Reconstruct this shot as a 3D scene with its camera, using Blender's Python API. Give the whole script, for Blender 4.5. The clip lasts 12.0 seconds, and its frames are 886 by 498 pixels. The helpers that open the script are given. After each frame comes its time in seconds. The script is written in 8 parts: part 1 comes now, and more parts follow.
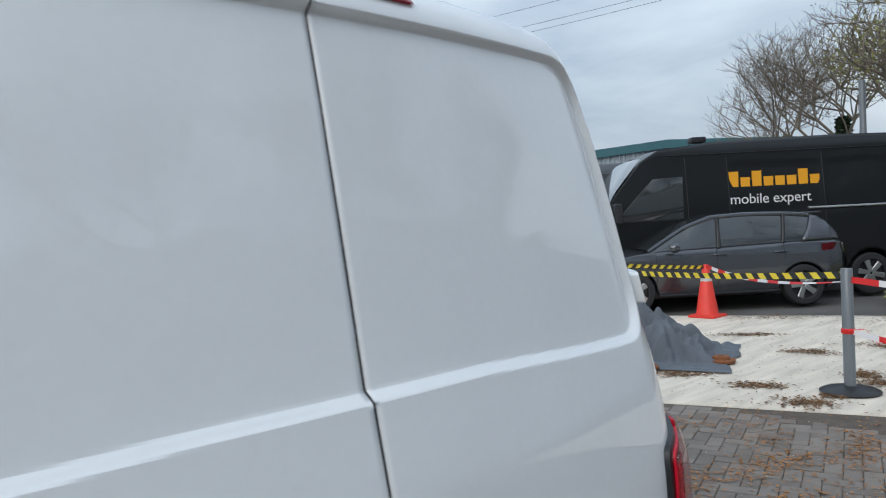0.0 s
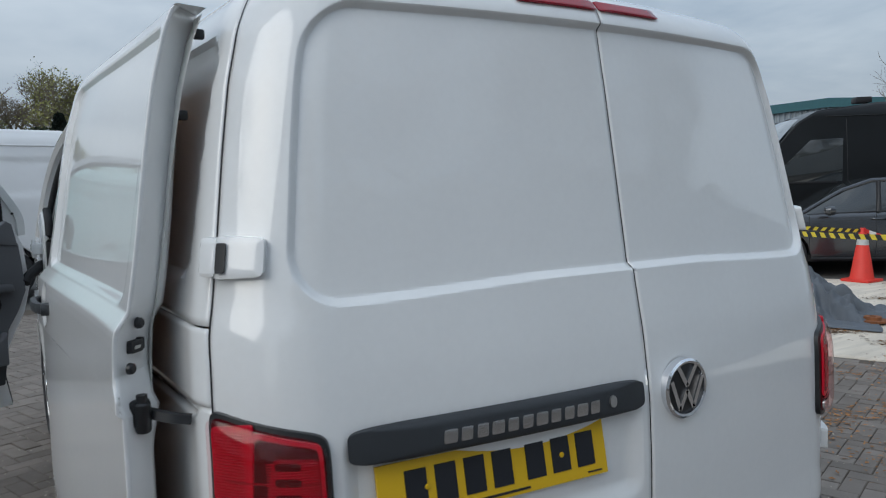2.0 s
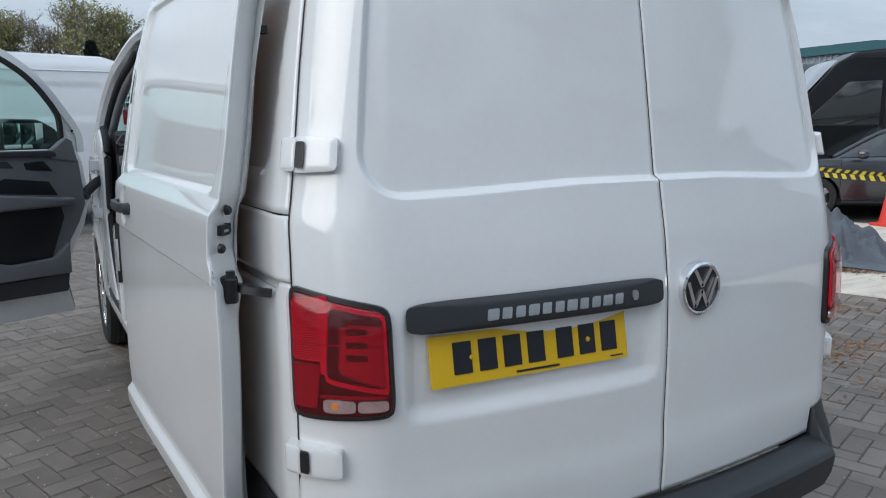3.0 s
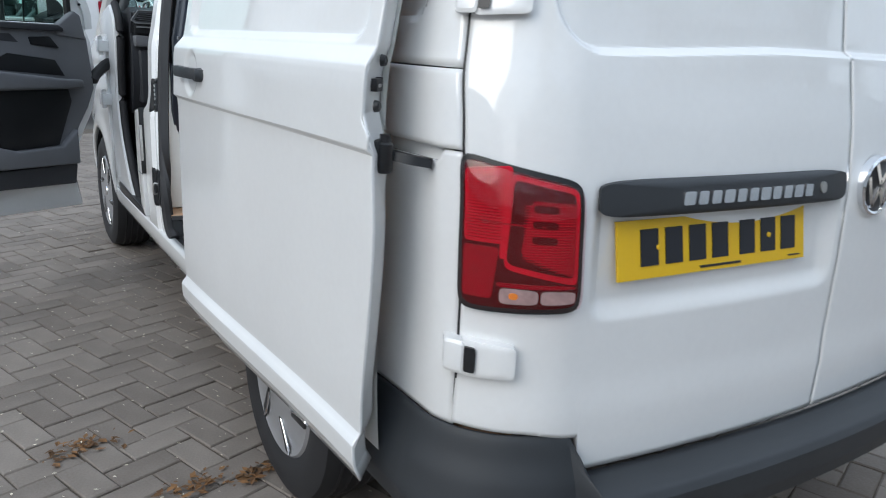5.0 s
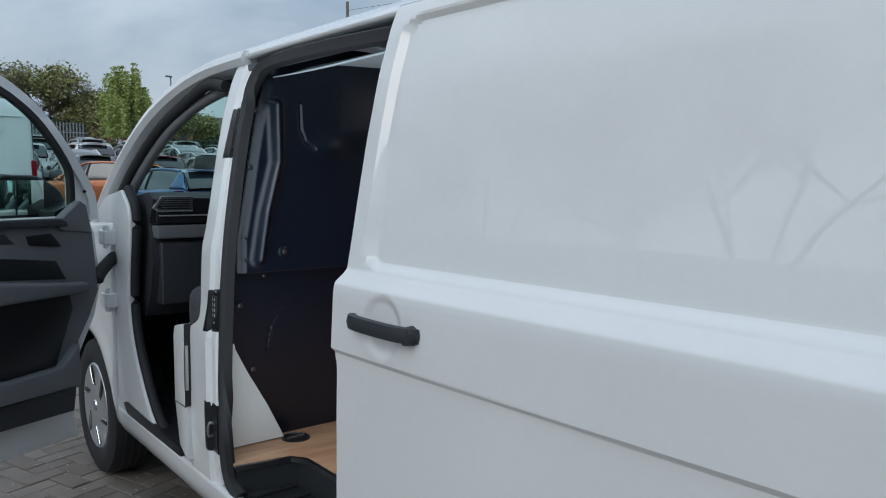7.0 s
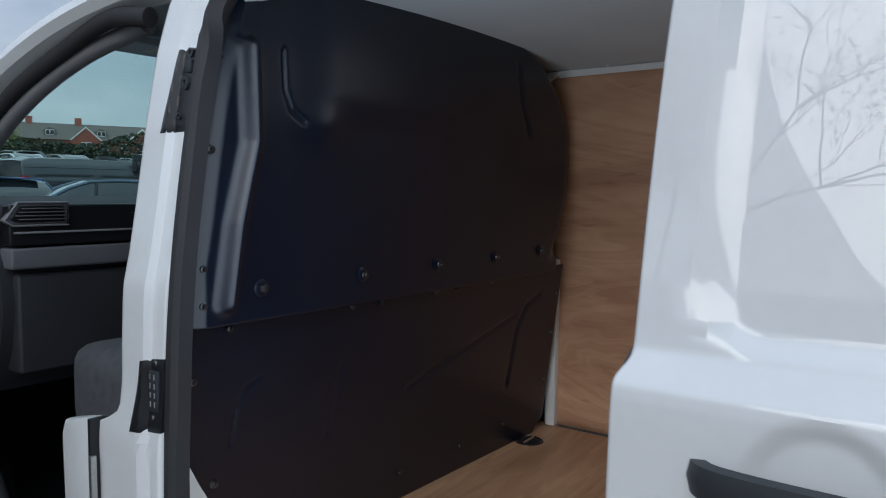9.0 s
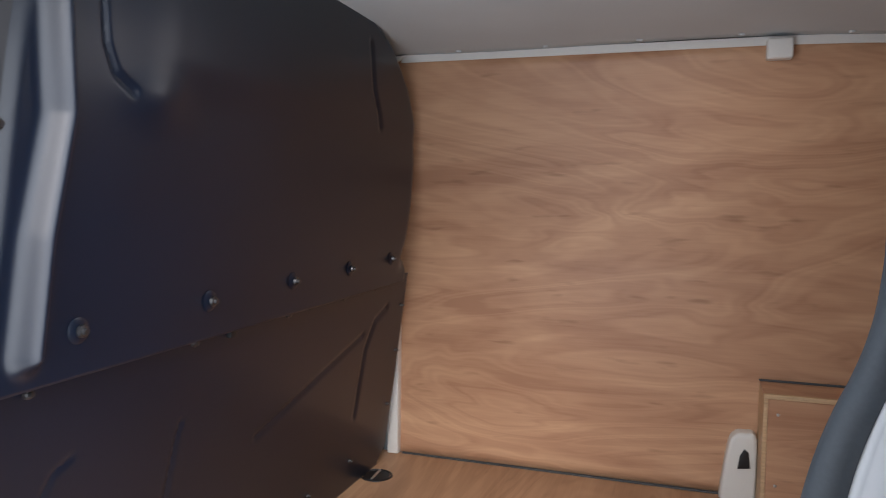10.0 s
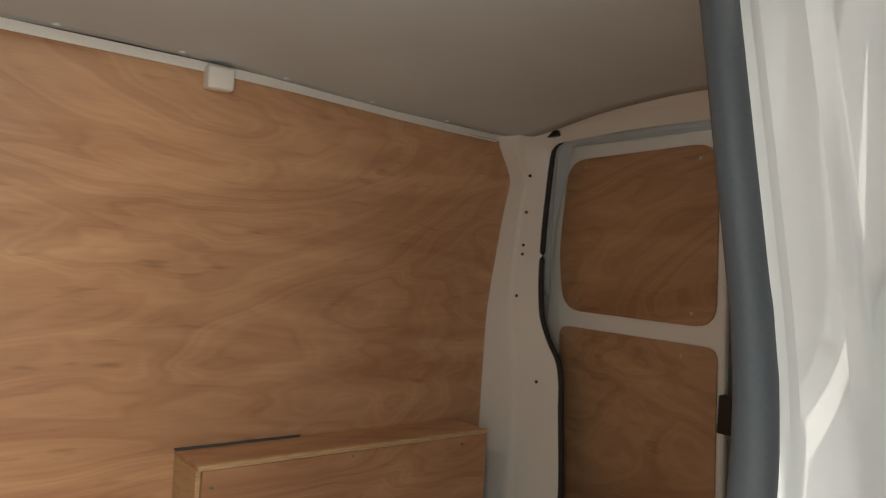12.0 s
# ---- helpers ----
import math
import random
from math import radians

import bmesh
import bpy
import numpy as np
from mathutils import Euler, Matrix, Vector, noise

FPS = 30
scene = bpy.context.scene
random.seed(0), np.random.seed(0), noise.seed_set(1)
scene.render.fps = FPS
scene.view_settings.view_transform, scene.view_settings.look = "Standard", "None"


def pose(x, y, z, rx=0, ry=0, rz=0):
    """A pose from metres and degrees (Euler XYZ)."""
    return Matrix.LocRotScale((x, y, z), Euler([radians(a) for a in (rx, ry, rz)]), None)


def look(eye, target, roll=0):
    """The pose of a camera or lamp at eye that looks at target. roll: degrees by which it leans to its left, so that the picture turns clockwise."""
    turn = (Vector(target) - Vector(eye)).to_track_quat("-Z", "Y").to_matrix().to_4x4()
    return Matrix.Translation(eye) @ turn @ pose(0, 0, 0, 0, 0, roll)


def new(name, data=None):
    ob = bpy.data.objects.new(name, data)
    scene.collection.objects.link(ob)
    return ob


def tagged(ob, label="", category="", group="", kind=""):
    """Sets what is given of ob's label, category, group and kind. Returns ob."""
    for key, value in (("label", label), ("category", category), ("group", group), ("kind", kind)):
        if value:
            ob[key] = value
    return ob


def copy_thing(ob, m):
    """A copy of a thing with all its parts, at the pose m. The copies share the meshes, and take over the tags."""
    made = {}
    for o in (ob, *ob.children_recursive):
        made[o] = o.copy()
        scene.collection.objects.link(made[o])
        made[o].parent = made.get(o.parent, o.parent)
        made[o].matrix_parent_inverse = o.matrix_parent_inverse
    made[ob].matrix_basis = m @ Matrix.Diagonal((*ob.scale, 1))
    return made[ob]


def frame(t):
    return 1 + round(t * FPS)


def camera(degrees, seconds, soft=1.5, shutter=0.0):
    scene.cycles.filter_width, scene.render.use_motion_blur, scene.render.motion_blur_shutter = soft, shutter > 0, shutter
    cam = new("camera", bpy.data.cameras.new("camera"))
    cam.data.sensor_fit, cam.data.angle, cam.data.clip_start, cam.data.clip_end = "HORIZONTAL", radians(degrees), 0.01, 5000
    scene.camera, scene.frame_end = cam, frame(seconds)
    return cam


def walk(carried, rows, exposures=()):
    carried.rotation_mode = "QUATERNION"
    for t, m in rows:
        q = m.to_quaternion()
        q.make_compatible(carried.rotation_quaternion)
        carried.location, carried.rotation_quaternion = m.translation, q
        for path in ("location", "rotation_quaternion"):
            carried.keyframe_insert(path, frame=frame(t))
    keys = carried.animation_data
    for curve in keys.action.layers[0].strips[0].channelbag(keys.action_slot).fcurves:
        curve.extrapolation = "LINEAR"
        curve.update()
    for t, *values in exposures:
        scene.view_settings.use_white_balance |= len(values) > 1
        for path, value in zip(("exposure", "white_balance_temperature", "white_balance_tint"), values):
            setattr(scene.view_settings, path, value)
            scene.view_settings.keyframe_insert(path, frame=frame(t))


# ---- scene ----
cam = camera(61.7, 12.0, soft=1.0, shutter=0.2)
PATH = [
    (0, (-0.562, -0.816, 1.527), (0.776, 0.669, 1.461), -2.9),
    (0.5, (-0.855, -0.902, 1.611), (0.406, 0.65, 1.604), -2.4),
    (1, (-0.974, -1.016, 1.608), (0.187, 0.613, 1.616), -1.7),
    (1.5, (-1.072, -1.13, 1.534), (0.019, 0.545, 1.466), -1.5),
    (2, (-1.203, -1.193, 1.487), (-0.154, 0.502, 1.32), -1.4),
    (2.5, (-1.327, -1.266, 1.458), (-0.32, 0.443, 1.204), -0.9),
    (3, (-1.354, -1.349, 1.43), (-0.376, 0.364, 1.1), -0.1),
    (3.2, (-1.35, -1.385, 1.419), (-0.38, 0.327, 1.057), 0.2),
    (4.8, (-1.569, -1.046, 1.277), (-0.523, 0.576, 0.753), 3.1),
    (5, (-1.606, -0.954, 1.278), (-0.559, 0.667, 0.753), 2.8),
    (5.5, (-1.644, -0.683, 1.319), (-0.605, 0.972, 0.894), 2.8),
    (6, (-1.766, -0.456, 1.409), (-0.667, 1.186, 1.097), 1.8),
    (6.5, (-1.883, -0.235, 1.467), (-0.699, 1.36, 1.237), 1.1),
    (7, (-1.886, 0.043, 1.463), (-0.622, 1.583, 1.28), 0.7),
    (7.2, (-1.875, 0.157, 1.475), (-0.577, 1.669, 1.297), 0.7),
    (8.8, (-1.733, 1.028, 1.429), (-0.181, 2.28, 1.278), 0.6),
    (9, (-1.702, 1.124, 1.419), (-0.114, 2.331, 1.265), 0.4),
    (9.5, (-1.65, 1.344, 1.424), (0.085, 2.326, 1.261), 0.5),
    (10, (-1.528, 1.54, 1.416), (0.362, 2.175, 1.267), 0.6),
    (10.5, (-1.382, 1.661, 1.436), (0.606, 1.839, 1.314), 1.5),
    (11, (-1.326, 1.857, 1.446), (0.627, 1.439, 1.336), 2.7),
    (11.5, (-1.207, 1.966, 1.446), (0.548, 1.056, 1.368), 3.7),
    (12, (-1.079, 2.023, 1.42), (0.48, 0.771, 1.436), 3.7),
]
EXPOSURES = [
    (0.0, -0.7, 6250, 8), (0.5, -1.05, 6250, 8), (1.5, -1.2, 6200, 7), (2.0, -1.0, 6220, 8), (3.0, -0.68, 6200, 9), (5.0, -0.28, 6250, 9), (6.0, -0.62, 6250, 9), (7.0, -1.0, 6050, 7),
    (8.8, -0.95, 5950, 9), (9.2, -1.0, 6000, 11), (9.5, -0.55, 6200, 14), (10.0, 0.15, 6550, 16), (10.5, 0.85, 6500, 10), (11.0, 0.78, 7300, 9), (11.5, 0.45, 8300, 12), (12.0, 0.22, 8400, 12),
]
walk(cam, [(t, look(eye, target, roll)) for t, eye, target, roll in PATH], EXPOSURES)

# ---- sky and sun: overcast spring day ----
world = bpy.data.worlds.new("overcast_sky")
scene.world = world
world.use_nodes = True
wn, wl = world.node_tree.nodes, world.node_tree.links
wn.clear()
w_out = wn.new("ShaderNodeOutputWorld")
w_bg = wn.new("ShaderNodeBackground")
w_sky = wn.new("ShaderNodeTexSky")
w_sky.sky_type = "NISHITA"
w_sky.sun_disc = False
w_sky.sun_elevation = radians(31)
w_sky.sun_rotation = radians(-101)
w_sky.air_density, w_sky.dust_density, w_sky.ozone_density = 1.6, 4.0, 1.0
w_co = wn.new("ShaderNodeTexCoord")
w_map = wn.new("ShaderNodeMapping")
w_map.inputs["Scale"].default_value = (1.0, 1.0, 3.2)
w_noise = wn.new("ShaderNodeTexNoise")
w_noise.inputs["Scale"].default_value = 2.1
w_noise.inputs["Detail"].default_value = 7
w_noise.inputs["Roughness"].default_value = 0.55
w_noise.inputs["Distortion"].default_value = 0.4
w_ramp = wn.new("ShaderNodeValToRGB")
w_ramp.color_ramp.elements[0].position, w_ramp.color_ramp.elements[0].color = 0.34, (3.9, 4.75, 5.9, 1)
w_ramp.color_ramp.elements[1].position, w_ramp.color_ramp.elements[1].color = 0.66, (7.3, 8.0, 8.8, 1)
w_mix = wn.new("ShaderNodeMix")
w_mix.data_type = "RGBA"
w_mix.inputs["Factor"].default_value = 0.85
wl.new(w_co.outputs["Generated"], w_map.inputs["Vector"])
wl.new(w_map.outputs["Vector"], w_noise.inputs["Vector"])
wl.new(w_noise.outputs["Fac"], w_ramp.inputs["Fac"])
wl.new(w_sky.outputs["Color"], w_mix.inputs["A"])
wl.new(w_ramp.outputs["Color"], w_mix.inputs["B"])
# a cloud cover is brighter overhead than at the horizon
w_sep = wn.new("ShaderNodeSeparateXYZ")
w_rise = wn.new("ShaderNodeMapRange")
w_rise.inputs["From Min"].default_value, w_rise.inputs["From Max"].default_value = 0.0, 1.0
w_rise.inputs["To Min"].default_value, w_rise.inputs["To Max"].default_value = 1.5, 3.1
w_mul = wn.new("ShaderNodeMix")
w_mul.data_type, w_mul.blend_type = "RGBA", "MULTIPLY"
w_mul.inputs["Factor"].default_value = 1.0
wl.new(w_co.outputs["Generated"], w_sep.inputs["Vector"])
wl.new(w_sep.outputs["Z"], w_rise.inputs["Value"])
wl.new(w_mix.outputs["Result"], w_mul.inputs["A"])
wl.new(w_rise.outputs["Result"], w_mul.inputs["B"])
wl.new(w_mul.outputs["Result"], w_bg.inputs["Color"])
w_bg.inputs["Strength"].default_value = 0.1
wl.new(w_bg.outputs["Background"], w_out.inputs["Surface"])

sun_data = bpy.data.lights.new("sun", "SUN")
sun_data.energy, sun_data.angle, sun_data.color = 1.5, radians(42), (1.0, 0.97, 0.93)
sun = new("sun", sun_data)
sun.matrix_basis = look((-8, -1.6, 4.9), (0, 0, 0))
# area lamp added in the open side door to lift the sky's light inside
door_fill = bpy.data.lights.new("side_opening_fill", "AREA")
door_fill.shape, door_fill.size, door_fill.size_y = "RECTANGLE", 0.72, 1.15
door_fill.energy, door_fill.color = 7.5, (0.84, 0.93, 1.0)
new("side_opening_fill", door_fill).matrix_basis = look((-0.90, 1.96, 1.20), (0.6, 2.16, 1.15))


# ---- materials ----
def mat(name, base, rough=0.5, metal=0.0, vary=0.12, scale=6.0, fine=60.0, bump=0.0, coat=0.0, spec=0.5, stretch=(1, 1, 1), rand=0.0, alt=None, rough_vary=0.1, emit=None):
    """Principled surface with two scales of colour variation, roughness variation and fine relief."""
    m = bpy.data.materials.new(name)
    m.use_nodes = True
    nt = m.node_tree
    b = nt.nodes["Principled BSDF"]
    co = nt.nodes.new("ShaderNodeTexCoord")
    mp = nt.nodes.new("ShaderNodeMapping")
    mp.inputs["Scale"].default_value = stretch
    nt.links.new(co.outputs["Object"], mp.inputs["Vector"])
    n1 = nt.nodes.new("ShaderNodeTexNoise")
    n1.inputs["Scale"].default_value, n1.inputs["Detail"].default_value = scale, 6
    n2 = nt.nodes.new("ShaderNodeTexNoise")
    n2.inputs["Scale"].default_value, n2.inputs["Detail"].default_value = fine, 4
    for n in (n1, n2):
        nt.links.new(mp.outputs["Vector"], n.inputs["Vector"])
    add = nt.nodes.new("ShaderNodeMath")
    add.operation = "MULTIPLY_ADD"
    add.inputs[1].default_value = 0.65
    nt.links.new(n1.outputs["Fac"], add.inputs[0])
    half = nt.nodes.new("ShaderNodeMath")
    half.operation = "MULTIPLY"
    half.inputs[1].default_value = 0.35
    nt.links.new(n2.outputs["Fac"], half.inputs[0])
    nt.links.new(half.outputs[0], add.inputs[2])
    src = add.outputs[0]
    if rand:
        info = nt.nodes.new("ShaderNodeObjectInfo")
        geo = nt.nodes.new("ShaderNodeNewGeometry")
        s1 = nt.nodes.new("ShaderNodeMath")
        s1.operation = "ADD"
        nt.links.new(info.outputs["Random"], s1.inputs[0])
        nt.links.new(geo.outputs["Random Per Island"], s1.inputs[1])
        s2 = nt.nodes.new("ShaderNodeMath")
        s2.operation = "FRACT"
        nt.links.new(s1.outputs[0], s2.inputs[0])
        s3 = nt.nodes.new("ShaderNodeMapRange")
        s3.inputs["To Min"].default_value, s3.inputs["To Max"].default_value = -rand, rand
        nt.links.new(s2.outputs[0], s3.inputs["Value"])
        s4 = nt.nodes.new("ShaderNodeMath")
        s4.operation = "ADD"
        nt.links.new(src, s4.inputs[0])
        nt.links.new(s3.outputs["Result"], s4.inputs[1])
        src = s4.outputs[0]
    ramp = nt.nodes.new("ShaderNodeValToRGB")
    lo = [max(0.0, c * (1 - vary)) for c in base] if alt is None else alt
    hi = [min(1.0, c * (1 + vary)) for c in base] if alt is None else base
    ramp.color_ramp.elements[0].position, ramp.color_ramp.elements[0].color = 0.3, (*lo, 1)
    ramp.color_ramp.elements[1].position, ramp.color_ramp.elements[1].color = 0.7, (*hi, 1)
    nt.links.new(src, ramp.inputs["Fac"])
    nt.links.new(ramp.outputs["Color"], b.inputs["Base Color"])
    mr = nt.nodes.new("ShaderNodeMapRange")
    mr.inputs["To Min"].default_value, mr.inputs["To Max"].default_value = max(0.02, rough * (1 - rough_vary)), min(1.0, rough * (1 + rough_vary))
    nt.links.new(add.outputs[0], mr.inputs["Value"])
    nt.links.new(mr.outputs["Result"], b.inputs["Roughness"])
    b.inputs["Metallic"].default_value = metal
    b.inputs["Specular IOR Level"].default_value = spec
    b.inputs["Coat Weight"].default_value = coat
    b.inputs["Coat Roughness"].default_value = 0.03
    if emit:
        b.inputs["Emission Color"].default_value, b.inputs["Emission Strength"].default_value = (*emit[0], 1), emit[1]
    if bump:
        bp = nt.nodes.new("ShaderNodeBump")
        bp.inputs["Strength"].default_value, bp.inputs["Distance"].default_value = 1.0, bump
        nt.links.new(n2.outputs["Fac"], bp.inputs["Height"])
        nt.links.new(bp.outputs["Normal"], b.inputs["Normal"])
    return m


def glass_mat(name, tint, rough=0.0, mixed=0.12):
    """Thin window glass: clear with a mirror-like share."""
    m = bpy.data.materials.new(name)
    m.use_nodes = True
    nt = m.node_tree
    nt.nodes.remove(nt.nodes["Principled BSDF"])
    out = nt.nodes["Material Output"]
    tr = nt.nodes.new("ShaderNodeBsdfTransparent")
    tr.inputs["Color"].default_value = (*tint, 1)
    gl = nt.nodes.new("ShaderNodeBsdfGlossy")
    gl.inputs["Roughness"].default_value = rough
    lw = nt.nodes.new("ShaderNodeLayerWeight")
    lw.inputs["Blend"].default_value = 0.5
    pw = nt.nodes.new("ShaderNodeMath")
    pw.operation = "POWER"
    pw.inputs[1].default_value = 5.0
    fr = nt.nodes.new("ShaderNodeMath")
    fr.operation = "MULTIPLY_ADD"
    fr.inputs[1].default_value, fr.inputs[2].default_value = 0.9, 0.045
    nt.links.new(lw.outputs["Facing"], pw.inputs[0])
    nt.links.new(pw.outputs[0], fr.inputs[0])
    mx = nt.nodes.new("ShaderNodeMixShader")
    nt.links.new(fr.outputs[0], mx.inputs["Fac"])
    nt.links.new(tr.outputs["BSDF"], mx.inputs[1])
    nt.links.new(gl.outputs["BSDF"], mx.inputs[2])
    nt.links.new(mx.outputs["Shader"], out.inputs["Surface"])
    return m


def wood_mat(name, light, dark, swirl=1.0, along="Y"):
    """Rotary-cut plywood: long wavering figure, fine pores and scattered darker streaks."""
    m = bpy.data.materials.new(name)
    m.use_nodes = True
    nt = m.node_tree
    b = nt.nodes["Principled BSDF"]
    co = nt.nodes.new("ShaderNodeTexCoord")
    stretch = {"Y": (1.0, 0.26, 1.35), "X": (0.26, 1.35, 1.0)}[along]
    swirl_st = {"Y": (1.0, 0.36, 1.15), "X": (0.36, 1.15, 1.0)}[along]
    fine_st = {"Y": (60, 2.2, 60), "X": (2.2, 60, 60)}[along]

    def noise_at(sc, scale, detail, dist):
        mp = nt.nodes.new("ShaderNodeMapping")
        mp.inputs["Scale"].default_value = sc
        nt.links.new(co.outputs["Object"], mp.inputs["Vector"])
        n = nt.nodes.new("ShaderNodeTexNoise")
        n.inputs["Scale"].default_value, n.inputs["Detail"].default_value, n.inputs["Distortion"].default_value = scale, detail, dist
        nt.links.new(mp.outputs["Vector"], n.inputs["Vector"])
        return n

    def math_node(op, a, bb, c=None):
        n = nt.nodes.new("ShaderNodeMath")
        n.operation = op
        for i, v in enumerate((a, bb, c)):
            if v is None:
                continue
            if isinstance(v, (int, float)):
                n.inputs[i].default_value = v
            else:
                nt.links.new(v, n.inputs[i])
        return n.outputs[0]

    big = noise_at(swirl_st, 1.25, 3.0, 2.2 * swirl)
    rings = math_node("SINE", math_node("MULTIPLY", big.outputs["Fac"], 62.0), 0.0)
    rings = math_node("MULTIPLY_ADD", rings, 0.5, 0.5)
    rings = math_node("POWER", rings, 2.2)
    fine_rings = math_node("SINE", math_node("MULTIPLY", big.outputs["Fac"], 205.0), 0.0)
    cloud = noise_at(stretch, 3.6, 4, 1.6)
    pores = noise_at(fine_st, 3.0, 5, 0.2)
    streak = noise_at({"Y": (34, 6.5, 34), "X": (6.5, 34, 34)}[along], 1.0, 2, 0.1)
    f = math_node("MULTIPLY_ADD", fine_rings, 0.03, math_node("MULTIPLY_ADD", rings, -0.105, math_node("MULTIPLY_ADD", cloud.outputs["Fac"], 0.82, math_node("MULTIPLY_ADD", pores.outputs["Fac"], 0.16, 0.10))))
    ramp = nt.nodes.new("ShaderNodeValToRGB")
    ramp.color_ramp.elements[0].position, ramp.color_ramp.elements[0].color = 0.38, (*dark, 1)
    ramp.color_ramp.elements[1].position, ramp.color_ramp.elements[1].color = 0.86, (*light, 1)
    nt.links.new(f, ramp.inputs["Fac"])
    st = nt.nodes.new("ShaderNodeValToRGB")
    st.color_ramp.elements[0].position, st.color_ramp.elements[0].color = 0.645, (1, 1, 1, 1)
    st.color_ramp.elements[1].position, st.color_ramp.elements[1].color = 0.78, (0.55, 0.5, 0.46, 1)
    nt.links.new(streak.outputs["Fac"], st.inputs["Fac"])
    mul = nt.nodes.new("ShaderNodeMix")
    mul.data_type, mul.blend_type = "RGBA", "MULTIPLY"
    mul.inputs["Factor"].default_value = 0.6
    nt.links.new(ramp.outputs["Color"], mul.inputs["A"])
    nt.links.new(st.outputs["Color"], mul.inputs["B"])
    nt.links.new(mul.outputs["Result"], b.inputs["Base Color"])
    b.inputs["Roughness"].default_value = 0.42
    b.inputs["Specular IOR Level"].default_value = 0.35
    bp = nt.nodes.new("ShaderNodeBump")
    bp.inputs["Strength"].default_value, bp.inputs["Distance"].default_value = 0.35, 0.0006
    nt.links.new(pores.outputs["Fac"], bp.inputs["Height"])
    nt.links.new(bp.outputs["Normal"], b.inputs["Normal"])
    return m


M_PAINT = mat("white_van_paint", (0.77, 0.78, 0.78), 0.45, vary=0.03, scale=3.5, fine=60, coat=1.0, spec=0.2)
M_PAINT.node_tree.nodes["Principled BSDF"].inputs["Coat IOR"].default_value = 1.75
M_PAINT.node_tree.nodes["Principled BSDF"].inputs["Coat Roughness"].default_value = 0.012
M_PAINT_IN = mat("white_inner_paint", (0.78, 0.78, 0.75), 0.42, vary=0.04, scale=3.0, fine=120, coat=0.1)
M_PLASTIC = mat("dark_grey_grained_plastic", (0.026, 0.030, 0.035), 0.55, vary=0.15, fine=700, bump=0.0003)
# also colours the strips and sheets that stand for shade in gaps and pockets
M_BLACK = mat("black_plastic_and_shade", (0.012, 0.013, 0.015), 0.38, vary=0.2, fine=500, bump=0.0001)
M_RUBBER = mat("black_rubber", (0.018, 0.018, 0.02), 0.7, vary=0.2, fine=300, bump=0.0002)
M_SEAL = mat("dark_grey_seal_and_gap_shade", (0.062, 0.074, 0.086), 0.6, vary=0.2, fine=200, bump=0.0002)
# blue in the base colour stands for veiling haze over the black panels
M_BULK = mat("haze_blue_textured_bulkhead", (0.0026, 0.0070, 0.0178), 0.33, vary=0.15, scale=4, fine=900, bump=0.00010, spec=0.65)
M_CHROME = mat("chrome", (0.75, 0.76, 0.78), 0.12, metal=1.0, vary=0.05)
M_BOLT = mat("blackened_bolt_steel", (0.16, 0.16, 0.165), 0.38, metal=1.0, vary=0.2, fine=200)
M_STEEL = mat("zinc_plated_steel", (0.55, 0.55, 0.54), 0.35, metal=1.0, vary=0.15, fine=200)
M_WHEEL = mat("silver_wheel_cover", (0.52, 0.53, 0.55), 0.34, metal=0.7, vary=0.08)
M_LINER = mat("grey_headlining", (0.59, 0.665, 0.71), 0.9, vary=0.06, scale=3, fine=400, bump=0.0004)
M_RED = mat("red_lamp_lens", (0.27, 0.0015, 0.011), 0.20, vary=0.15, scale=8, fine=40, coat=0.0, spec=0.3)
M_RED_H = mat("high_lamp_red_lens", (0.30, 0.006, 0.022), 0.22, vary=0.15, scale=8, fine=40, coat=0.2, spec=0.3)
M_RED_D = mat("dark_red_lamp_lens", (0.075, 0.0015, 0.004), 0.20, vary=0.2, scale=8, fine=60, coat=0.0, spec=0.3)
M_RED_B = mat("bright_red_reflector", (0.52, 0.004, 0.022), 0.25, vary=0.2, scale=10, fine=90, coat=0.0, spec=0.3)
M_CLEAR = mat("clear_ribbed_lamp_lens", (0.62, 0.62, 0.62), 0.10, metal=0.6, vary=0.35, scale=30, fine=80, coat=1.0)
M_AMBER = mat("amber_bulb", (0.75, 0.32, 0.04), 0.2, vary=0.2, coat=1.0)
M_YELLOW = mat("yellow_plate", (0.72, 0.45, 0.01), 0.35, vary=0.03, fine=200)
M_INK = mat("black_plate_ink", (0.012, 0.014, 0.02), 0.4, vary=0.1)
M_COVER = glass_mat("red_lens_cover", (1.0, 0.80, 0.80), 0.02)
M_PLY = wood_mat("plywood_lining", (0.66, 0.405, 0.245), (0.41, 0.215, 0.125))
M_PLY_FLOOR = wood_mat("plywood_floor", (0.58, 0.36, 0.215), (0.33, 0.18, 0.10), along="X")
M_PLY_EDGE = mat("plywood_cut_edge", (0.55, 0.38, 0.22), 0.6, vary=0.25, scale=20, fine=200, stretch=(1, 1, 12))
M_GLASS = glass_mat("window_glass", (0.83, 0.95, 0.92))
M_DASH = mat("dark_grey_dashboard", (0.036, 0.038, 0.044), 0.6, vary=0.12, fine=600, bump=0.0003)
M_TRIM = mat("mid_grey_door_card", (0.15, 0.155, 0.168), 0.6, vary=0.1, fine=600, bump=0.0003)
M_PILLAR_TRIM = mat("light_grey_pillar_trim", (0.27, 0.275, 0.285), 0.7, vary=0.08, fine=500, bump=0.0003)
M_FABRIC = mat("grey_seat_fabric", (0.07, 0.072, 0.08), 0.95, vary=0.25, scale=40, fine=400, bump=0.0006)
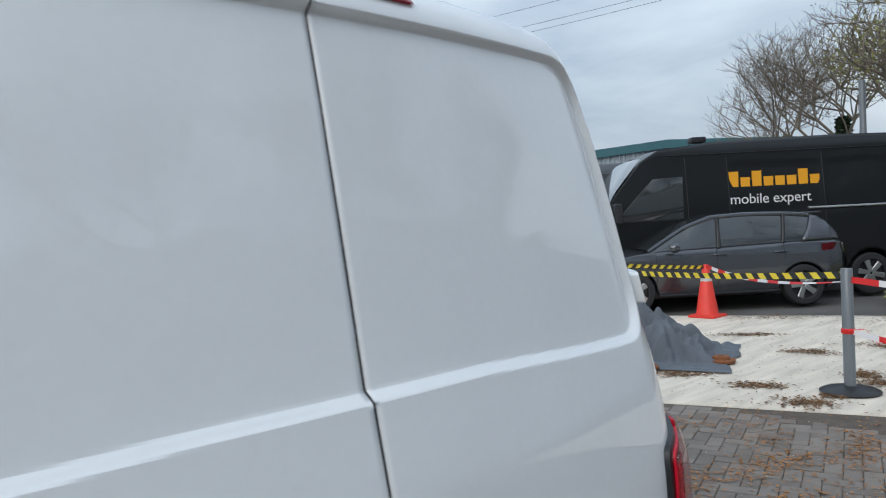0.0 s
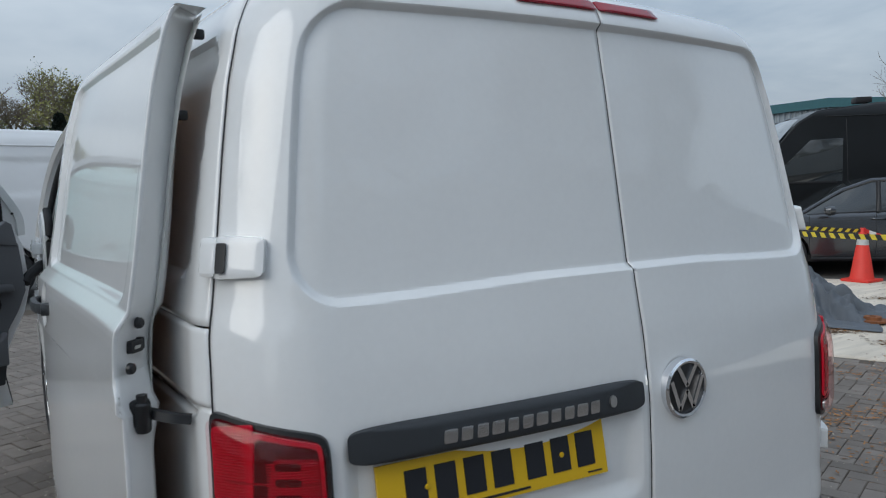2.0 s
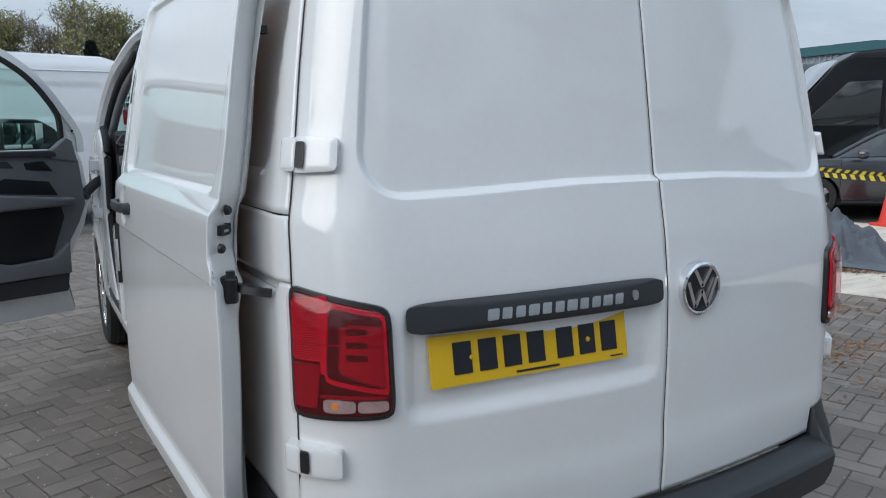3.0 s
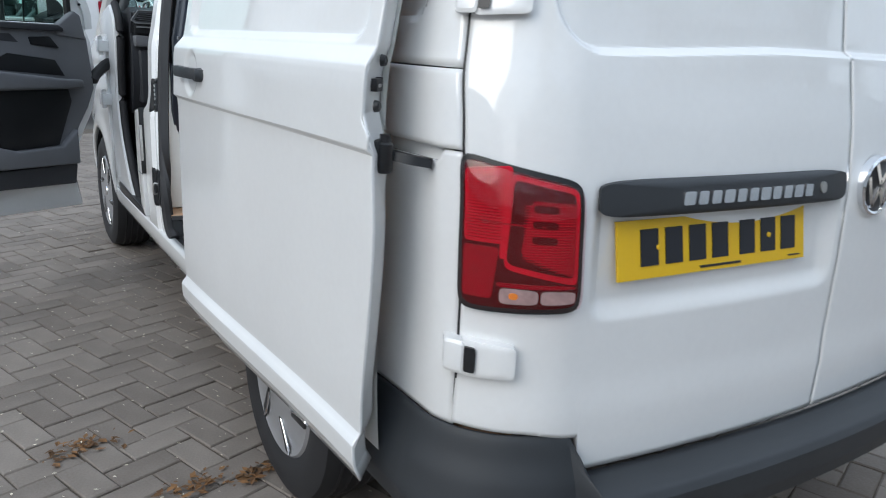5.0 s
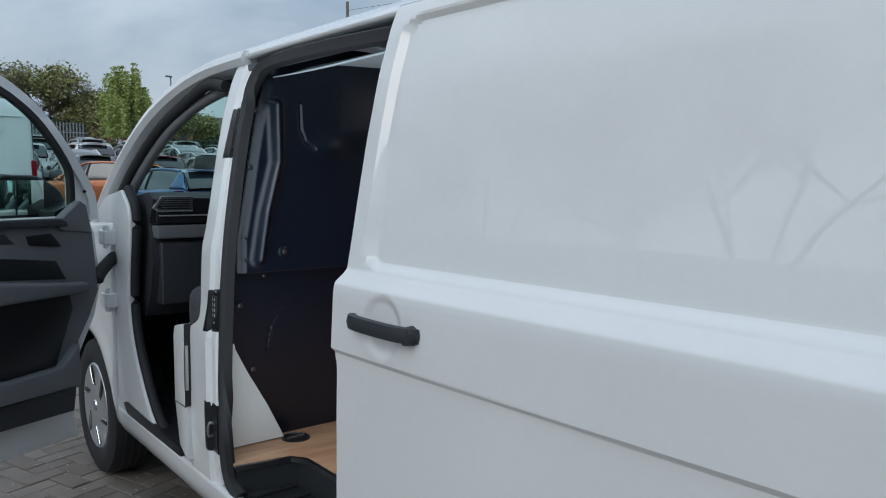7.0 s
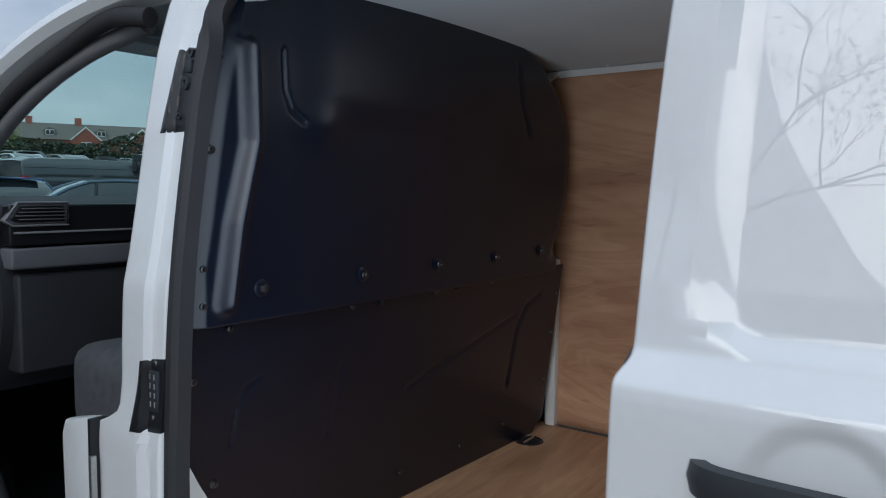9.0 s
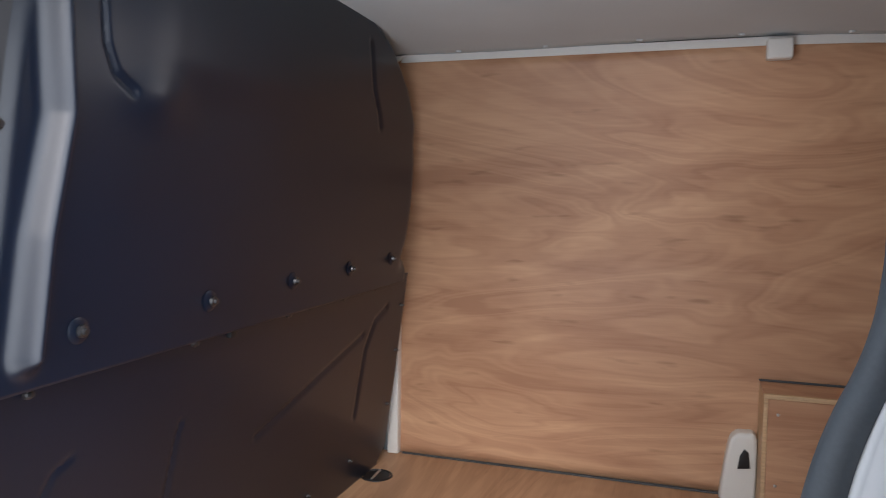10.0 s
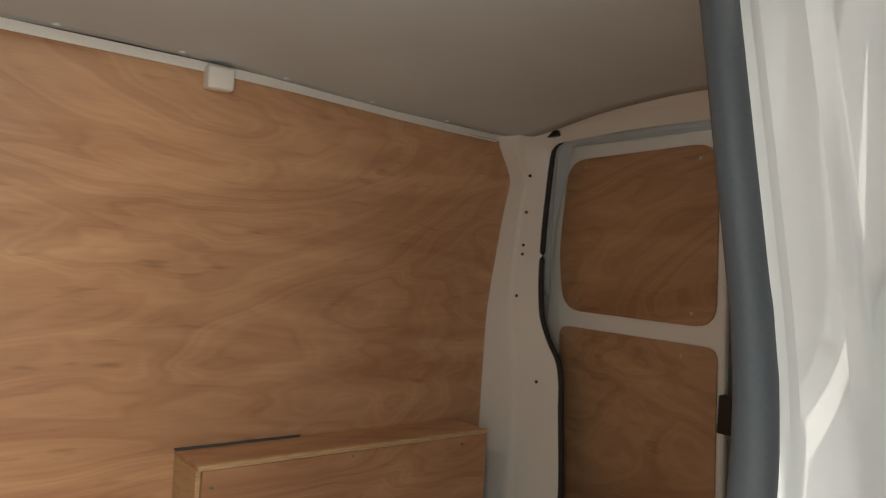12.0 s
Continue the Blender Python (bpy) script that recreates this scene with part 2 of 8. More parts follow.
M_LED = mat("lit_lamp_diffuser", (0.9, 0.9, 0.9), 0.5, emit=((1.0, 0.98, 0.95), 6.0))
M_CREAM = mat("off_white_plastic", (0.72, 0.72, 0.68), 0.45, vary=0.04, fine=200)
M_MIRROR = mat("mirror_glass", (0.85, 0.88, 0.88), 0.02, metal=1.0, vary=0.01)


# ---- building helpers ----
def lerp_table(table, v):
    if v <= table[0][0]:
        return table[0][1]
    for (a, fa), (b, fb) in zip(table, table[1:]):
        if v <= b:
            k = (v - a) / (b - a)
            return fa + (fb - fa) * k
    return table[-1][1]


def smooth_table(table, v, h=0.02):
    return (lerp_table(table, v - h) + 2 * lerp_table(table, v) + lerp_table(table, v + h)) / 4


def sstep(a, b, v):
    k = min(1.0, max(0.0, (v - a) / (b - a)))
    return k * k * (3 - 2 * k)


def thing(name, label, category, loc=(0, 0, 0), group="", kind=""):
    """An empty at the thing's base, which carries its parts."""
    e = new(name)
    e.empty_display_size = 0.2
    e.location = loc
    return tagged(e, label, category, group, kind)


def part(name, bm, material, parent=None, label="", smooth=True, recalc=False):
    """Links a bmesh, in world coordinates, as one mesh object under a thing or part."""
    if recalc:
        bmesh.ops.recalc_face_normals(bm, faces=bm.faces[:])
    me = bpy.data.meshes.new(name)
    bm.to_mesh(me)
    bm.free()
    for p in me.polygons:
        p.use_smooth = smooth
    if smooth:
        me.set_sharp_from_angle(angle=radians(17 if material.name.startswith("white_van") else 35))
    me.materials.append(material)
    ob = new(name, me)
    if parent is not None:
        ob.parent = parent
        if parent.parent is None:
            ob.matrix_parent_inverse = Matrix.Translation(-parent.location)
    if label:
        ob["label"] = label
    return ob


def thick(ob, t, offset=-1.0):
    m = ob.modifiers.new("thickness", "SOLIDIFY")
    m.thickness, m.offset = t, offset
    return ob


def bm_grid(f, nu, nv, keep=None):
    bm = bmesh.new()
    vs = [[bm.verts.new(f(i / nu, j / nv)) for j in range(nv + 1)] for i in range(nu + 1)]
    for i in range(nu):
        for j in range(nv):
            if keep is None or keep((i + 0.5) / nu, (j + 0.5) / nv):
                bm.faces.new((vs[i][j], vs[i + 1][j], vs[i + 1][j + 1], vs[i][j + 1]))
    loose = [v for v in bm.verts if not v.link_faces]
    for v in loose:
        bm.verts.remove(v)
    return bm


def bm_box(x0, x1, y0, y1, z0, z1, bevel=0.004, seg=2):
    bm = bmesh.new()
    bmesh.ops.create_cube(bm, size=1.0)
    for v in bm.verts:
        v.co = ((x0 + x1) / 2 + v.co.x * (x1 - x0), (y0 + y1) / 2 + v.co.y * (y1 - y0), (z0 + z1) / 2 + v.co.z * (z1 - z0))
    if bevel:
        bmesh.ops.bevel(bm, geom=bm.edges[:], offset=bevel, segments=seg, profile=0.6, affect="EDGES")
    return bm


def bm_prism(pts, axis, lo, hi, bevel=0.003, seg=2):
    """A polygon in the plane across axis, drawn out from lo to hi. Points are the other two axes in order."""
    bm = bmesh.new()

    def at(p, h):
        return {"x": (h, p[0], p[1]), "y": (p[0], h, p[1]), "z": (p[0], p[1], h)}[axis]

    a = [bm.verts.new(at(p, lo)) for p in pts]
    b = [bm.verts.new(at(p, hi)) for p in pts]
    bm.faces.new(a)
    bm.faces.new(b[::-1])
    n = len(pts)
    for i in range(n):
        bm.faces.new((a[i], b[i], b[(i + 1) % n], a[(i + 1) % n]))
    bmesh.ops.recalc_face_normals(bm, faces=bm.faces[:])
    if bevel:
        bmesh.ops.bevel(bm, geom=bm.edges[:], offset=bevel, segments=seg, profile=0.6, affect="EDGES")
    return bm


def bm_lathe(profile, n, origin, axis="z"):
    """Rings of (radius, height) round an axis, closed where the radius is 0."""
    bm = bmesh.new()
    o = Vector(origin)

    def at(r, h, a):
        c, s = r * math.cos(a), r * math.sin(a)
        return o + Vector({"z": (c, s, h), "x": (h, c, s), "y": (c, h, s)}[axis])

    rings = []
    for r, h in profile:
        if r < 1e-6:
            rings.append([bm.verts.new(at(0, h, 0))])
        else:
            rings.append([bm.verts.new(at(r, h, 2 * math.pi * k / n)) for k in range(n)])
    for a, b in zip(rings, rings[1:]):
        for k in range(n):
            k2 = (k + 1) % n
            if len(a) == 1 and len(b) == 1:
                continue
            if len(a) == 1:
                bm.faces.new((a[0], b[k], b[k2]))
            elif len(b) == 1:
                bm.faces.new((a[k], b[0], a[k2]))
            else:
                bm.faces.new((a[k], b[k], b[k2], a[k2]))
    bmesh.ops.recalc_face_normals(bm, faces=bm.faces[:])
    return bm


def smooth_path(pts, n=6):
    """A rounded line through the points."""
    pts = [Vector(p) for p in pts]
    ext = [2 * pts[0] - pts[1], *pts, 2 * pts[-1] - pts[-2]]
    out = []
    for a, b, c, d in zip(ext, ext[1:], ext[2:], ext[3:]):
        for k in range(n):
            t = k / n
            out.append(0.5 * ((2 * b) + (c - a) * t + (2 * a - 5 * b + 4 * c - d) * t * t + (3 * b - a - 3 * c + d) * t ** 3))
    out.append(pts[-1])
    return out


def bm_sweep(pts, section, up=(0, 0, 1), closed=False):
    """Carries a section of (side, height) points along a line; a number gives a round one."""
    if isinstance(section, (int, float)):
        section = [(section * math.cos(2 * math.pi * k / 10), section * math.sin(2 * math.pi * k / 10)) for k in range(10)]
    bm = bmesh.new()
    pts = [Vector(p) for p in pts]
    rings = []
    n = len(pts)
    for i, p in enumerate(pts):
        a = pts[(i - 1) % n] if closed else pts[max(i - 1, 0)]
        b = pts[(i + 1) % n] if closed else pts[min(i + 1, n - 1)]
        t = (b - a).normalized()
        side = t.cross(Vector(up))
        if side.length < 1e-4:
            side = t.cross(Vector((1, 0, 0)))
        side.normalize()
        top = side.cross(t).normalized()
        rings.append([bm.verts.new(p + side * s + top * h) for s, h in section])
    m = len(section)
    pairs = list(zip(rings, rings[1:])) + ([(rings[-1], rings[0])] if closed else [])
    for a, b in pairs:
        for k in range(m):
            bm.faces.new((a[k], b[k], b[(k + 1) % m], a[(k + 1) % m]))
    if not closed:
        bm.faces.new(rings[0][::-1])
        bm.faces.new(rings[-1])
    bmesh.ops.recalc_face_normals(bm, faces=bm.faces[:])
    return bm


def merge(*bms):
    out = bmesh.new()
    for b in bms:
        me = bpy.data.meshes.new("tmp")
        b.to_mesh(me)
        b.free()
        out.from_mesh(me)
        bpy.data.meshes.remove(me)
    return out


def moved(bm, m):
    bmesh.ops.transform(bm, matrix=m, verts=bm.verts[:])
    return bm


def rounded(pts, r, n=5):
    """Corners of a flat outline rounded off."""
    out = []
    for i, p in enumerate(pts):
        p = Vector(p)
        a, b = Vector(pts[i - 1]) - p, Vector(pts[(i + 1) % len(pts)]) - p
        d = min(r, 0.45 * a.length, 0.45 * b.length)
        a, b = p + a.normalized() * d, p + b.normalized() * d
        for k in range(n + 1):
            t = k / n
            q = a * (1 - t) ** 2 + p * 2 * t * (1 - t) + b * t * t
            out.append((q.x, q.y))
    return out


def rounded_rect_sdf(x, y, x0, x1, y0, y1, r):
    dx = abs(x - (x0 + x1) / 2) - (x1 - x0) / 2 + r
    dy = abs(y - (y0 + y1) / 2) - (y1 - y0) / 2 + r
    return math.hypot(max(dx, 0), max(dy, 0)) + min(max(dx, dy), 0) - r


# ---- the white panel van: outer shape ----
# half width by height
PROFILE = [(0.30, 0.905), (0.36, 0.928), (0.45, 0.942), (0.60, 0.95), (0.95, 0.95), (1.10, 0.948), (1.23, 0.942), (1.28, 0.930), (1.38, 0.912),
           (1.55, 0.884), (1.69, 0.857), (1.80, 0.825), (1.86, 0.797), (1.90, 0.762), (1.93, 0.71), (1.955, 0.62), (1.97, 0.50)]
# how far forward the tail stands by height
TAIL = [(0.45, -0.074), (0.70, -0.080), (0.87, -0.080), (1.02, -0.074), (1.16, -0.055), (1.28, -0.030), (1.50, 0.006), (1.70, 0.040), (1.86, 0.070),
        (1.90, 0.095), (1.93, 0.14), (1.955, 0.22), (1.97, 0.33)]
R_CORNER, W_TAIL, BOW = 0.19, 0.902, 0.085


def width_at(y, z):
    taper = 0.0526 * (1 - sstep(0.15, 1.5, y)) + 0.05 * sstep(3.7, 4.9, y) ** 1.5
    return smooth_table(PROFILE, z) * (1 - taper)


def tail_point(u, z, out=0.0):
    """A point of the van's tail: u runs from the nearside, round both corners; out is proud of the surface."""
    flat = W_TAIL - R_CORNER
    a, s = abs(u), (1 if u >= 0 else -1)
    if a <= flat:
        X, Y, nx, ny = a, 0.0, 0.0, -1.0
    else:
        th = min((a - flat) / R_CORNER, math.pi / 2)
        X, Y = flat + R_CORNER * math.sin(th), R_CORNER * (1 - math.cos(th))
        nx, ny = math.sin(th), -math.cos(th)
        Y += max(0.0, a - flat - R_CORNER * math.pi / 2)
    k = smooth_table(PROFILE, z) / 0.95
    y = Y + smooth_table(TAIL, z) + BOW * (X / 0.9) ** 2
    x = X * k
    if a > flat + R_CORNER * math.pi / 2:
        x = width_at(y, z)
    return Vector((s * (x + nx * out), y + ny * out, z))


def side_point(y, z, out=0.0, side=-1):
    return Vector((side * (width_at(y, z) + out), y, z))


def tail_relief(u, z):
    """Pressed panels of the rear doors: a recessed upper field and a plate niche."""
    d = rounded_rect_sdf(u, z, -0.785, 0.800, 1.294 - 0.018 * sstep(0.15, 0.70, abs(u)), 1.848, 0.11)
    out = -0.018 * sstep(0.0, 1.0, -d / 0.017)
    d = rounded_rect_sdf(u, z, -0.70, -0.006, 0.80, 1.10, 0.05)
    out += -0.018 * (1 - sstep(-0.045, 0.0, d)) * (1 - sstep(1.0, 1.07, z))
    out += 0.006 * (1 - sstep(0.60, 0.70, z))
    return out


def row_list(lo, hi, step, dense):
    """Even steps from lo to hi, closer within the dense stretches (from, to, step)."""
    out, v = [], lo
    while v < hi - 1e-6:
        out.append(v)
        s = step
        for a, b, d in dense:
            if a - 1e-6 <= v < b:
                s = d
            elif v < a < v + s:
                s = a - v
        v += s
    return out + [hi]


van = thing("panel_van", "white panel van with open side doors on block paving", "van", (0, 1.9, 0))
U_EDGE, SEAM = 0.919, 0.014


def rear_leaf(name, u0, u1):
    us = sorted([*np.linspace(u0, u1, 92), *(np.linspace(-0.79, -0.69, 34) if u0 + u1 < 0 else np.linspace(0.70, 0.805, 34)), 0.683 * (-1 if u0 + u1 < 0 else 1), 0.688 * (-1 if u0 + u1 < 0 else 1)])
    zs = row_list(0.50, 1.935, 0.0125, ((1.270, 1.385, 0.0035), (1.745, 1.855, 0.0035), (0.79, 0.86, 0.005)))

    def f(a, b):
        u, z = us[round(a * (len(us) - 1))], zs[round(b * (len(zs) - 1))]
        zl = 0.500 if abs(u) < 0.685 else 0.590 - 0.015 * sstep(0.80, 0.69, abs(u))
        if z < 0.79:
            z = zl + (0.79 - zl) * (z - 0.50) / 0.29
        return tail_point(u, z, tail_relief(u, z))
    ob = part(name, bm_grid(f, len(us) - 1, len(zs) - 1), M_PAINT, van)
    ob["label"] = "white pressed steel rear door leaf"
    return thick(ob, 0.028)


rear_leaf("rear_door", -U_EDGE, SEAM - 0.0032)
rear_leaf("rear_door", SEAM + 0.0032, U_EDGE)

# dark shell behind the gaps
part("tail_frame", bm_grid(lambda a, b: tail_point(-0.97 + 1.94 * a, 0.50 + 1.42 * b, -0.034), 60, 40, lambda a, b: abs(a - 0.5) > 0.478 or abs(b - 0.5) > 0.485 or abs(a - 0.5) < 0.012), M_SEAL, van)

# black strips put the shade of the shut gaps into colour
part("gap_shade_strip", bm_grid(lambda a, b: tail_point(SEAM - 0.0040 + 0.0080 * a, 0.50 + 1.43 * b, -0.0028 + tail_relief(SEAM, 0.50 + 1.43 * b)), 2, 200), M_BLACK, van, "black strip as shade in the gap between the rear doors")
for sd in (-1, 1):
    part("gap_shade_strip", bm_grid(lambda a, b: tail_point(sd * (U_EDGE - 0.0022 + 0.0044 * a), 0.62 + 1.28 * b, 0.0006), 2, 120), M_BLACK, van, "dark strip as shade of the shut line beside the rear door")

# roof with its swept rear edge
def roof_point(a, b):
    s = (a - 0.5) * 2
    w = 0.52
    x = s * w
    y0 = 0.312 + 0.028 * s * s
    y = y0 + (3.20 - y0) * b
    z = 1.970 + 0.022 * (1 - s * s) * sstep(0, 0.25, b) + 0.012 * math.sin(math.pi * b) - 0.007 * (1 - sstep(0.0, 0.02, b))
    return Vector((x, y, z - 0.11 * max(0.0, (y - 2.8) / 0.45) ** 2))


thick(part("roof", bm_grid(roof_point, 30, 30), M_PAINT, van, "white ribbed steel roof"), 0.008, -1.0)
def shoulder(side):
    def f(a, b):
        z = 1.882 + (1.972 - 1.882) * b
        y0 = smooth_table(TAIL, z) + 0.168
        y = y0 + (3.14 - y0) * a
        p = side_point(y, z, 0, side)
        p.z -= 0.11 * max(0.0, (y - 2.8) / 0.45) ** 2
        p.z += 0.012 * math.sin(math.pi * a) * b
        return p
    return bm_grid(f, 60, 12)


for sd in (-1, 1):
    thick(part("roof_rail", shoulder(sd), M_PAINT, van), 0.02, -1.0 if sd > 0 else 1.0)
# rear header closes the roof above the doors
part("roof_header", bm_grid(lambda a, b: tail_point(-0.988 + 1.976 * a, 1.9365 + 0.035 * b, 0.0), 60, 8), M_PAINT, van)

# nearside quarter panel, in two pressings with a slot for the slider
WHEEL_R, ARCH_R = 0.335, 0.385
Y_REAR, Y_FRONT = 0.905, 3.90


def quarter(z_lo, z_hi, nz, relief, low=None, y1=1.27, side=-1, notch=0.0):
    def f(a, b):
        lo = z_lo
        ua = a
        p0 = tail_point(U_EDGE + 0.004, z_lo)
        y = p0.y + 0.002 + (y1 - p0.y) * ua
        if low:
            lo = max(z_lo, low(y))
        z = lo + (z_hi - notch * sstep(0.155, 0.175, y) - lo) * b
        edge = tail_point(U_EDGE + 0.004, z)
        y = edge.y + (y1 - edge.y) * ua
        blend = sstep(0.0, 0.09, ua)
        q = side_point(y, z, relief(y, z), side)
        flat = W_TAIL - R_CORNER
        if ua < 0.12:
            u = U_EDGE + 0.004 + (y - edge.y)
            t = tail_point(u, z, relief(y, z))
            q.x = side * ((1 - blend) * t.x + blend * abs(q.x))
        return q
    return bm_grid(f, 90, nz)


def arch_low(y):
    for c in (Y_REAR, Y_FRONT):
        d = abs(y - c)
        if d < ARCH_R:
            return 0.335 + math.sqrt(ARCH_R ** 2 - d * d)
    return 0.58 if y < 0.55 else 0.36


def quarter_relief(y, z):
    d = rounded_rect_sdf(y, z, 0.27, 1.36, 1.31, 1.80, 0.08)
    return -0.014 * (1 - sstep(-0.025, 0.0, d))


thick(part("quarter_panel", quarter(1.2465, 1.886, 44, quarter_relief), M_PAINT, van, "white quarter panel reflecting the wooden door lining"), 0.02, 1.0)
thick(part("slider_panel", quarter(1.105, 1.2425, 14, lambda y, z: 0.0), M_PAINT, van), 0.02, 1.0)
thick(part("lower_quarter_panel", quarter(0.50, 1.1015, 50, lambda y, z: -0.004, arch_low, notch=0.0245), M_PAINT, van), 0.02, 1.0)
part("slider_rail", bm_grid(lambda a, b: side_point(0.19 + 1.07 * a, 1.065 + 0.045 * b, -0.020), 20, 2), M_PAINT, van, "white slider rail in its slot")
part("rail_end", bm_box(-0.855, -0.80, 0.155, 0.26, 1.05, 1.125, 0.004), M_PAINT_IN, van)
part("quarter_backing", bm_grid(lambda a, b: side_point(0.24 + 1.01 * a, 1.05 + 0.22 * b, -0.035), 20, 4), M_SEAL, van)

# offside body wall, whole
def off_low(y):
    return arch_low(y)


def off_wall(a, b):
    edge0 = tail_point(U_EDGE + 0.004, 0.6)
    z_hi = 1.886
    y = edge0.y + (3.3 - edge0.y) * a
    lo = off_low(y)
    z = lo + (z_hi - lo) * b
    edge = tail_point(U_EDGE + 0.004, z)
    y = edge.y + (3.3 - edge.y) * a
    d = rounded_rect_sdf(y, z, 0.27, 2.35, 1.31, 1.80, 0.08)
    q = side_point(y, z, -0.014 * (1 - sstep(-0.025, 0.0, d)), 1)
    if a < 0.06:
        t = tail_point(U_EDGE + 0.004 + (y - edge.y), z)
        k = sstep(0.0, 0.05, a)
        q.x = (1 - k) * t.x + k * q.x
    return q


WIN_Y0, WIN_Y1 = 2.62, 3.22
thick(part("offside_wall", bm_grid(off_wall, 110, 60, lambda a, b: not (WIN_Y0 < 0.11 + 3.19 * a < WIN_Y1 and 0.66 < b < 0.955)), M_PAINT, van, "white offside body panel with driver's window"), 0.004)
part("side_window", bm_grid(lambda a, b: side_point(WIN_Y0 - 0.02 + 0.66 * a, 1.33 + 0.49 * b, -0.012, 1), 4, 6), M_GLASS, van, "clear side window glass").visible_shadow = False

# sill, B-pillar, front wings and nose
def sill_strip(side):
    def f(a, b):
        y = 1.29 + (3.53 - 1.29) * a
        z = 0.315 + 0.115 * b
        p = side_point(y, z, 0.006 * math.sin(math.pi * b), side)
        return p
    return bm_grid(f, 50, 10)


thick(part("sill", sill_strip(-1), M_PAINT, van, "white painted sill"), 0.035, 1.0)
part("sill_top", bm_prism([(-0.93, 1.38), (-0.903, 1.38), (-0.903, 3.5), (-0.93, 3.5)], "z", 0.40, 0.42, 0.006), M_PAINT_IN, van)
part("floor_pan", bm_prism([(-0.84, 0.25), (0.84, 0.25), (0.84, 4.5), (-0.84, 4.5)], "z", 0.27, 0.33, 0.01), M_BLACK, van, "dark underbody pan")


PILLAR_Y = 2.383


def pillar_wide(z):
    return 0.128 + 0.152 * (1 - sstep(0.90, 0.99, z)) - 0.06 * (1 - sstep(0.40, 0.62, z))


def pillar_at(y, z, out=0.0):
    step = -0.014 * (1 - sstep(0.042, 0.054, y - PILLAR_Y)) - 0.014 * sstep(0.90, 1.06, z)
    return side_point(y, z, step - 0.004 + out)


def pillar_f(a, b):
    z = 0.40 + (1.845 - 0.40) * b
    return pillar_at(PILLAR_Y + pillar_wide(z) * a, z)


thick(part("b_pillar", bm_grid(pillar_f, 24, 90), M_PAINT, van, "white B-pillar with catch plates"), 0.030, 1.0)


def wing(side):
    def f(a, b):
        y = 3.50 + (4.62 - 3.50) * a
        lo = max(0.40, arch_low(y)) if y < 4.30 else 0.45
        hi = lerp_table([(3.50, 1.27), (3.9, 1.24), (4.3, 1.10), (4.62, 0.98)], y)
        z = lo + (hi - lo) * b
        bulge = 0.012 * math.exp(-((math.hypot(y - Y_FRONT, z - 0.335) - 0.42) / 0.05) ** 2)
        return side_point(y, z, bulge - 0.14 * sstep(4.25, 4.65, y) ** 2, side)
    return bm_grid(f, 60, 24)


for sd in (-1, 1):
    thick(part("front_wing", wing(sd), M_PAINT, van), 0.02, 1.0 if sd < 0 else -1.0)
    for yc in (Y_FRONT, Y_REAR):
        part("arch_liner", bm_grid(lambda a, b, yc=yc: Vector((sd * (0.715 + 0.215 * b), yc + 0.383 * math.cos(math.pi * a), 0.34 + 0.383 * math.sin(math.pi * a))), 28, 3), M_BLACK, van, "black wheel arch liner")
thick(part("bonnet", bm_grid(lambda a, b: Vector(((a - 0.5) * 2 * (0.90 - 0.12 * b * b), 3.86 + 0.80 * b, 1.245 + 0.035 * (1 - (2 * a - 1) ** 2) - 0.27 * b ** 1.6)), 20, 16), M_PAINT, van), 0.02, 1.0)
thick(part("front_end", bm_grid(lambda a, b: Vector(((a - 0.5) * 2 * 0.80, 4.66 + 0.16 * math.sin(math.pi * min(1, b * 1.1)) - 0.12 * (2 * a - 1) ** 2, 0.30 + 0.70 * b)), 20, 12), M_PAINT, van), 0.02)

def oval(w, h, n=14):
    return [(w * math.cos(2 * math.pi * k / n), h * math.sin(2 * math.pi * k / n)) for k in range(n)]


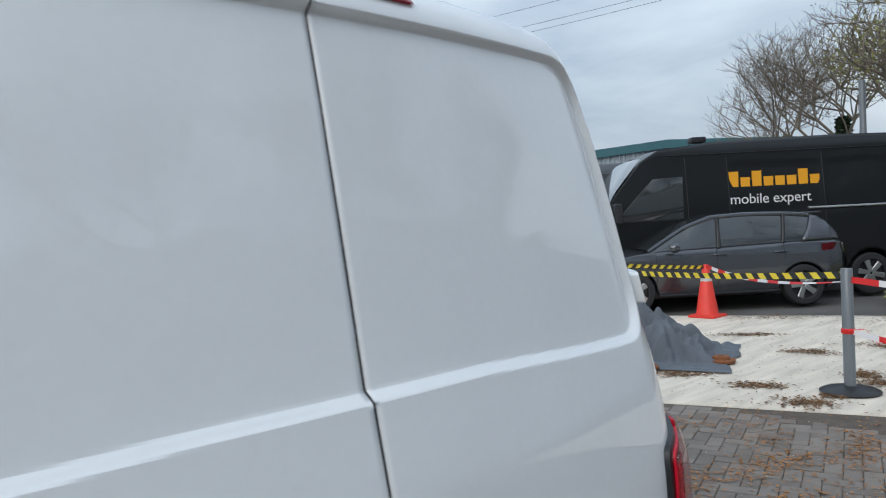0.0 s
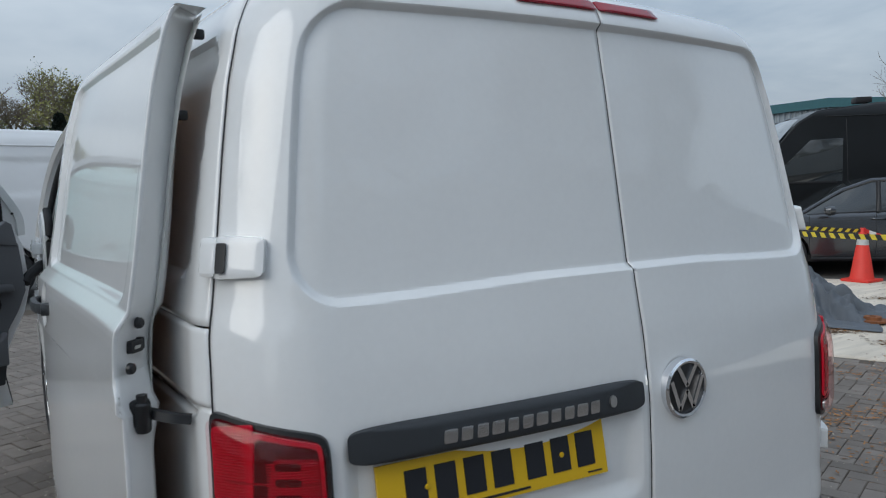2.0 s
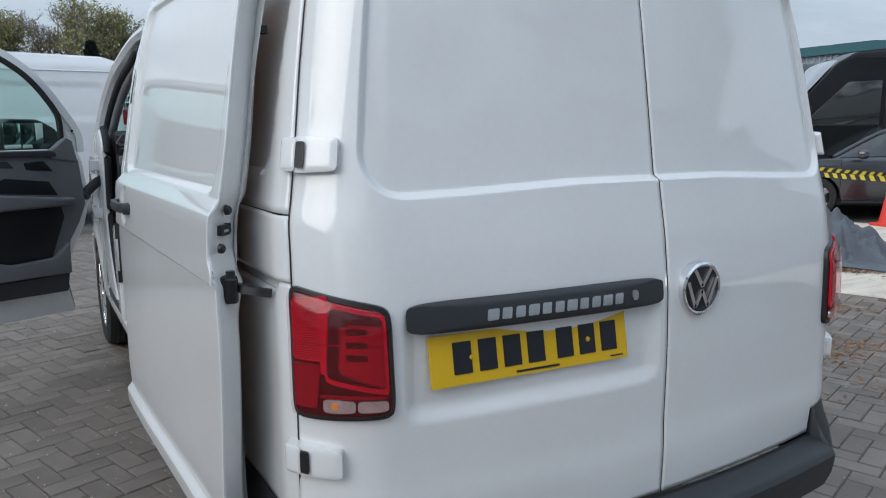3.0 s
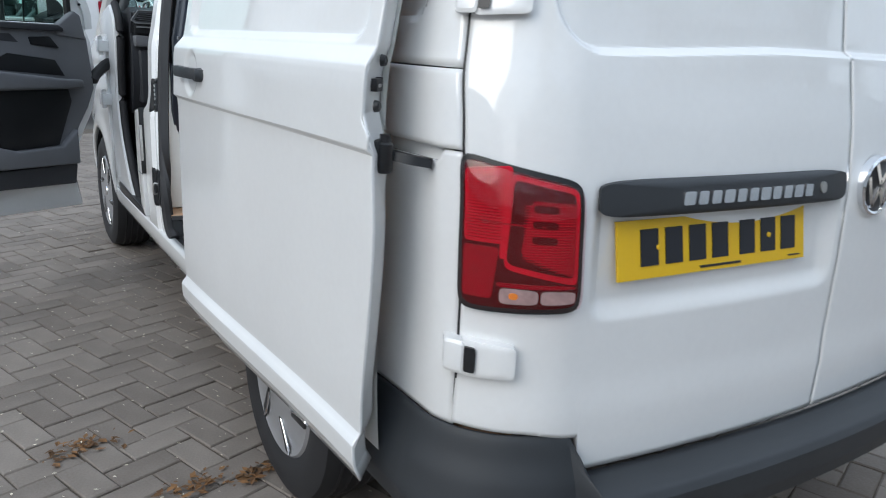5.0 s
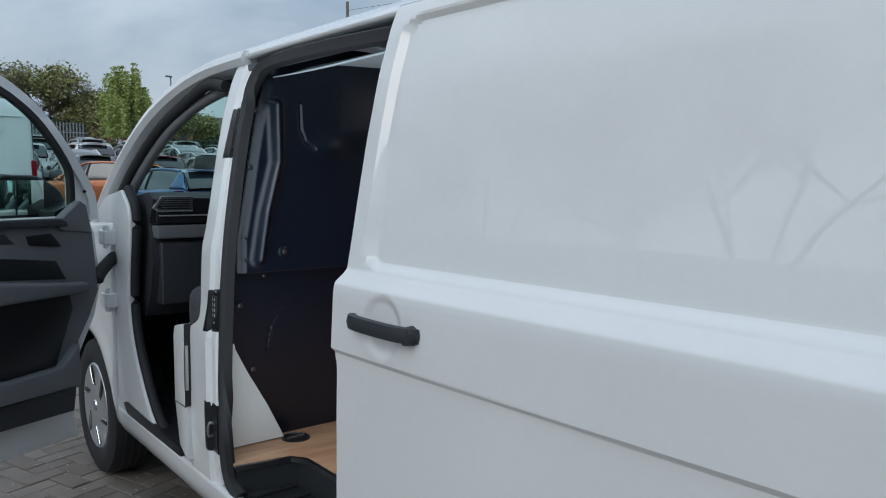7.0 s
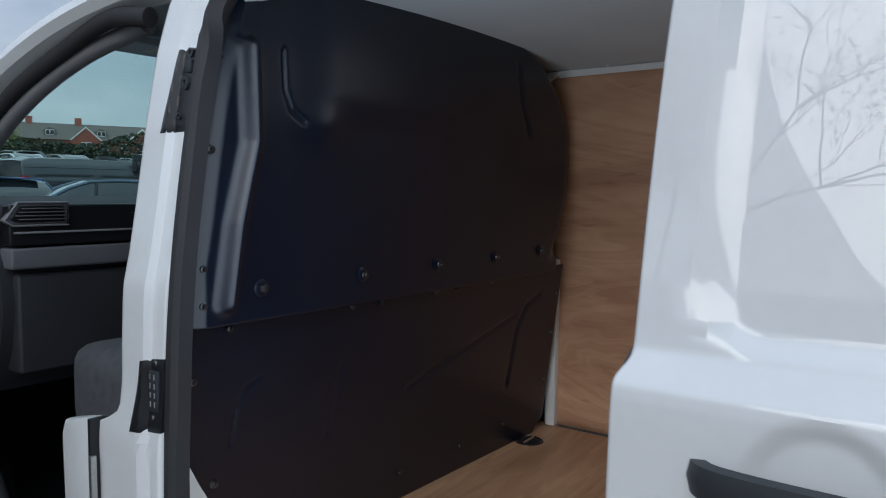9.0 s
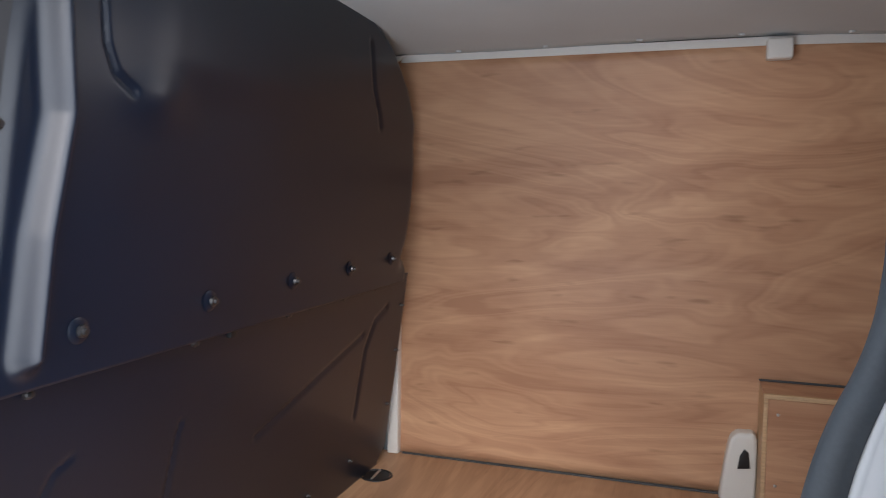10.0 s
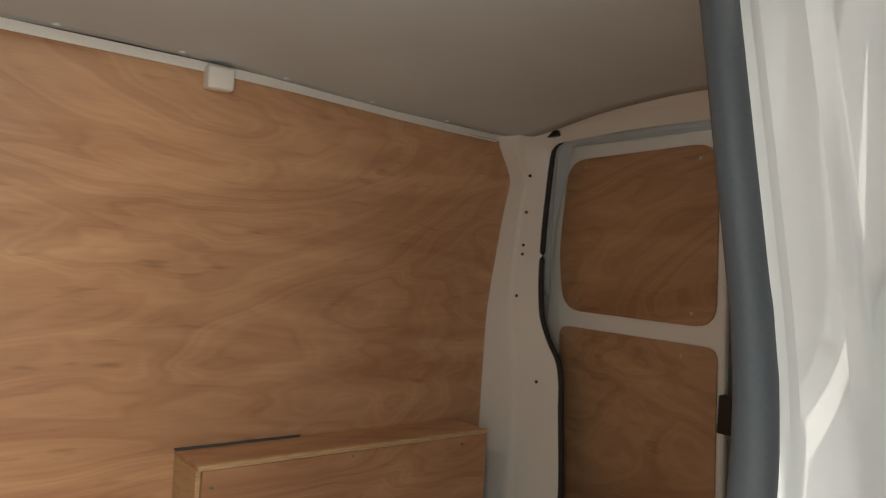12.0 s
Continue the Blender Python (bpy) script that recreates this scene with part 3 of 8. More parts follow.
# cab frame: A-pillars, door aperture surround, windscreen
A_LINE = [(-0.915, 3.835, 1.255), (-0.90, 3.70, 1.385), (-0.875, 3.485, 1.560), (-0.84, 3.27, 1.708), (-0.80, 3.06, 1.805), (-0.775, 2.80, 1.858), (-0.765, 2.47, 1.872)]
for sd in (-1, 1):
    line = [(sd * -p[0], p[1], p[2]) for p in A_LINE] if sd > 0 else A_LINE
    part("a_pillar", bm_sweep(smooth_path(line), [(-0.036, -0.036), (-0.030, 0.010), (-0.018, 0.026), (0.018, 0.026), (0.030, 0.0), (0.016, -0.022), (-0.026, -0.040)]), M_PAINT, van)
    seal = [(sd * (abs(p[0]) - 0.02), p[1] - 0.055, p[2] - 0.042) for p in A_LINE[:5]] + [(sd * 0.775, 2.80, 1.812), (sd * 0.785, 2.62, 1.790)]
    part("door_seal", bm_sweep(smooth_path(seal), oval(0.018, 0.022)), M_RUBBER, van, "black rubber door seal")
    part("a_pillar_trim", bm_sweep(smooth_path([(sd * (abs(p[0]) - 0.052), p[1] - 0.068, p[2] - 0.058) for p in A_LINE[:6]]), oval(0.024, 0.021)), M_PILLAR_TRIM, van, "grey inner pillar trim")
    back = [(2.93, 0.425), (3.07, 0.500), (3.195, 0.630), (3.285, 0.764), (3.325, 0.915), (3.315, 1.06), (3.285, 1.21), (3.295, 1.33), (3.39, 1.41)]
    back = [(v.y, v.z) for v in (Vector(p) for p in smooth_path([(0, y, z) for y, z in back], 4))]
    post_bm = bm_prism(back + [(3.60, 1.38), (3.74, 1.32), (3.74, 0.95), (3.70, 0.69), (3.60, 0.50), (3.50, 0.42)], "x", sd * 0.915 - 0.02, sd * 0.915 + 0.02, 0.014, 3)
    part("a_post", post_bm, M_PAINT, van, "white door post curving into the sill")
    part("post_seal", bm_sweep([(sd * 0.905, y - 0.010, z + 0.006) for y, z in back], oval(0.020, 0.017)), M_RUBBER, van, "black rubber door opening seal")
thick(part("windscreen", bm_grid(lambda a, b: Vector(((a - 0.5) * 2 * (0.87 - 0.10 * b), 3.90 - 0.74 * b + 0.10 * (1 - (2 * a - 1) ** 2) - 0.04, 1.27 + 0.57 * b)), 14, 8), M_GLASS, van, "clear raked windscreen"), 0.005).visible_shadow = False


# ---- tail furniture ----
def tail_patch(corners, out, skirt=0.02, n=18, power=5.0, lift=0.0):
    """A rounded four-cornered plate lying on the tail; corners (u, z): low inner, low outer, high outer, high inner."""
    (u0, z0), (u1, z1), (u2, z2), (u3, z3) = corners

    def f(a, b):
        s, t = 2 * a - 1, 2 * b - 1
        m = max(abs(s), abs(t))
        if m > 1e-6:
            d = (abs(s / m) ** power + abs(t / m) ** power) ** (1 / power)
            s, t = s / d, t / d
        a2, b2 = (s + 1) / 2, (t + 1) / 2
        u = (u0 * (1 - a2) + u1 * a2) * (1 - b2) + (u3 * (1 - a2) + u2 * a2) * b2
        z = (z0 * (1 - a2) + z1 * a2) * (1 - b2) + (z3 * (1 - a2) + z2 * a2) * b2
        edge = 1 - max(abs(s), abs(t)) ** 6
        return tail_point(u, z, out + lift * edge)
    bm = bm_grid(f, n, n)
    rim = [e for e in bm.edges if e.is_boundary]
    got = bmesh.ops.extrude_edge_only(bm, edges=rim)
    for v in [g for g in got["geom"] if isinstance(g, bmesh.types.BMVert)]:
        c = v.co
        v.co = c + Vector((-0.6 * skirt if c.x > 0.6 else (0.6 * skirt if c.x < -0.6 else 0), skirt, 0))
    bmesh.ops.recalc_face_normals(bm, faces=bm.faces[:])
    return bm


for sd in (-1, 1):
    q = lambda *c: [(sd * abs(u), z) for u, z in c]
    lamp = part("tail_lamp", tail_patch(q((0.716, 0.832), (0.921, 0.826), (0.921, 1.108), (0.722, 1.064)), 0.010, 0.03, power=10, lift=0.004), M_BLACK, van, "large red tail lamp with black surround")
    part("lens", tail_patch(q((0.724, 0.842), (0.914, 0.836), (0.914, 1.100), (0.730, 1.056)), 0.0125, 0.012, power=10, lift=0.005), M_RED_D, lamp)
    part("reflector", tail_patch(q((0.848, 0.955), (0.908, 0.955), (0.908, 1.080), (0.834, 1.090)), 0.0185, 0.006, power=14), M_RED_B, lamp)
    part("reflector", tail_patch(q((0.862, 0.855), (0.908, 0.855), (0.908, 0.948), (0.853, 0.948)), 0.0185, 0.006, power=14), M_RED, lamp)
    part("lens", tail_patch(q((0.730, 0.884), (0.846, 0.912), (0.838, 1.078), (0.735, 1.053)), 0.0178, 0.006, power=14), M_RED_B, lamp)
    part("lens", tail_patch(q((0.737, 0.897), (0.842, 0.921), (0.834, 1.068), (0.741, 1.046)), 0.0184, 0.004, power=14), M_RED_D, lamp)
    part("lens", tail_patch(q((0.738, 0.899), (0.822, 0.940), (0.808, 1.034), (0.741, 1.030)), 0.0190, 0.004, power=14), M_RED, lamp, "ribbed bright red lens panel")
    for k in range(26):
        zz = 0.909 + 0.0046 * k
        part("rib", tail_patch(q((0.741, zz), (0.741 + min(0.078, 0.018 + 2.4 * (zz - 0.905)), zz), (0.741 + min(0.078, 0.018 + 2.4 * (zz - 0.905)), zz + 0.0014), (0.741, zz + 0.0014)), 0.0198, 0.002, 3), M_RED_B, lamp)
    for k in range(22):
        zz = 0.962 + 0.0052 * k
        part("rib", tail_patch(q((0.851, zz), (0.904, zz), (0.904, zz + 0.0016), (0.851, zz + 0.0016)), 0.0200, 0.002, 3), M_RED, lamp)
    part("light_guide", tail_patch(q((0.842, 0.930), (0.853, 0.930), (0.846, 1.088), (0.836, 1.086)), 0.0200, 0.004, 8, 10), M_RED_B, lamp)
    for k in range(3):
        part("light_guide", tail_patch(q((0.768, 0.958 + 0.027 * k), (0.806, 0.960 + 0.027 * k), (0.806, 0.973 + 0.027 * k), (0.768, 0.971 + 0.027 * k)), 0.0205, 0.004, 6), M_RED_D, lamp)
    part("light_guide", tail_patch(q((0.740, 0.987), (0.885, 0.991), (0.885, 0.994), (0.740, 0.990)), 0.0206, 0.003, 6), M_RED, lamp)
    part("light_guide", tail_patch(q((0.735, 0.879), (0.855, 0.879), (0.855, 0.887), (0.735, 0.885)), 0.0206, 0.003, 6), M_RED, lamp)
    part("reversing_lens", tail_patch(q((0.733, 0.852), (0.788, 0.850), (0.788, 0.876), (0.733, 0.874)), 0.0195, 0.006, 8), M_CLEAR, lamp, "clear ribbed reversing lens")
    part("indicator_lens", tail_patch(q((0.792, 0.850), (0.850, 0.848), (0.850, 0.878), (0.792, 0.876)), 0.0195, 0.006, 8), M_CLEAR, lamp, "clear indicator lens with amber bulb")
    part("lens_cover", tail_patch(q((0.722, 0.840), (0.915, 0.834), (0.915, 1.101), (0.728, 1.057)), 0.0235, 0.001, 16, 10, 0.010), M_COVER, lamp, "glossy clear red lens cover").visible_shadow = False
    part("bulb", tail_patch(q((0.822, 0.858), (0.836, 0.858), (0.836, 0.870), (0.822, 0.870)), 0.0215, 0.004, 6, 2.2), M_AMBER, lamp)

# grab strip, plate, badge
strip = part("grab_strip", tail_patch([(-0.690, 1.000), (-0.012, 1.000), (-0.012, 1.066), (-0.690, 1.066)], 0.010, 0.035, 26, 7.0, 0.010), M_PLASTIC, van, "dark grey textured grab strip")
for k in range(11):
    u = -0.500 + 0.0335 * k
    wide = 0.0135 if k % 3 else 0.0155
    part("lettering_bar", tail_patch([(u - wide, 1.019), (u + wide - 0.003, 1.019), (u + wide, 1.044), (u - wide + 0.003, 1.044)], 0.0235, 0.004, 6, 8.0), M_CHROME, strip, "chrome raised lettering")
part("lock_cylinder", tail_patch([(-0.123, 1.022), (-0.105, 1.022), (-0.105, 1.046), (-0.123, 1.046)], 0.023, 0.004, 8, 2.2), M_STEEL, strip, "steel lock barrel")


def on_plate(a, b, out):
    """A place on the number plate: a along, b up, 0 to 1."""
    x = -0.635 + 0.52 * a
    y = -0.040 - 0.032 * a + 0.020 * b
    return Vector((x, y - out, 0.880 + 0.109 * b - 0.2 * out))


def plate_bar(a0, a1, b0, b1, out=0.0045, h=0.0015, slant=0.0):
    bm = bmesh.new()
    top = [bm.verts.new(on_plate(a + slant * (b - b0), b, out + h)) for a, b in ((a0, b0), (a1, b0), (a1, b1), (a0, b1))]
    low = [bm.verts.new(on_plate(a + slant * (b - b0), b, out - 0.001)) for a, b in ((a0, b0), (a1, b0), (a1, b1), (a0, b1))]
    bm.faces.new(top)
    bm.faces.new(low[::-1])
    for i in range(4):
        bm.faces.new((low[i], low[(i + 1) % 4], top[(i + 1) % 4], top[i]))
    return bm


plate = part("number_plate", bm_grid(lambda a, b: on_plate(a, b, 0.004), 4, 2), M_YELLOW, van, "yellow rear number plate", smooth=False, recalc=True)
thick(plate, 0.006)
for a0 in (0.105, 0.225, 0.345, 0.465, 0.615, 0.735, 0.855):
    part("plate_bar", plate_bar(a0, a0 + 0.085, 0.22, 0.84), M_INK, plate, smooth=False)
part("plate_bar", plate_bar(0.40, 0.62, 0.07, 0.105), M_INK, plate, smooth=False)
part("plate_bar", plate_bar(0.90, 0.97, 0.075, 0.095), M_INK, plate, smooth=False)
for a0 in (0.19, 0.78):
    part("plate_screw", bm_lathe([(0, -0.004), (0.005, -0.003), (0.006, 0)], 10, on_plate(a0, 0.52, 0.0055), "y"), M_YELLOW, plate)

B_C = tail_point(0.118, 1.022)
badge = part("badge", bm_lathe([(0, -0.012), (0.050, -0.013), (0.058, -0.010), (0.060, 0.0), (0.060, 0.01)], 40, B_C, "y"), M_BLACK, van, "round badge with chrome rim")
part("badge_rim", bm_lathe([(0.056, -0.008), (0.058, -0.016), (0.063, -0.018), (0.068, -0.014), (0.069, 0.004)], 48, B_C, "y"), M_CHROME, badge)


def badge_stroke(a, b, w=0.0052):
    (x0, z0), (x1, z1) = a, b
    d = Vector((x1 - x0, 0, z1 - z0)).normalized()
    n = Vector((-d.z, 0, d.x)) * w
    bm = bmesh.new()
    lo, hi = [], []
    for x, z, s in ((x0, z0, 1), (x1, z1, 1), (x1, z1, -1), (x0, z0, -1)):
        p = B_C + Vector((x, 0, z)) + n * s
        lo.append(bm.verts.new(p + Vector((0, -0.010, 0))))
        hi.append(bm.verts.new(p + Vector((0, -0.0165, 0))))
    bm.faces.new(hi)
    bm.faces.new(lo[::-1])
    for i in range(4):
        bm.faces.new((lo[i], lo[(i + 1) % 4], hi[(i + 1) % 4], hi[i]))
    bmesh.ops.recalc_face_normals(bm, faces=bm.faces[:])
    return bm


for a, b in (((-0.028, 0.050), (0.0, 0.006)), ((0.028, 0.050), (0.0, 0.006)), ((-0.050, 0.022), (-0.022, -0.046)), ((0.050, 0.022), (0.022, -0.046)), ((-0.022, -0.046), (0.0, -0.004)), ((0.022, -0.046), (0.0, -0.004))):
    part("badge_stroke", badge_stroke(a, b), M_CHROME, badge)

# high brake lamp, in two halves
for u0, u1 in ((-0.262, 0.010), (0.018, 0.262)):
    part("high_brake_lamp", tail_patch([(u0, 1.876), (u1, 1.876), (u1, 1.903), (u0, 1.903)], 0.004, 0.02, 14, 9.0, 0.006), M_RED_H, van, "slim red high-level brake lamp")


# barn door hinges: a leaf on the door, a knuckle and a dark slot
def hinge(zc, h, sd=-1):
    hb = part("door_hinge", tail_patch([(sd * 0.818, zc - h / 2 + 0.006), (sd * 0.905, zc - h / 2), (sd * 0.905, zc + h / 2), (sd * 0.818, zc + h / 2 - 0.004)], 0.020, 0.024, 14, 9.0, 0.003), M_PAINT, van, "white painted door hinge")
    part("knuckle", tail_patch([(sd * 0.897, zc - h / 2 + 0.004), (sd * 0.934, zc - h / 2 + 0.004), (sd * 0.934, zc + h / 2 - 0.004), (sd * 0.897, zc + h / 2 - 0.004)], 0.024, 0.028, 10, 6.0, 0.004), M_PAINT, hb)
    part("slot", tail_patch([(sd * 0.878, zc - h / 2 + 0.012), (sd * 0.896, zc - h / 2 + 0.012), (sd * 0.896, zc + h / 2 - 0.012), (sd * 0.878, zc + h / 2 - 0.012)], 0.0285, 0.006, 6, 9.0), M_BLACK, hb)


for sd in (-1, 1):
    hinge(1.371, 0.077, sd)
    hinge(0.735, 0.072, sd)

# bumper
def bumper_f(a, b):
    u = -1.36 + 2.72 * a
    k = sstep(0.700, 0.682, abs(u))  # 1 in the middle, where the step is
    zt = 0.586 - 0.092 * k - 0.006 * sstep(0.70, 0.95, abs(u))
    prof_mid = [(0.0, 0.0, 0.0), (0.10, 0.055, -0.004), (0.22, 0.085, -0.012), (0.34, 0.098, -0.03), (0.6, 0.090, -0.085), (0.8, 0.070, -0.135), (1.0, 0.0, -0.175)]
    prof_end = [(0.0, -0.004, 0.0), (0.10, 0.002, -0.012), (0.22, 0.012, -0.05), (0.34, 0.028, -0.09), (0.6, 0.045, -0.16), (0.8, 0.035, -0.21), (1.0, -0.02, -0.265)]
    def pr(t, i):
        return lerp_table([(p[0], p[i]) for p in t], b)
    out = k * pr(prof_mid, 1) + (1 - k) * pr(prof_end, 1)
    dz = k * pr(prof_mid, 2) + (1 - k) * pr(prof_end, 2)
    p = tail_point(u, 0.60, out + 0.004)
    p.z = zt + dz
    return p


thick(part("bumper", bm_grid(bumper_f, 220, 30), M_PLASTIC, van, "dark grey plastic rear bumper with a step"), 0.012, 1.0)
part("bumper_reflector", tail_patch([(0.80, 0.385), (0.96, 0.385), (0.96, 0.41), (0.80, 0.41)], 0.06, 0.02), M_RED, van)


# wheels
def wheel(x, y, sd):
    o = (x, y, WHEEL_R)
    w = part("wheel", bm_lathe([(0.205, -0.09 * sd), (0.235, -0.105 * sd), (0.29, -0.11 * sd), (0.325, -0.095 * sd), (0.335, -0.06 * sd), (0.335, 0.06 * sd), (0.325, 0.092 * sd), (0.29, 0.108 * sd), (0.235, 0.104 * sd), (0.205, 0.09 * sd)], 64, o, "x"), M_RUBBER, van, "black tyre with silver wheel cover")
    for k in range(4):
        part("tread_groove", bm_lathe([(0.3355, (-0.05 + 0.033 * k) - 0.003), (0.338, (-0.05 + 0.033 * k) + 0.002), (0.3355, (-0.05 + 0.033 * k) + 0.007)], 64, o, "x"), M_BLACK, w)
    part("wheel_cover", bm_lathe([(0, 0.098 * sd), (0.05, 0.10 * sd), (0.12, 0.098 * sd), (0.185, 0.092 * sd), (0.205, 0.100 * sd), (0.213, 0.092 * sd), (0.205, 0.07 * sd)], 60, o, "x"), M_WHEEL, w, "silver plastic wheel cover")
    part("hub_badge", bm_lathe([(0, 0.105 * sd), (0.026, 0.104 * sd), (0.030, 0.098 * sd)], 20, o, "x"), M_CHROME, w)
    for k in range(6):
        a = 2 * math.pi * k / 6
        r0, r1, hw = 0.105, 0.188, 0.012
        bm = bm_box(-0.003, 0.003, -hw, hw, r0, r1, 0.002)
        for v in bm.verts:
            v.co.y += 0.55 * (v.co.z - r0)
            v.co.y *= 0.5 + 0.9 * (v.co.z - r0) / (r1 - r0)
        moved(bm, Matrix.Translation((x + 0.0985 * sd, y, WHEEL_R)) @ Matrix.Rotation(a, 4, "X"))
        part("cover_slot", bm, M_BLACK, w)
        rim = [Vector((x + 0.101 * sd, y, WHEEL_R)) + Matrix.Rotation(a, 3, "X") @ Vector((0, c, h)) for c, h in ((0.012, 0.104), (0.032, 0.125), (0.062, 0.165), (0.072, 0.188))]
        part("slot_edge", bm_sweep(smooth_path(rim), 0.0035), M_CHROME, w)


for sd in (-1, 1):
    wheel(sd * 0.835, Y_FRONT, sd)
    wheel(sd * 0.835, Y_REAR, sd)

# ---- sliding door, pushed back along the body ----
SD_Y0, SD_Y1, SD_OUT = 0.205, 1.410, 0.110


def door_relief(y, z):
    d = rounded_rect_sdf(y, z, 0.285, 1.345, 1.274, 1.812, 0.06)
    out = -0.014 * (1 - sstep(-0.022, 0.0, d))
    out += 0.018 * min(1.0, max(0.0, (1.274 - z) / 0.032))
    low = 1.103 - 0.004 * (1.46 - y)
    out += -0.011 * min(1.0, max(0.0, (low - z) / 0.010))
    out -= 0.007 * (1 - sstep(0.044, 0.068, math.hypot(y - 1.230, z - 1.174)))
    out += 0.018 * (1 - sstep(0.505, 0.535, z)) - 0.012 * (1 - sstep(0.43, 0.46, z))
    return out


def sd_point(y, z, out=0.0):
    return side_point(y, z, SD_OUT + door_relief(y, z) + out)


SD_ZS = row_list(0.425, 1.845, 0.02, ((0.49, 0.55, 0.006), (1.07, 1.225, 0.003), (1.225, 1.305, 0.003), (1.77, 1.845, 0.006)))
SD_AS = row_list(0.0, 1.0, 0.016, ((0.0, 0.012, 0.0015), (0.03, 0.07, 0.004), (0.775, 0.925, 0.0024), (0.988, 1.0, 0.0015)))


def rear_edge(z):
    return SD_Y0 + 0.026 * sstep(1.12, 1.15, z) + 0.008 * sstep(1.245, 1.265, z) + 0.045 * sstep(1.30, 1.85, z) - 0.012 * (1 - sstep(0.95, 1.08, z)) + 0.04 * (1 - sstep(0.5, 0.95, z))


def sd_f(a, b):
    a, z = SD_AS[round(a * (len(SD_AS) - 1))], SD_ZS[round(b * (len(SD_ZS) - 1))]
    y1 = SD_Y1 - 0.010 * sstep(1.245, 1.268, z) - 0.012 * sstep(1.35, 1.85, z) - 0.008 * (1 - sstep(1.06, 1.09, z))
    y0 = rear_edge(z)
    y = y0 + (y1 - y0) * a
    # outer edges roll over
    e = min(a * (y1 - y0), (1 - a) * (y1 - y0))
    roll = -0.002 * (1 - sstep(0.0, 0.003, e)) - 0.006 * (1 - sstep(0.0, 0.010, 1.845 - z))
    return sd_point(y, z, roll)


sdoor = thick(part("sliding_door", bm_grid(sd_f, len(SD_AS) - 1, len(SD_ZS) - 1), M_PAINT, van, "white sliding door slid open, lined with plywood"), 0.009, 1.0)


def rear_shut(a, b):
    """The angled shut face along the door's rear edge."""
    z = 0.43 + 1.41 * b
    y = rear_edge(z)
    p = sd_point(y, z, -0.004)
    deep = 0.074 - 0.02 * (1 - sstep(1.0, 1.1, z)) - 0.012 * sstep(1.3, 1.8, z)
    bow = 0.0
    return Vector((p.x + deep * a - bow * 0.7, y + 0.002 + (deep + 0.006) * a - bow, z))


thick(part("shut_face", bm_grid(rear_shut, 10, 60), M_PAINT, sdoor, "white door edge with latch and plugs"), 0.003, 0.0)
part("inner_frame", bm_grid(lambda a, b: side_point(0.285 + 1.118 * a, 0.44 + 1.39 * b, SD_OUT - 0.060), 24, 28), M_PAINT_IN, sdoor)
part("inner_lining", bm_grid(lambda a, b: side_point(0.33 + 1.04 * a, 0.60 + 1.16 * b, SD_OUT - 0.0645), 12, 16), M_PLY, sdoor, "plywood lining of the sliding door")


def front_shut(a, b):
    z = 0.43 + 1.41 * b
    p = sd_point(SD_Y1 - 0.01, z, -0.006)
    y = SD_Y1 - 0.010 * sstep(1.245, 1.268, z) - 0.012 * sstep(1.35, 1.85, z) - 0.008 * (1 - sstep(1.06, 1.09, z))
    return Vector((p.x + 0.066 * a, y - 0.003 - 0.006 * a, z))


part("edge_seal", bm_grid(front_shut, 10, 50), M_SEAL, sdoor, "dark rubber edge seal")
part("edge_lip", bm_sweep([front_shut(0.55, k / 40) + Vector((0, 0.006, 0)) for k in range(41)], [(-0.012, -0.004), (0.012, -0.004), (0.009, 0.008), (-0.009, 0.008)], up=(0, 1, 0)), M_SEAL, sdoor, "black rubber sealing lip")
part("top_shut", bm_grid(lambda a, b: side_point(0.27 + 1.12 * a, 1.842 - 0.004 * b, SD_OUT - 0.003 - 0.058 * b), 20, 3), M_PAINT, sdoor)
for y, z, x in ((0.263, 1.250, -0.975), (0.242, 1.171, -0.997)):
    bm = bm_lathe([(0, -0.006), (0.007, -0.006), (0.010, -0.003), (0.011, 0.004)], 18, (0, 0, 0), "y")
    moved(bm, Matrix.Translation((x + 0.006, y - 0.005, z)) @ Matrix.Rotation(radians(45), 4, "Z"))
    part("grommet", bm, M_BLACK, sdoor)
bm = merge(bm_box(-0.018, 0.014, -0.008, 0.012, -0.011, 0.012, 0.003), bm_box(0.010, 0.022, -0.006, 0.01, -0.008, 0.014, 0.002))
moved(bm, Matrix.Translation((-0.978, 0.266, 1.206)) @ Matrix.Rotation(radians(45), 4, "Z"))
latch = part("latch", bm, M_BLACK, sdoor, "black door latch")
bm = bm_box(-0.012, 0.004, -0.010, -0.004, -0.003, 0.003, 0.001)
moved(bm, Matrix.Translation((-0.978, 0.266, 1.206)) @ Matrix.Rotation(radians(45), 4, "Z"))
part("latch_jaw", bm, M_STEEL, latch)
for z in (1.80, 1.64):
    part("guide_peg", bm_box(-0.868 + 0.25 * (z - 1.64), -0.845 + 0.25 * (z - 1.64), 0.325, 0.342, z - 0.010, z + 0.010, 0.005), M_BLACK, sdoor, "black rubber guide peg")
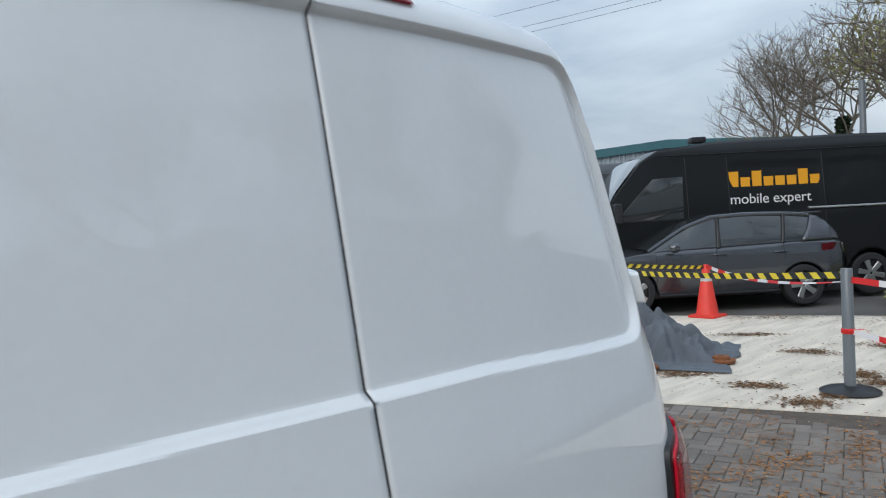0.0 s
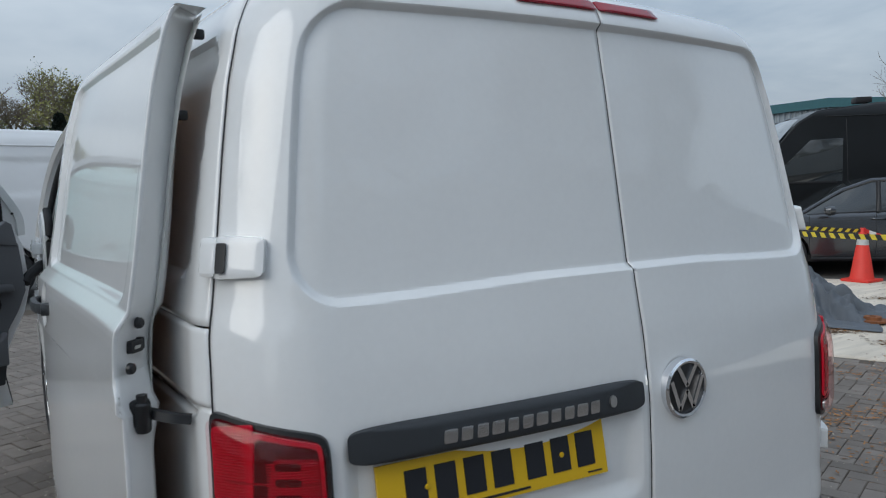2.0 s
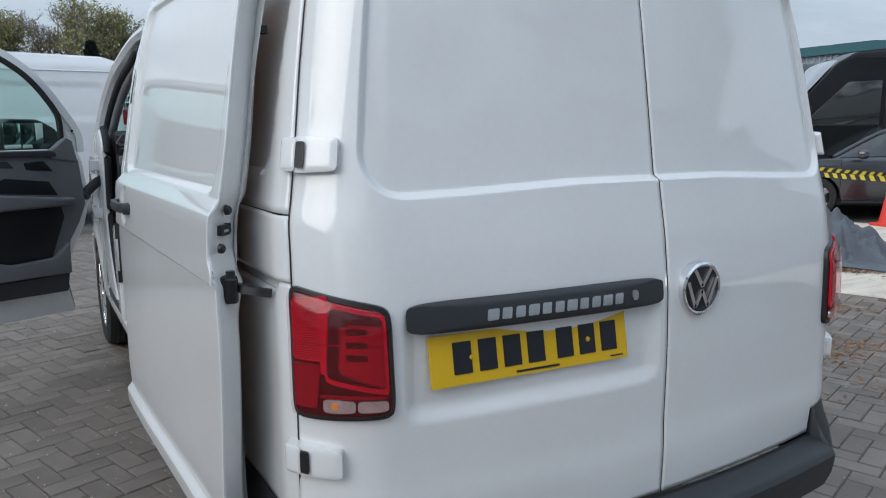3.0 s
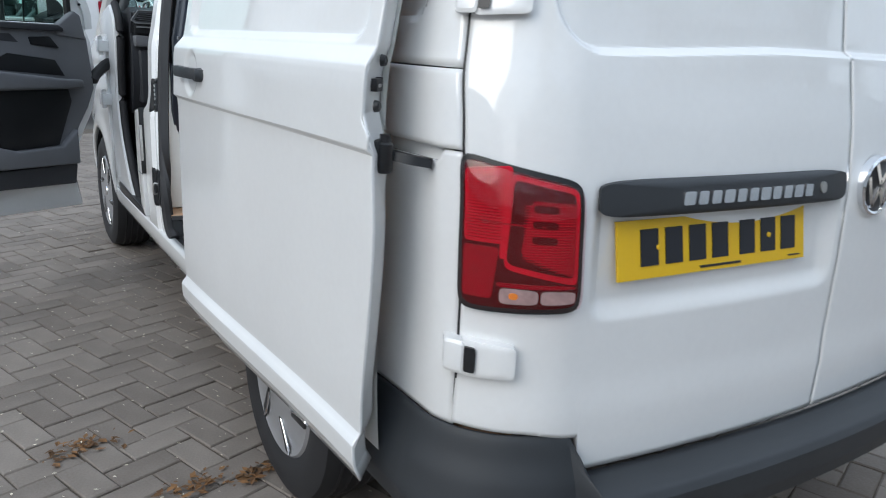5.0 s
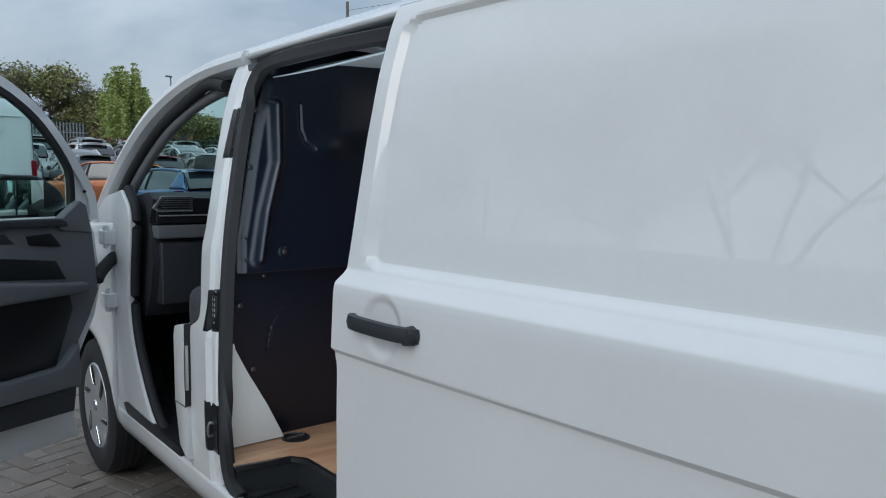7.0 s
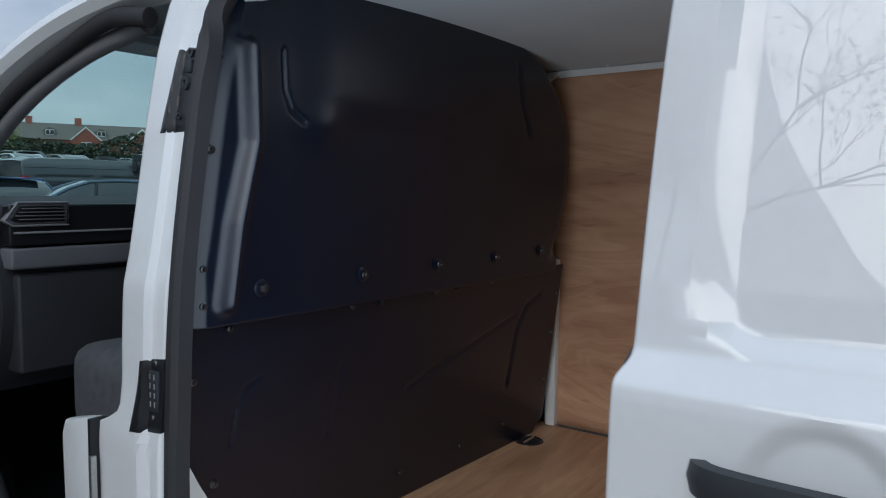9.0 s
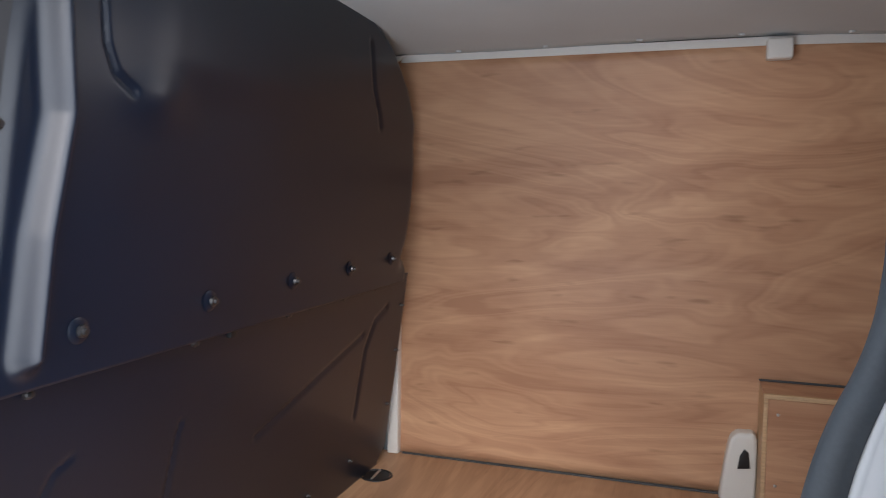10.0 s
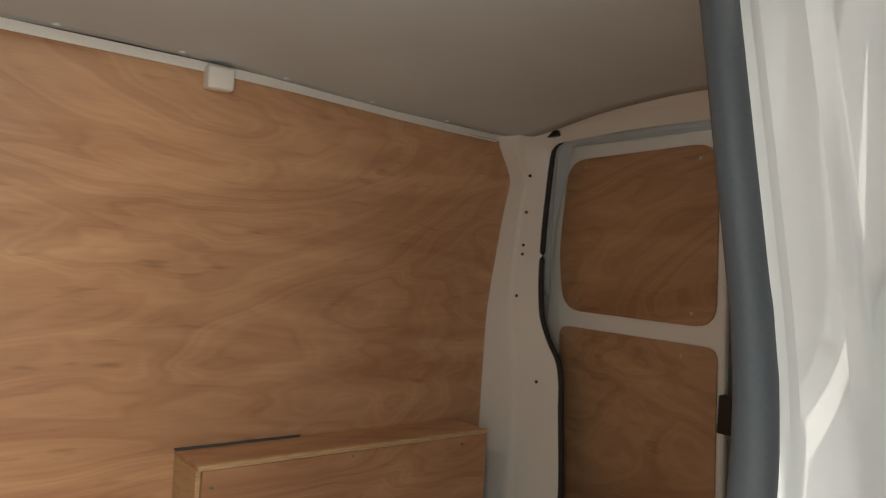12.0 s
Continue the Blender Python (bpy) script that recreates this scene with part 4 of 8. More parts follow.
# handle
hx = sd_point(1.230, 1.174).x
hpath = smooth_path([(hx + 0.004, 1.333, 1.174), (hx - 0.026, 1.307, 1.177), (hx - 0.034, 1.230, 1.178), (hx - 0.026, 1.147, 1.177), (hx + 0.004, 1.117, 1.174)], 6)
part("door_handle", bm_sweep(hpath, [(-0.009, -0.012), (-0.005, -0.015), (0.007, -0.014), (0.010, 0.0), (0.007, 0.014), (-0.005, 0.015), (-0.009, 0.012)]), M_PLASTIC, sdoor, "dark grey pull handle")
part("handle_foot", bm_lathe([(0.0, -0.02), (0.017, -0.018), (0.019, 0.0), (0.019, 0.02)], 18, (hx - 0.004, 1.133, 1.174), "x"), M_PLASTIC, sdoor)
# slider arm
part("slider_arm", bm_sweep(smooth_path([(-0.985, 0.27, 1.085), (-0.97, 0.240, 1.088), (-0.935, 0.205, 1.080), (-0.90, 0.190, 1.074)]), [(-0.010, -0.012), (0.008, -0.010), (0.004, 0.006), (-0.004, 0.008)]), M_BLACK, sdoor, "black roller arm")
part("arm_bracket", bm_box(-1.002, -0.962, 0.222, 0.262, 1.062, 1.112, 0.008), M_BLACK, sdoor)
part("arm_roller", bm_lathe([(0, -0.032), (0.012, -0.032), (0.015, -0.026), (0.015, 0.020), (0.010, 0.024), (0.010, 0.038), (0, 0.038)], 16, (-0.978, 0.226, 1.085), "z"), M_BLACK, sdoor)

# ---- load bay ----
FLOOR_Z = 0.515
# plywood floor with a notch for the entry step
floor_pts = [(-0.90, 2.555), (-0.90, 2.30), (-0.72, 2.27), (-0.69, 2.22), (-0.69, 1.44), (-0.74, 1.40), (-0.80, 1.38), (-0.80, 0.13), (0.80, 0.13), (0.83, 2.555)]
part("floor_board", bm_prism(floor_pts, "z", FLOOR_Z - 0.012, FLOOR_Z, 0.0015, 1), M_PLY_FLOOR, van, "plywood load floor")
part("floor_edge", bm_sweep([(-0.905, 2.30, FLOOR_Z), (-0.72, 2.268, FLOOR_Z), (-0.688, 2.22, FLOOR_Z), (-0.688, 1.44, FLOOR_Z)], [(-0.008, -0.014), (0.006, -0.014), (0.006, 0.003), (-0.008, 0.003)]), M_BOLT, van, "aluminium floor edge strip")
# entry step
step = part("entry_step", bm_prism([(-0.90, 1.40), (-0.69, 1.40), (-0.69, 2.26), (-0.74, 2.30), (-0.90, 2.36)], "z", 0.395, 0.425, 0.008), M_BLACK, van, "black ribbed plastic entry step")
for k in range(10):
    y = 1.46 + 0.085 * k
    part("tread_rib", bm_box(-0.88, -0.715, y, y + 0.02, 0.424, 0.432, 0.003), M_BLACK, step)
part("step_riser", bm_grid(lambda a, b: Vector((-0.690 - 0.02 * (1 - b), 1.38 + 0.90 * a, 0.42 + 0.085 * b)), 10, 4), M_BLACK, van)
part("step_end", bm_grid(lambda a, b: Vector((-0.69 - 0.21 * a, 2.262 + 0.05 * a - 0.02 * (1 - b), 0.42 + 0.085 * b)), 8, 4), M_BLACK, van)
part("step_end", bm_grid(lambda a, b: Vector((-0.69 - 0.14 * a, 1.39, 0.42 + 0.085 * b)), 4, 3), M_BLACK, van)

# offside lining
def lining_f(a, b):
    y = 0.262 + (2.520 - 0.262) * a
    top = 1.841 - 0.036 * (1 - sstep(0.3, 1.4, y)) - 0.05 * (1 - sstep(0.0, 0.075, 2.520 - y)) - 0.09 * (1 - sstep(0.0, 0.13, y - 0.262))
    z = FLOOR_Z + 0.004 + (top - FLOOR_Z - 0.004) * b
    tuck = 0.035 * (1 - sstep(0.28, 0.85, y)) * sstep(1.6, 1.9, z)
    return Vector((0.834 - 0.105 * max(0.0, (z - 1.20) / 0.62) ** 1.3 - 0.003 * math.sin(3 * y) - tuck, y, z))


thick(part("wall_lining", bm_grid(lining_f, 60, 40), M_PLY, van, "swirling grained plywood wall lining"), 0.009, -1.0)
for y, z in ((1.558, 1.812), (0.99, 1.812), (1.337, 1.586), (1.27, 1.55), (2.47, 0.72), (2.308, 0.735), (1.32, 1.30), (0.55, 1.30), (2.40, 1.50), (1.9, 0.62), (2.06, 0.72)):
    part("lining_screw", bm_lathe([(0, -0.003), (0.003, -0.003), (0.0045, -0.001), (0.005, 0.002)], 10, (lining_f((y - 0.262) / 2.258, (z - FLOOR_Z) / 1.334).x, y, z), "x"), M_STEEL, van)
# thin dark strips drawn as the shade where the lining meets floor and box
part("floor_gap_shade", bm_box(0.812, 0.826, 1.345, 2.47, FLOOR_Z + 0.0005, FLOOR_Z + 0.0045, 0.001, 1), M_SEAL, van, "dark strip as shade of the gap under the lining")
part("box_gap_shade", bm_box(0.812, 0.826, 0.98, 1.338, 0.8745, 0.8785, 0.001, 1), M_SEAL, van)
rail_pts = [lining_f((y - 0.262) / 2.258, 0.985) for y in np.linspace(0.40, 2.44, 12)]
part("cornice", bm_sweep([(p.x - 0.005, p.y, 1.843 - 0.036 * (1 - sstep(0.3, 1.4, p.y))) for p in rail_pts], [(-0.010, -0.012), (0.008, -0.012), (0.010, 0.012), (-0.010, 0.012)]), M_PAINT_IN, van, "white painted cornice rail")
part("corner_gusset", bm_prism([(2.42, 1.853), (2.53, 1.853), (2.53, 1.743), (2.50, 1.803), (2.46, 1.828)], "x", 0.700, 0.722, 0.006), M_PAINT_IN, van)
part("roof_bracket", bm_box(0.682, 0.725, 1.298, 1.365, 1.788, 1.845, 0.010, 3), M_PAINT_IN, van, "white painted roof bow end")
part("side_rail", bm_box(0.795, 0.828, 2.478, 2.516, 0.518, 1.165, 0.004), M_PAINT_IN, van)

# headlining
def liner_f(a, b):
    y = 0.325 + (2.53 - 0.325) * b
    x = -0.715 + (1.440 - 0.06 * (1 - sstep(0.25, 0.75, y))) * a
    drop = 0.050 * (1 - sstep(-0.72, -0.50, x)) + 0.016 * (1 - sstep(0.25, 0.6, y)) * sstep(0.3, 0.6, x)
    return Vector((x, y, 1.850 - 0.036 * (1 - sstep(0.3, 1.4, y)) * sstep(0.0, 0.7, x) + 0.034 * (1 - ((x - 0.0) / 0.77) ** 2) + 0.003 * math.sin(5.1 * y) - drop))


thick(part("headlining", bm_grid(liner_f, 30, 40), M_LINER, van, "grey fibre headlining"), 0.004, 1.0)
for k in range(7):
    y = 0.62 + 0.27 * k
    part("lining_clip", bm_lathe([(0, -0.004), (0.008, -0.003), (0.010, 0.002)], 12, (0.69, y, liner_f((0.69 + 0.715) / 1.44, (y - 0.325) / 2.205).z - 0.001), "z"), M_LINER, van)
part("roof_bow", bm_sweep(smooth_path([(0.69, 1.33, 1.867), (0.35, 1.27, 1.887), (0.0, 1.25, 1.890), (-0.4, 1.25, 1.882)]), 0.0025), M_LINER, van)
bay_data = bpy.data.lights.new("bay_light", "AREA")
bay_data.shape, bay_data.size, bay_data.size_y, bay_data.energy, bay_data.color = "RECTANGLE", 0.03, 0.085, 1.4, (1.0, 0.98, 0.96)
bay_light = new("bay_light", bay_data)
bay_light.location = (0.2435, 1.5725, 1.862)
lamp_bar = part("bay_lamp", bm_box(0.225, 0.262, 1.525, 1.62, 1.871, 1.891, 0.008, 3), M_CREAM, van, "lit white LED load bay lamp")
part("diffuser", bm_box(0.229, 0.258, 1.530, 1.615, 1.865, 1.878, 0.005, 3), M_LED, lamp_bar)

# wheel arch box
box_f = 0.657
part("arch_box", bm_box(box_f, box_f + 0.012, 0.40, 1.325, FLOOR_Z + 0.001, 0.862, 0.0015, 1), M_PLY, van, "plywood wheel arch box")
part("arch_box_top", bm_box(box_f + 0.002, 0.822, 0.402, 1.336, 0.863, 0.874, 0.0015, 1), M_PLY, van)
part("arch_box_end", bm_box(box_f + 0.0125, 0.822, 1.324, 1.336, FLOOR_Z + 0.001, 0.8625, 0.0015, 1), M_PLY_EDGE, van)
part("box_edge", bm_box(box_f - 0.002, box_f + 0.0135, 0.40, 1.337, 0.8625, 0.8755, 0.001, 1), M_PLY_EDGE, van)
for y, z in ((1.30, 0.82), (1.30, 0.62), (0.5, 0.84), (0.9, 0.85)):
    part("lining_screw", bm_lathe([(0, -0.003), (0.004, -0.002), (0.005, 0.002)], 10, (box_f, y, z), "x"), M_STEEL, van)
# seat belt style plastic cover beside the box
bm = bm_prism([(1.338, 0.515), (1.440, 0.515), (1.423, 0.655), (1.413, 0.703), (1.395, 0.721), (1.348, 0.723), (1.338, 0.705)], "x", 0.775, 0.835, 0.012, 3)
cover = part("plastic_cover", bm, M_CREAM, van, "off-white moulded cover with black opening")
part("cover_opening", bm_prism([(1.355, 0.620), (1.391, 0.615), (1.385, 0.655), (1.373, 0.677), (1.361, 0.667)], "x", 0.7725, 0.777, 0.001), M_BLACK, cover)


# lashing rings in the floor
def lashing(x, y):
    r = part("lashing_eye", bm_lathe([(0.030, -0.012), (0.045, -0.002), (0.048, 0.003), (0.052, 0.001), (0.053, -0.003)], 28, (x, y, FLOOR_Z + 0.001), "z"), M_BLACK, van, "black recessed lashing eye")
    part("eye_cup", bm_lathe([(0, 0.0018), (0.036, 0.0018), (0.044, 0.001)], 28, (x, y, FLOOR_Z), "z"), M_BLACK, r)
    part("eye_bar", bm_sweep([(x - 0.036, y, FLOOR_Z + 0.004), (x + 0.036, y + 0.004, FLOOR_Z + 0.004)], 0.004), M_STEEL, r)


lashing(0.596, 2.470)
lashing(-0.613, 2.435)

# bulkhead: a deep-drawn upper panel over a flat lower one
def bulk_edge(z):
    return lerp_table([(1.14, 0.60), (1.19, 0.635), (1.28, 0.71), (1.40, 0.755), (1.53, 0.772), (1.64, 0.745), (1.735, 0.685), (1.80, 0.60), (1.845, 0.54), (1.885, 0.40), (1.915, 0.25)], z)


def stroke(px, pz, line, w):
    best = 9.0
    for (x0, z0), (x1, z1) in zip(line, line[1:]):
        dx, dz = x1 - x0, z1 - z0
        t = max(0.0, min(1.0, ((px - x0) * dx + (pz - z0) * dz) / (dx * dx + dz * dz)))
        best = min(best, math.hypot(px - x0 - t * dx, pz - z0 - t * dz))
    return math.exp(-(best / w) ** 2)


RIDGE = [(-0.712, 1.745), (-0.708, 1.52), (-0.752, 1.35), (-0.778, 1.19)]
GROOVE_A = [(-0.615, 1.72), (-0.612, 1.64), (-0.595, 1.595), (-0.56, 1.57)]
GROOVE_B = [(0.34, 1.82), (0.36, 1.70), (0.415, 1.60)]
SEAM_Z = 1.142


def bulk_up(a, b):
    z = SEAM_Z + (1.93 - SEAM_Z) * b
    x0, x1 = -min(0.850, width_at(2.39, min(z, 1.90)) - 0.085 - 0.25 * max(0.0, z - 1.90) / 0.03), smooth_table([(zz, bulk_edge(zz)) for zz in np.linspace(1.10, 1.96, 44)], z)
    x = x0 + (x1 - x0) * (0.45 * a + 0.55 * a ** 2.2)
    y = 2.385
    y -= 0.034 * stroke(x, z, RIDGE, 0.018) * sstep(1.14, 1.16, z) * (1 - sstep(1.715, 1.74, z))
    y += 0.006 * stroke(x, z, GROOVE_A, 0.006) + 0.007 * stroke(x, z, GROOVE_B, 0.008)
    y -= 0.012 * math.exp(-((x + 0.50) / 0.07) ** 2 - ((z - 1.565) / 0.045) ** 2)
    y -= 0.010 * sstep(-0.60, -0.45, x) * sstep(1.55, 1.65, z)
    y += 0.05 * sstep(0.955, 1.0, a) ** 2 * sstep(1.16, 1.25, z)
    y += 0.014 * (1 - sstep(0.0, 0.05, a))
    return Vector((x, y, z))


def bulk_low(a, b):
    z = FLOOR_Z + (SEAM_Z + 0.012 - FLOOR_Z) * b
    x0 = lerp_table([(0.51, -0.64), (0.65, -0.715), (0.78, -0.80), (0.86, -0.838), (0.95, -0.850), (1.2, -0.855)], z)
    x1 = 0.745 - 0.06 * (1 - sstep(0.51, 0.58, z))
    x = x0 + (x1 - x0) * a
    y = 2.425 + 0.085 * (1 - b)
    y += 0.004 * stroke(x, z, [(-0.71, 0.86), (-0.70, 0.94), (-0.675, 0.985), (-0.64, 1.0)], 0.005)
    y += 0.004 * stroke(x, z, [(-0.41, 0.80), (-0.385, 0.95), (-0.375, 0.98)], 0.005)
    y += 0.006 * stroke(x, z, [(0.45, 0.75), (0.47, 0.95), (0.52, 1.03), (0.60, 1.06)], 0.010) + 0.005 * stroke(x, z, [(-0.1, 0.86), (0.44, 1.0)], 0.008)
    return Vector((x, y, z))


thick(part("bulkhead_panel", bm_grid(bulk_up, 330, 150), M_BULK, van, "black moulded upper bulkhead panel"), 0.006)
thick(part("bulkhead_panel", bm_grid(bulk_low, 260, 110), M_BULK, van, "black flat lower bulkhead panel"), 0.006)
part("bulkhead_frame", bm_prism([(-0.86, 0.45), (0.86, 0.45), (0.86, 1.25), (0.79, 1.66), (0.70, 1.85), (0.5, 1.915), (-0.5, 1.915), (-0.70, 1.85), (-0.79, 1.66), (-0.86, 1.25)], "y", 2.556, 2.568, 0.0), M_BLACK, van, smooth=False)
part("pillar_gusset", bm_prism([(-0.885, 0.519), (-0.645, 0.519), (-0.71, 0.65), (-0.79, 0.79), (-0.83, 0.87), (-0.845, 1.0), (-0.85, 1.20), (-0.872, 1.20)], "y", 2.46, 2.485, 0.004), M_PAINT_IN, van, "white painted pillar gusset")


def bolt(x, y, z, r=0.009):
    b = part("bulkhead_bolt", bm_lathe([(0, -0.010), (r * 0.55, -0.010), (r * 0.6, -0.005), (r, -0.004), (r * 1.1, 0.001)], 12, (x, y, z), "y"), M_BOLT, van, "dark zinc plated bulkhead bolt")
    return b


for x, z in ((-0.684, 1.211), (-0.372, 1.213), (-0.069, 1.217), (0.223, 1.218), (0.50, 1.222)):
    part("bolt_dimple", bm_lathe([(0, 0.001), (0.014, 0.001), (0.020, 0.004)], 18, (x, 2.379, z), "y"), M_BULK, van)
    bolt(x, 2.376, z)
for x, z in ((-0.74, 1.127), (-0.37, 1.130), (-0.03, 1.132), (0.26, 1.134), (0.47, 1.136), (0.62, 1.138)):
    bolt(x, 2.421, z, 0.007)
for x, z in ((-0.25, 1.13), (0.08, 1.14), (0.38, 1.15)):
    part("slot", bm_box(x - 0.012, x + 0.012, 2.414, 2.426, z - 0.010, z + 0.010, 0.002), M_BLACK, van)
for x, z in ((-0.822, 1.262), (-0.824, 1.187), (-0.826, 1.028), (-0.80, 1.50), (-0.775, 1.69), (-0.78, 0.80)):
    bolt(x, 2.392 if z > 1.14 else 2.428, z, 0.0085)
for x, z in ((0.715, 1.05), (0.715, 0.90), (0.70, 0.72), (0.45, 0.61), (0.20, 0.60), (-0.10, 0.60)):
    bolt(x, 2.425 + 0.085 * (1.154 - z) / 0.639 - 0.003, z, 0.006)

# opening seal and B-pillar fittings
seal_line = [(-0.765, 1.50, 1.828), (-0.785, 1.9, 1.835), (-0.780, 2.26, 1.832), (-0.803, 2.350, 1.77), (-0.836, 2.362, 1.62), (-0.883, 2.365, 1.30), (-0.905, 2.365, 1.0), (-0.914, 2.362, 0.62), (-0.912, 2.335, 0.47), (-0.908, 2.26, 0.425)]
part("opening_seal", bm_sweep(smooth_path(seal_line), [(-0.022, -0.016), (-0.010, -0.022), (0.010, -0.020), (0.019, -0.009), (0.021, 0.004), (0.012, 0.018), (-0.008, 0.021), (-0.022, 0.014)]), M_RUBBER, van, "thick black rubber door opening seal")
JAMB = [(0.43, -0.83, 1.432), (0.70, -0.805, 1.428), (1.02, -0.776, 1.424), (1.08, -0.766, 1.420), (1.14, -0.756, 1.411), (1.20, -0.744, 1.390), (1.25, -0.734, 1.366), (1.31, -0.722, 1.348), (1.38, -0.710, 1.341), (1.60, -0.670, 1.338), (1.80, -0.634, 1.335)]


def jamb_at(z):
    return (smooth_table([(j[0], j[1]) for j in JAMB], z), smooth_table([(j[0], j[2]) for j in JAMB], z))


seal_pts = [(*jamb_at(z), z) for z in (0.50, 0.8, 1.05, 1.11, 1.16, 1.20, 1.24, 1.28, 1.32, 1.38, 1.45, 1.6, 1.72, 1.79)]
seal_pts = [(-0.878, 1.64, 0.425), (-0.878, 1.51, 0.435)] + seal_pts + [(-0.690, 1.46, 1.822), (-0.755, 1.60, 1.828)]
part("opening_seal", bm_sweep(smooth_path(seal_pts), [(0.021 * math.cos(k * math.pi / 6) + 0.001, 0.0195 * math.sin(k * math.pi / 6)) for k in range(12)]), M_SEAL, van, "thick grey rubber door opening seal")


def jamb_f(a, b):
    z = 0.43 + 1.42 * b
    xi, yi = jamb_at(z)
    edge = side_point(1.268, z)
    k = max(0.0, (a - 0.25) / 0.75)
    if a < 0.25:
        t = a / 0.25
        return Vector((edge.x + 0.030 * t * t, edge.y + 0.018 * t, z))
    return Vector((edge.x + 0.030 + (xi + 0.012 - edge.x - 0.030) * k, edge.y + 0.018 + (yi - edge.y - 0.020) * k ** 0.8 + 0.007 * sstep(0.42, 0.50, k) - 0.005 * sstep(0.72, 0.80, k), z))


thick(part("c_pillar_jamb", bm_grid(jamb_f, 48, 60), M_PAINT, van, "white painted C-pillar jamb"), 0.012, 1.0)
part("top_track", bm_box(-0.785, -0.745, 1.40, 2.44, 1.822, 1.845, 0.004), M_SEAL, van)
part("sill_track", bm_box(-0.935, -0.905, 1.42, 2.42, 0.41, 0.428, 0.003), M_STEEL, van, "scuffed metal sill track")


def catch_plate(z0, z1, w_low, w_top, slant, name):
    """A flat moulding let into the pillar: w is how far it reaches forward from the seal."""
    def f(a, b):
        z = z0 + (z1 - z0) * b + slant * a
        d = 0.003 * min(1.0, 14 * min(a, 1 - a, b, 1 - b))
        face = pillar_at(PILLAR_Y, z)
        if a < 0.5:
            return Vector((face.x + 0.040 * (1 - 2 * a) - d * max(0.0, 8 * a - 3), PILLAR_Y - d, z))
        p = pillar_at(PILLAR_Y + (w_low + (w_top - w_low) * b) * (2 * a - 1), z, d)
        return Vector((p.x, p.y - d * max(0.0, 5 - 8 * a), z))
    return part(name, bm_grid(f, 32, 24), M_BLACK, van, "black catch plate on the B-pillar")


def plate_spot(y, z):
    """On the plate's outer face."""
    return pillar_at(y, z, 0.003)


c1 = catch_plate(1.535, 1.70, 0.074, 0.052, -0.006, "upper_catch_plate")
for y, z, r in ((2.405, 1.686, 0.010), (2.408, 1.626, 0.014), (2.412, 1.562, 0.007)):
    part("catch_screw", bm_lathe([(0, -0.002), (r * 0.4, -0.002), (r * 0.5, -0.006), (r * 0.9, -0.006), (r, 0.002)], 18, plate_spot(y, z), "x"), M_BOLT if r < 0.014 else M_PLASTIC, c1)
p = plate_spot(2.404, 1.660)
part("catch_hook", bm_box(p.x - 0.007, p.x + 0.004, 2.394, 2.414, 1.646, 1.672, 0.004), M_PLASTIC, c1)
c2 = catch_plate(0.965, 1.107, 0.086, 0.064, -0.018, "contact_plate")
p = plate_spot(2.411, 1.032)
part("contact_block", bm_box(p.x - 0.005, p.x + 0.006, 2.396, 2.426, 0.992, 1.072, 0.003), M_PLASTIC, c2)
for k in range(4):
    for dy in (-0.008, 0.006):
        part("contact_pin", bm_box(p.x - 0.0068, p.x - 0.004, 2.411 + dy, 2.414 + dy, 1.002 + 0.018 * k, 1.013 + 0.018 * k, 0.001), M_STEEL, c2)
for z in (0.982, 1.086):
    part("plate_screw", bm_lathe([(0, -0.003), (0.005, -0.003), (0.006, 0.001)], 12, plate_spot(2.411, z), "x"), M_BOLT, c2)
c3 = catch_plate(0.53, 0.70, 0.075, 0.075, 0.012, "lower_catch_plate")
p = plate_spot(2.42, 0.61)
part("striker_loop", bm_sweep(smooth_path([(p.x + 0.003, 2.41, 0.64), (p.x - 0.014, 2.412, 0.642), (p.x - 0.014, 2.418, 0.60), (p.x + 0.003, 2.422, 0.595)]), 0.005), M_STEEL, c3)
# front door striker plate on the pillar's lower front
flap = part("pillar_plate", bm_prism([(2.585, 0.46), (2.66, 0.50), (2.70, 0.66), (2.705, 0.90), (2.69, 0.935), (2.59, 0.955)], "x", -0.962, -0.925, 0.008), M_PAINT, van, "white painted pillar plate")
part("plate_slot", bm_box(-0.965, -0.93, 2.578, 2.588, 0.66, 0.955, 0.002), M_BLACK, flap)
part("plate_spring", bm_box(-0.968, -0.955, 2.572, 2.584, 0.72, 0.88, 0.003), M_STEEL, flap)
part("plate_seam", bm_box(-0.9635, -0.96, 2.59, 2.70, 0.655, 0.659, 0), M_SEAL, flap)

# inside of the rear doors and the tail frame
PILLAR_EDGE = [(0.55, 0.462), (0.75, 0.470), (0.935, 0.487), (1.04, 0.495), (1.107, 0.512), (1.171, 0.558), (1.239, 0.592), (1.31, 0.604), (1.383, 0.609), (1.53, 0.608), (1.711, 0.596), (1.775, 0.590), (1.80, 0.578), (1.815, 0.548), (1.83, 0.50), (1.905, 0.46)]


def lining_x(z):
    return 0.834 - 0.105 * max(0.0, (z - 1.20) / 0.62) ** 1.3 - 0.035 * sstep(1.6, 1.9, z)


def d_pillar(a, b):
    z = 0.56 + 1.338 * b
    x0, y0 = lining_x(z) - 0.006, 0.288 + 0.125 * sstep(1.66, 1.83, z)
    x1 = smooth_table(PILLAR_EDGE, z)
    fold = lerp_table([(0, 0.0), (0.02, 0.06), (0.42, 0.26), (0.5, 0.46), (0.9, 0.86), (1, 1.0)], a)
    return Vector((x0 + (x1 - x0) * a, y0 + (0.250 - y0) * fold, z))


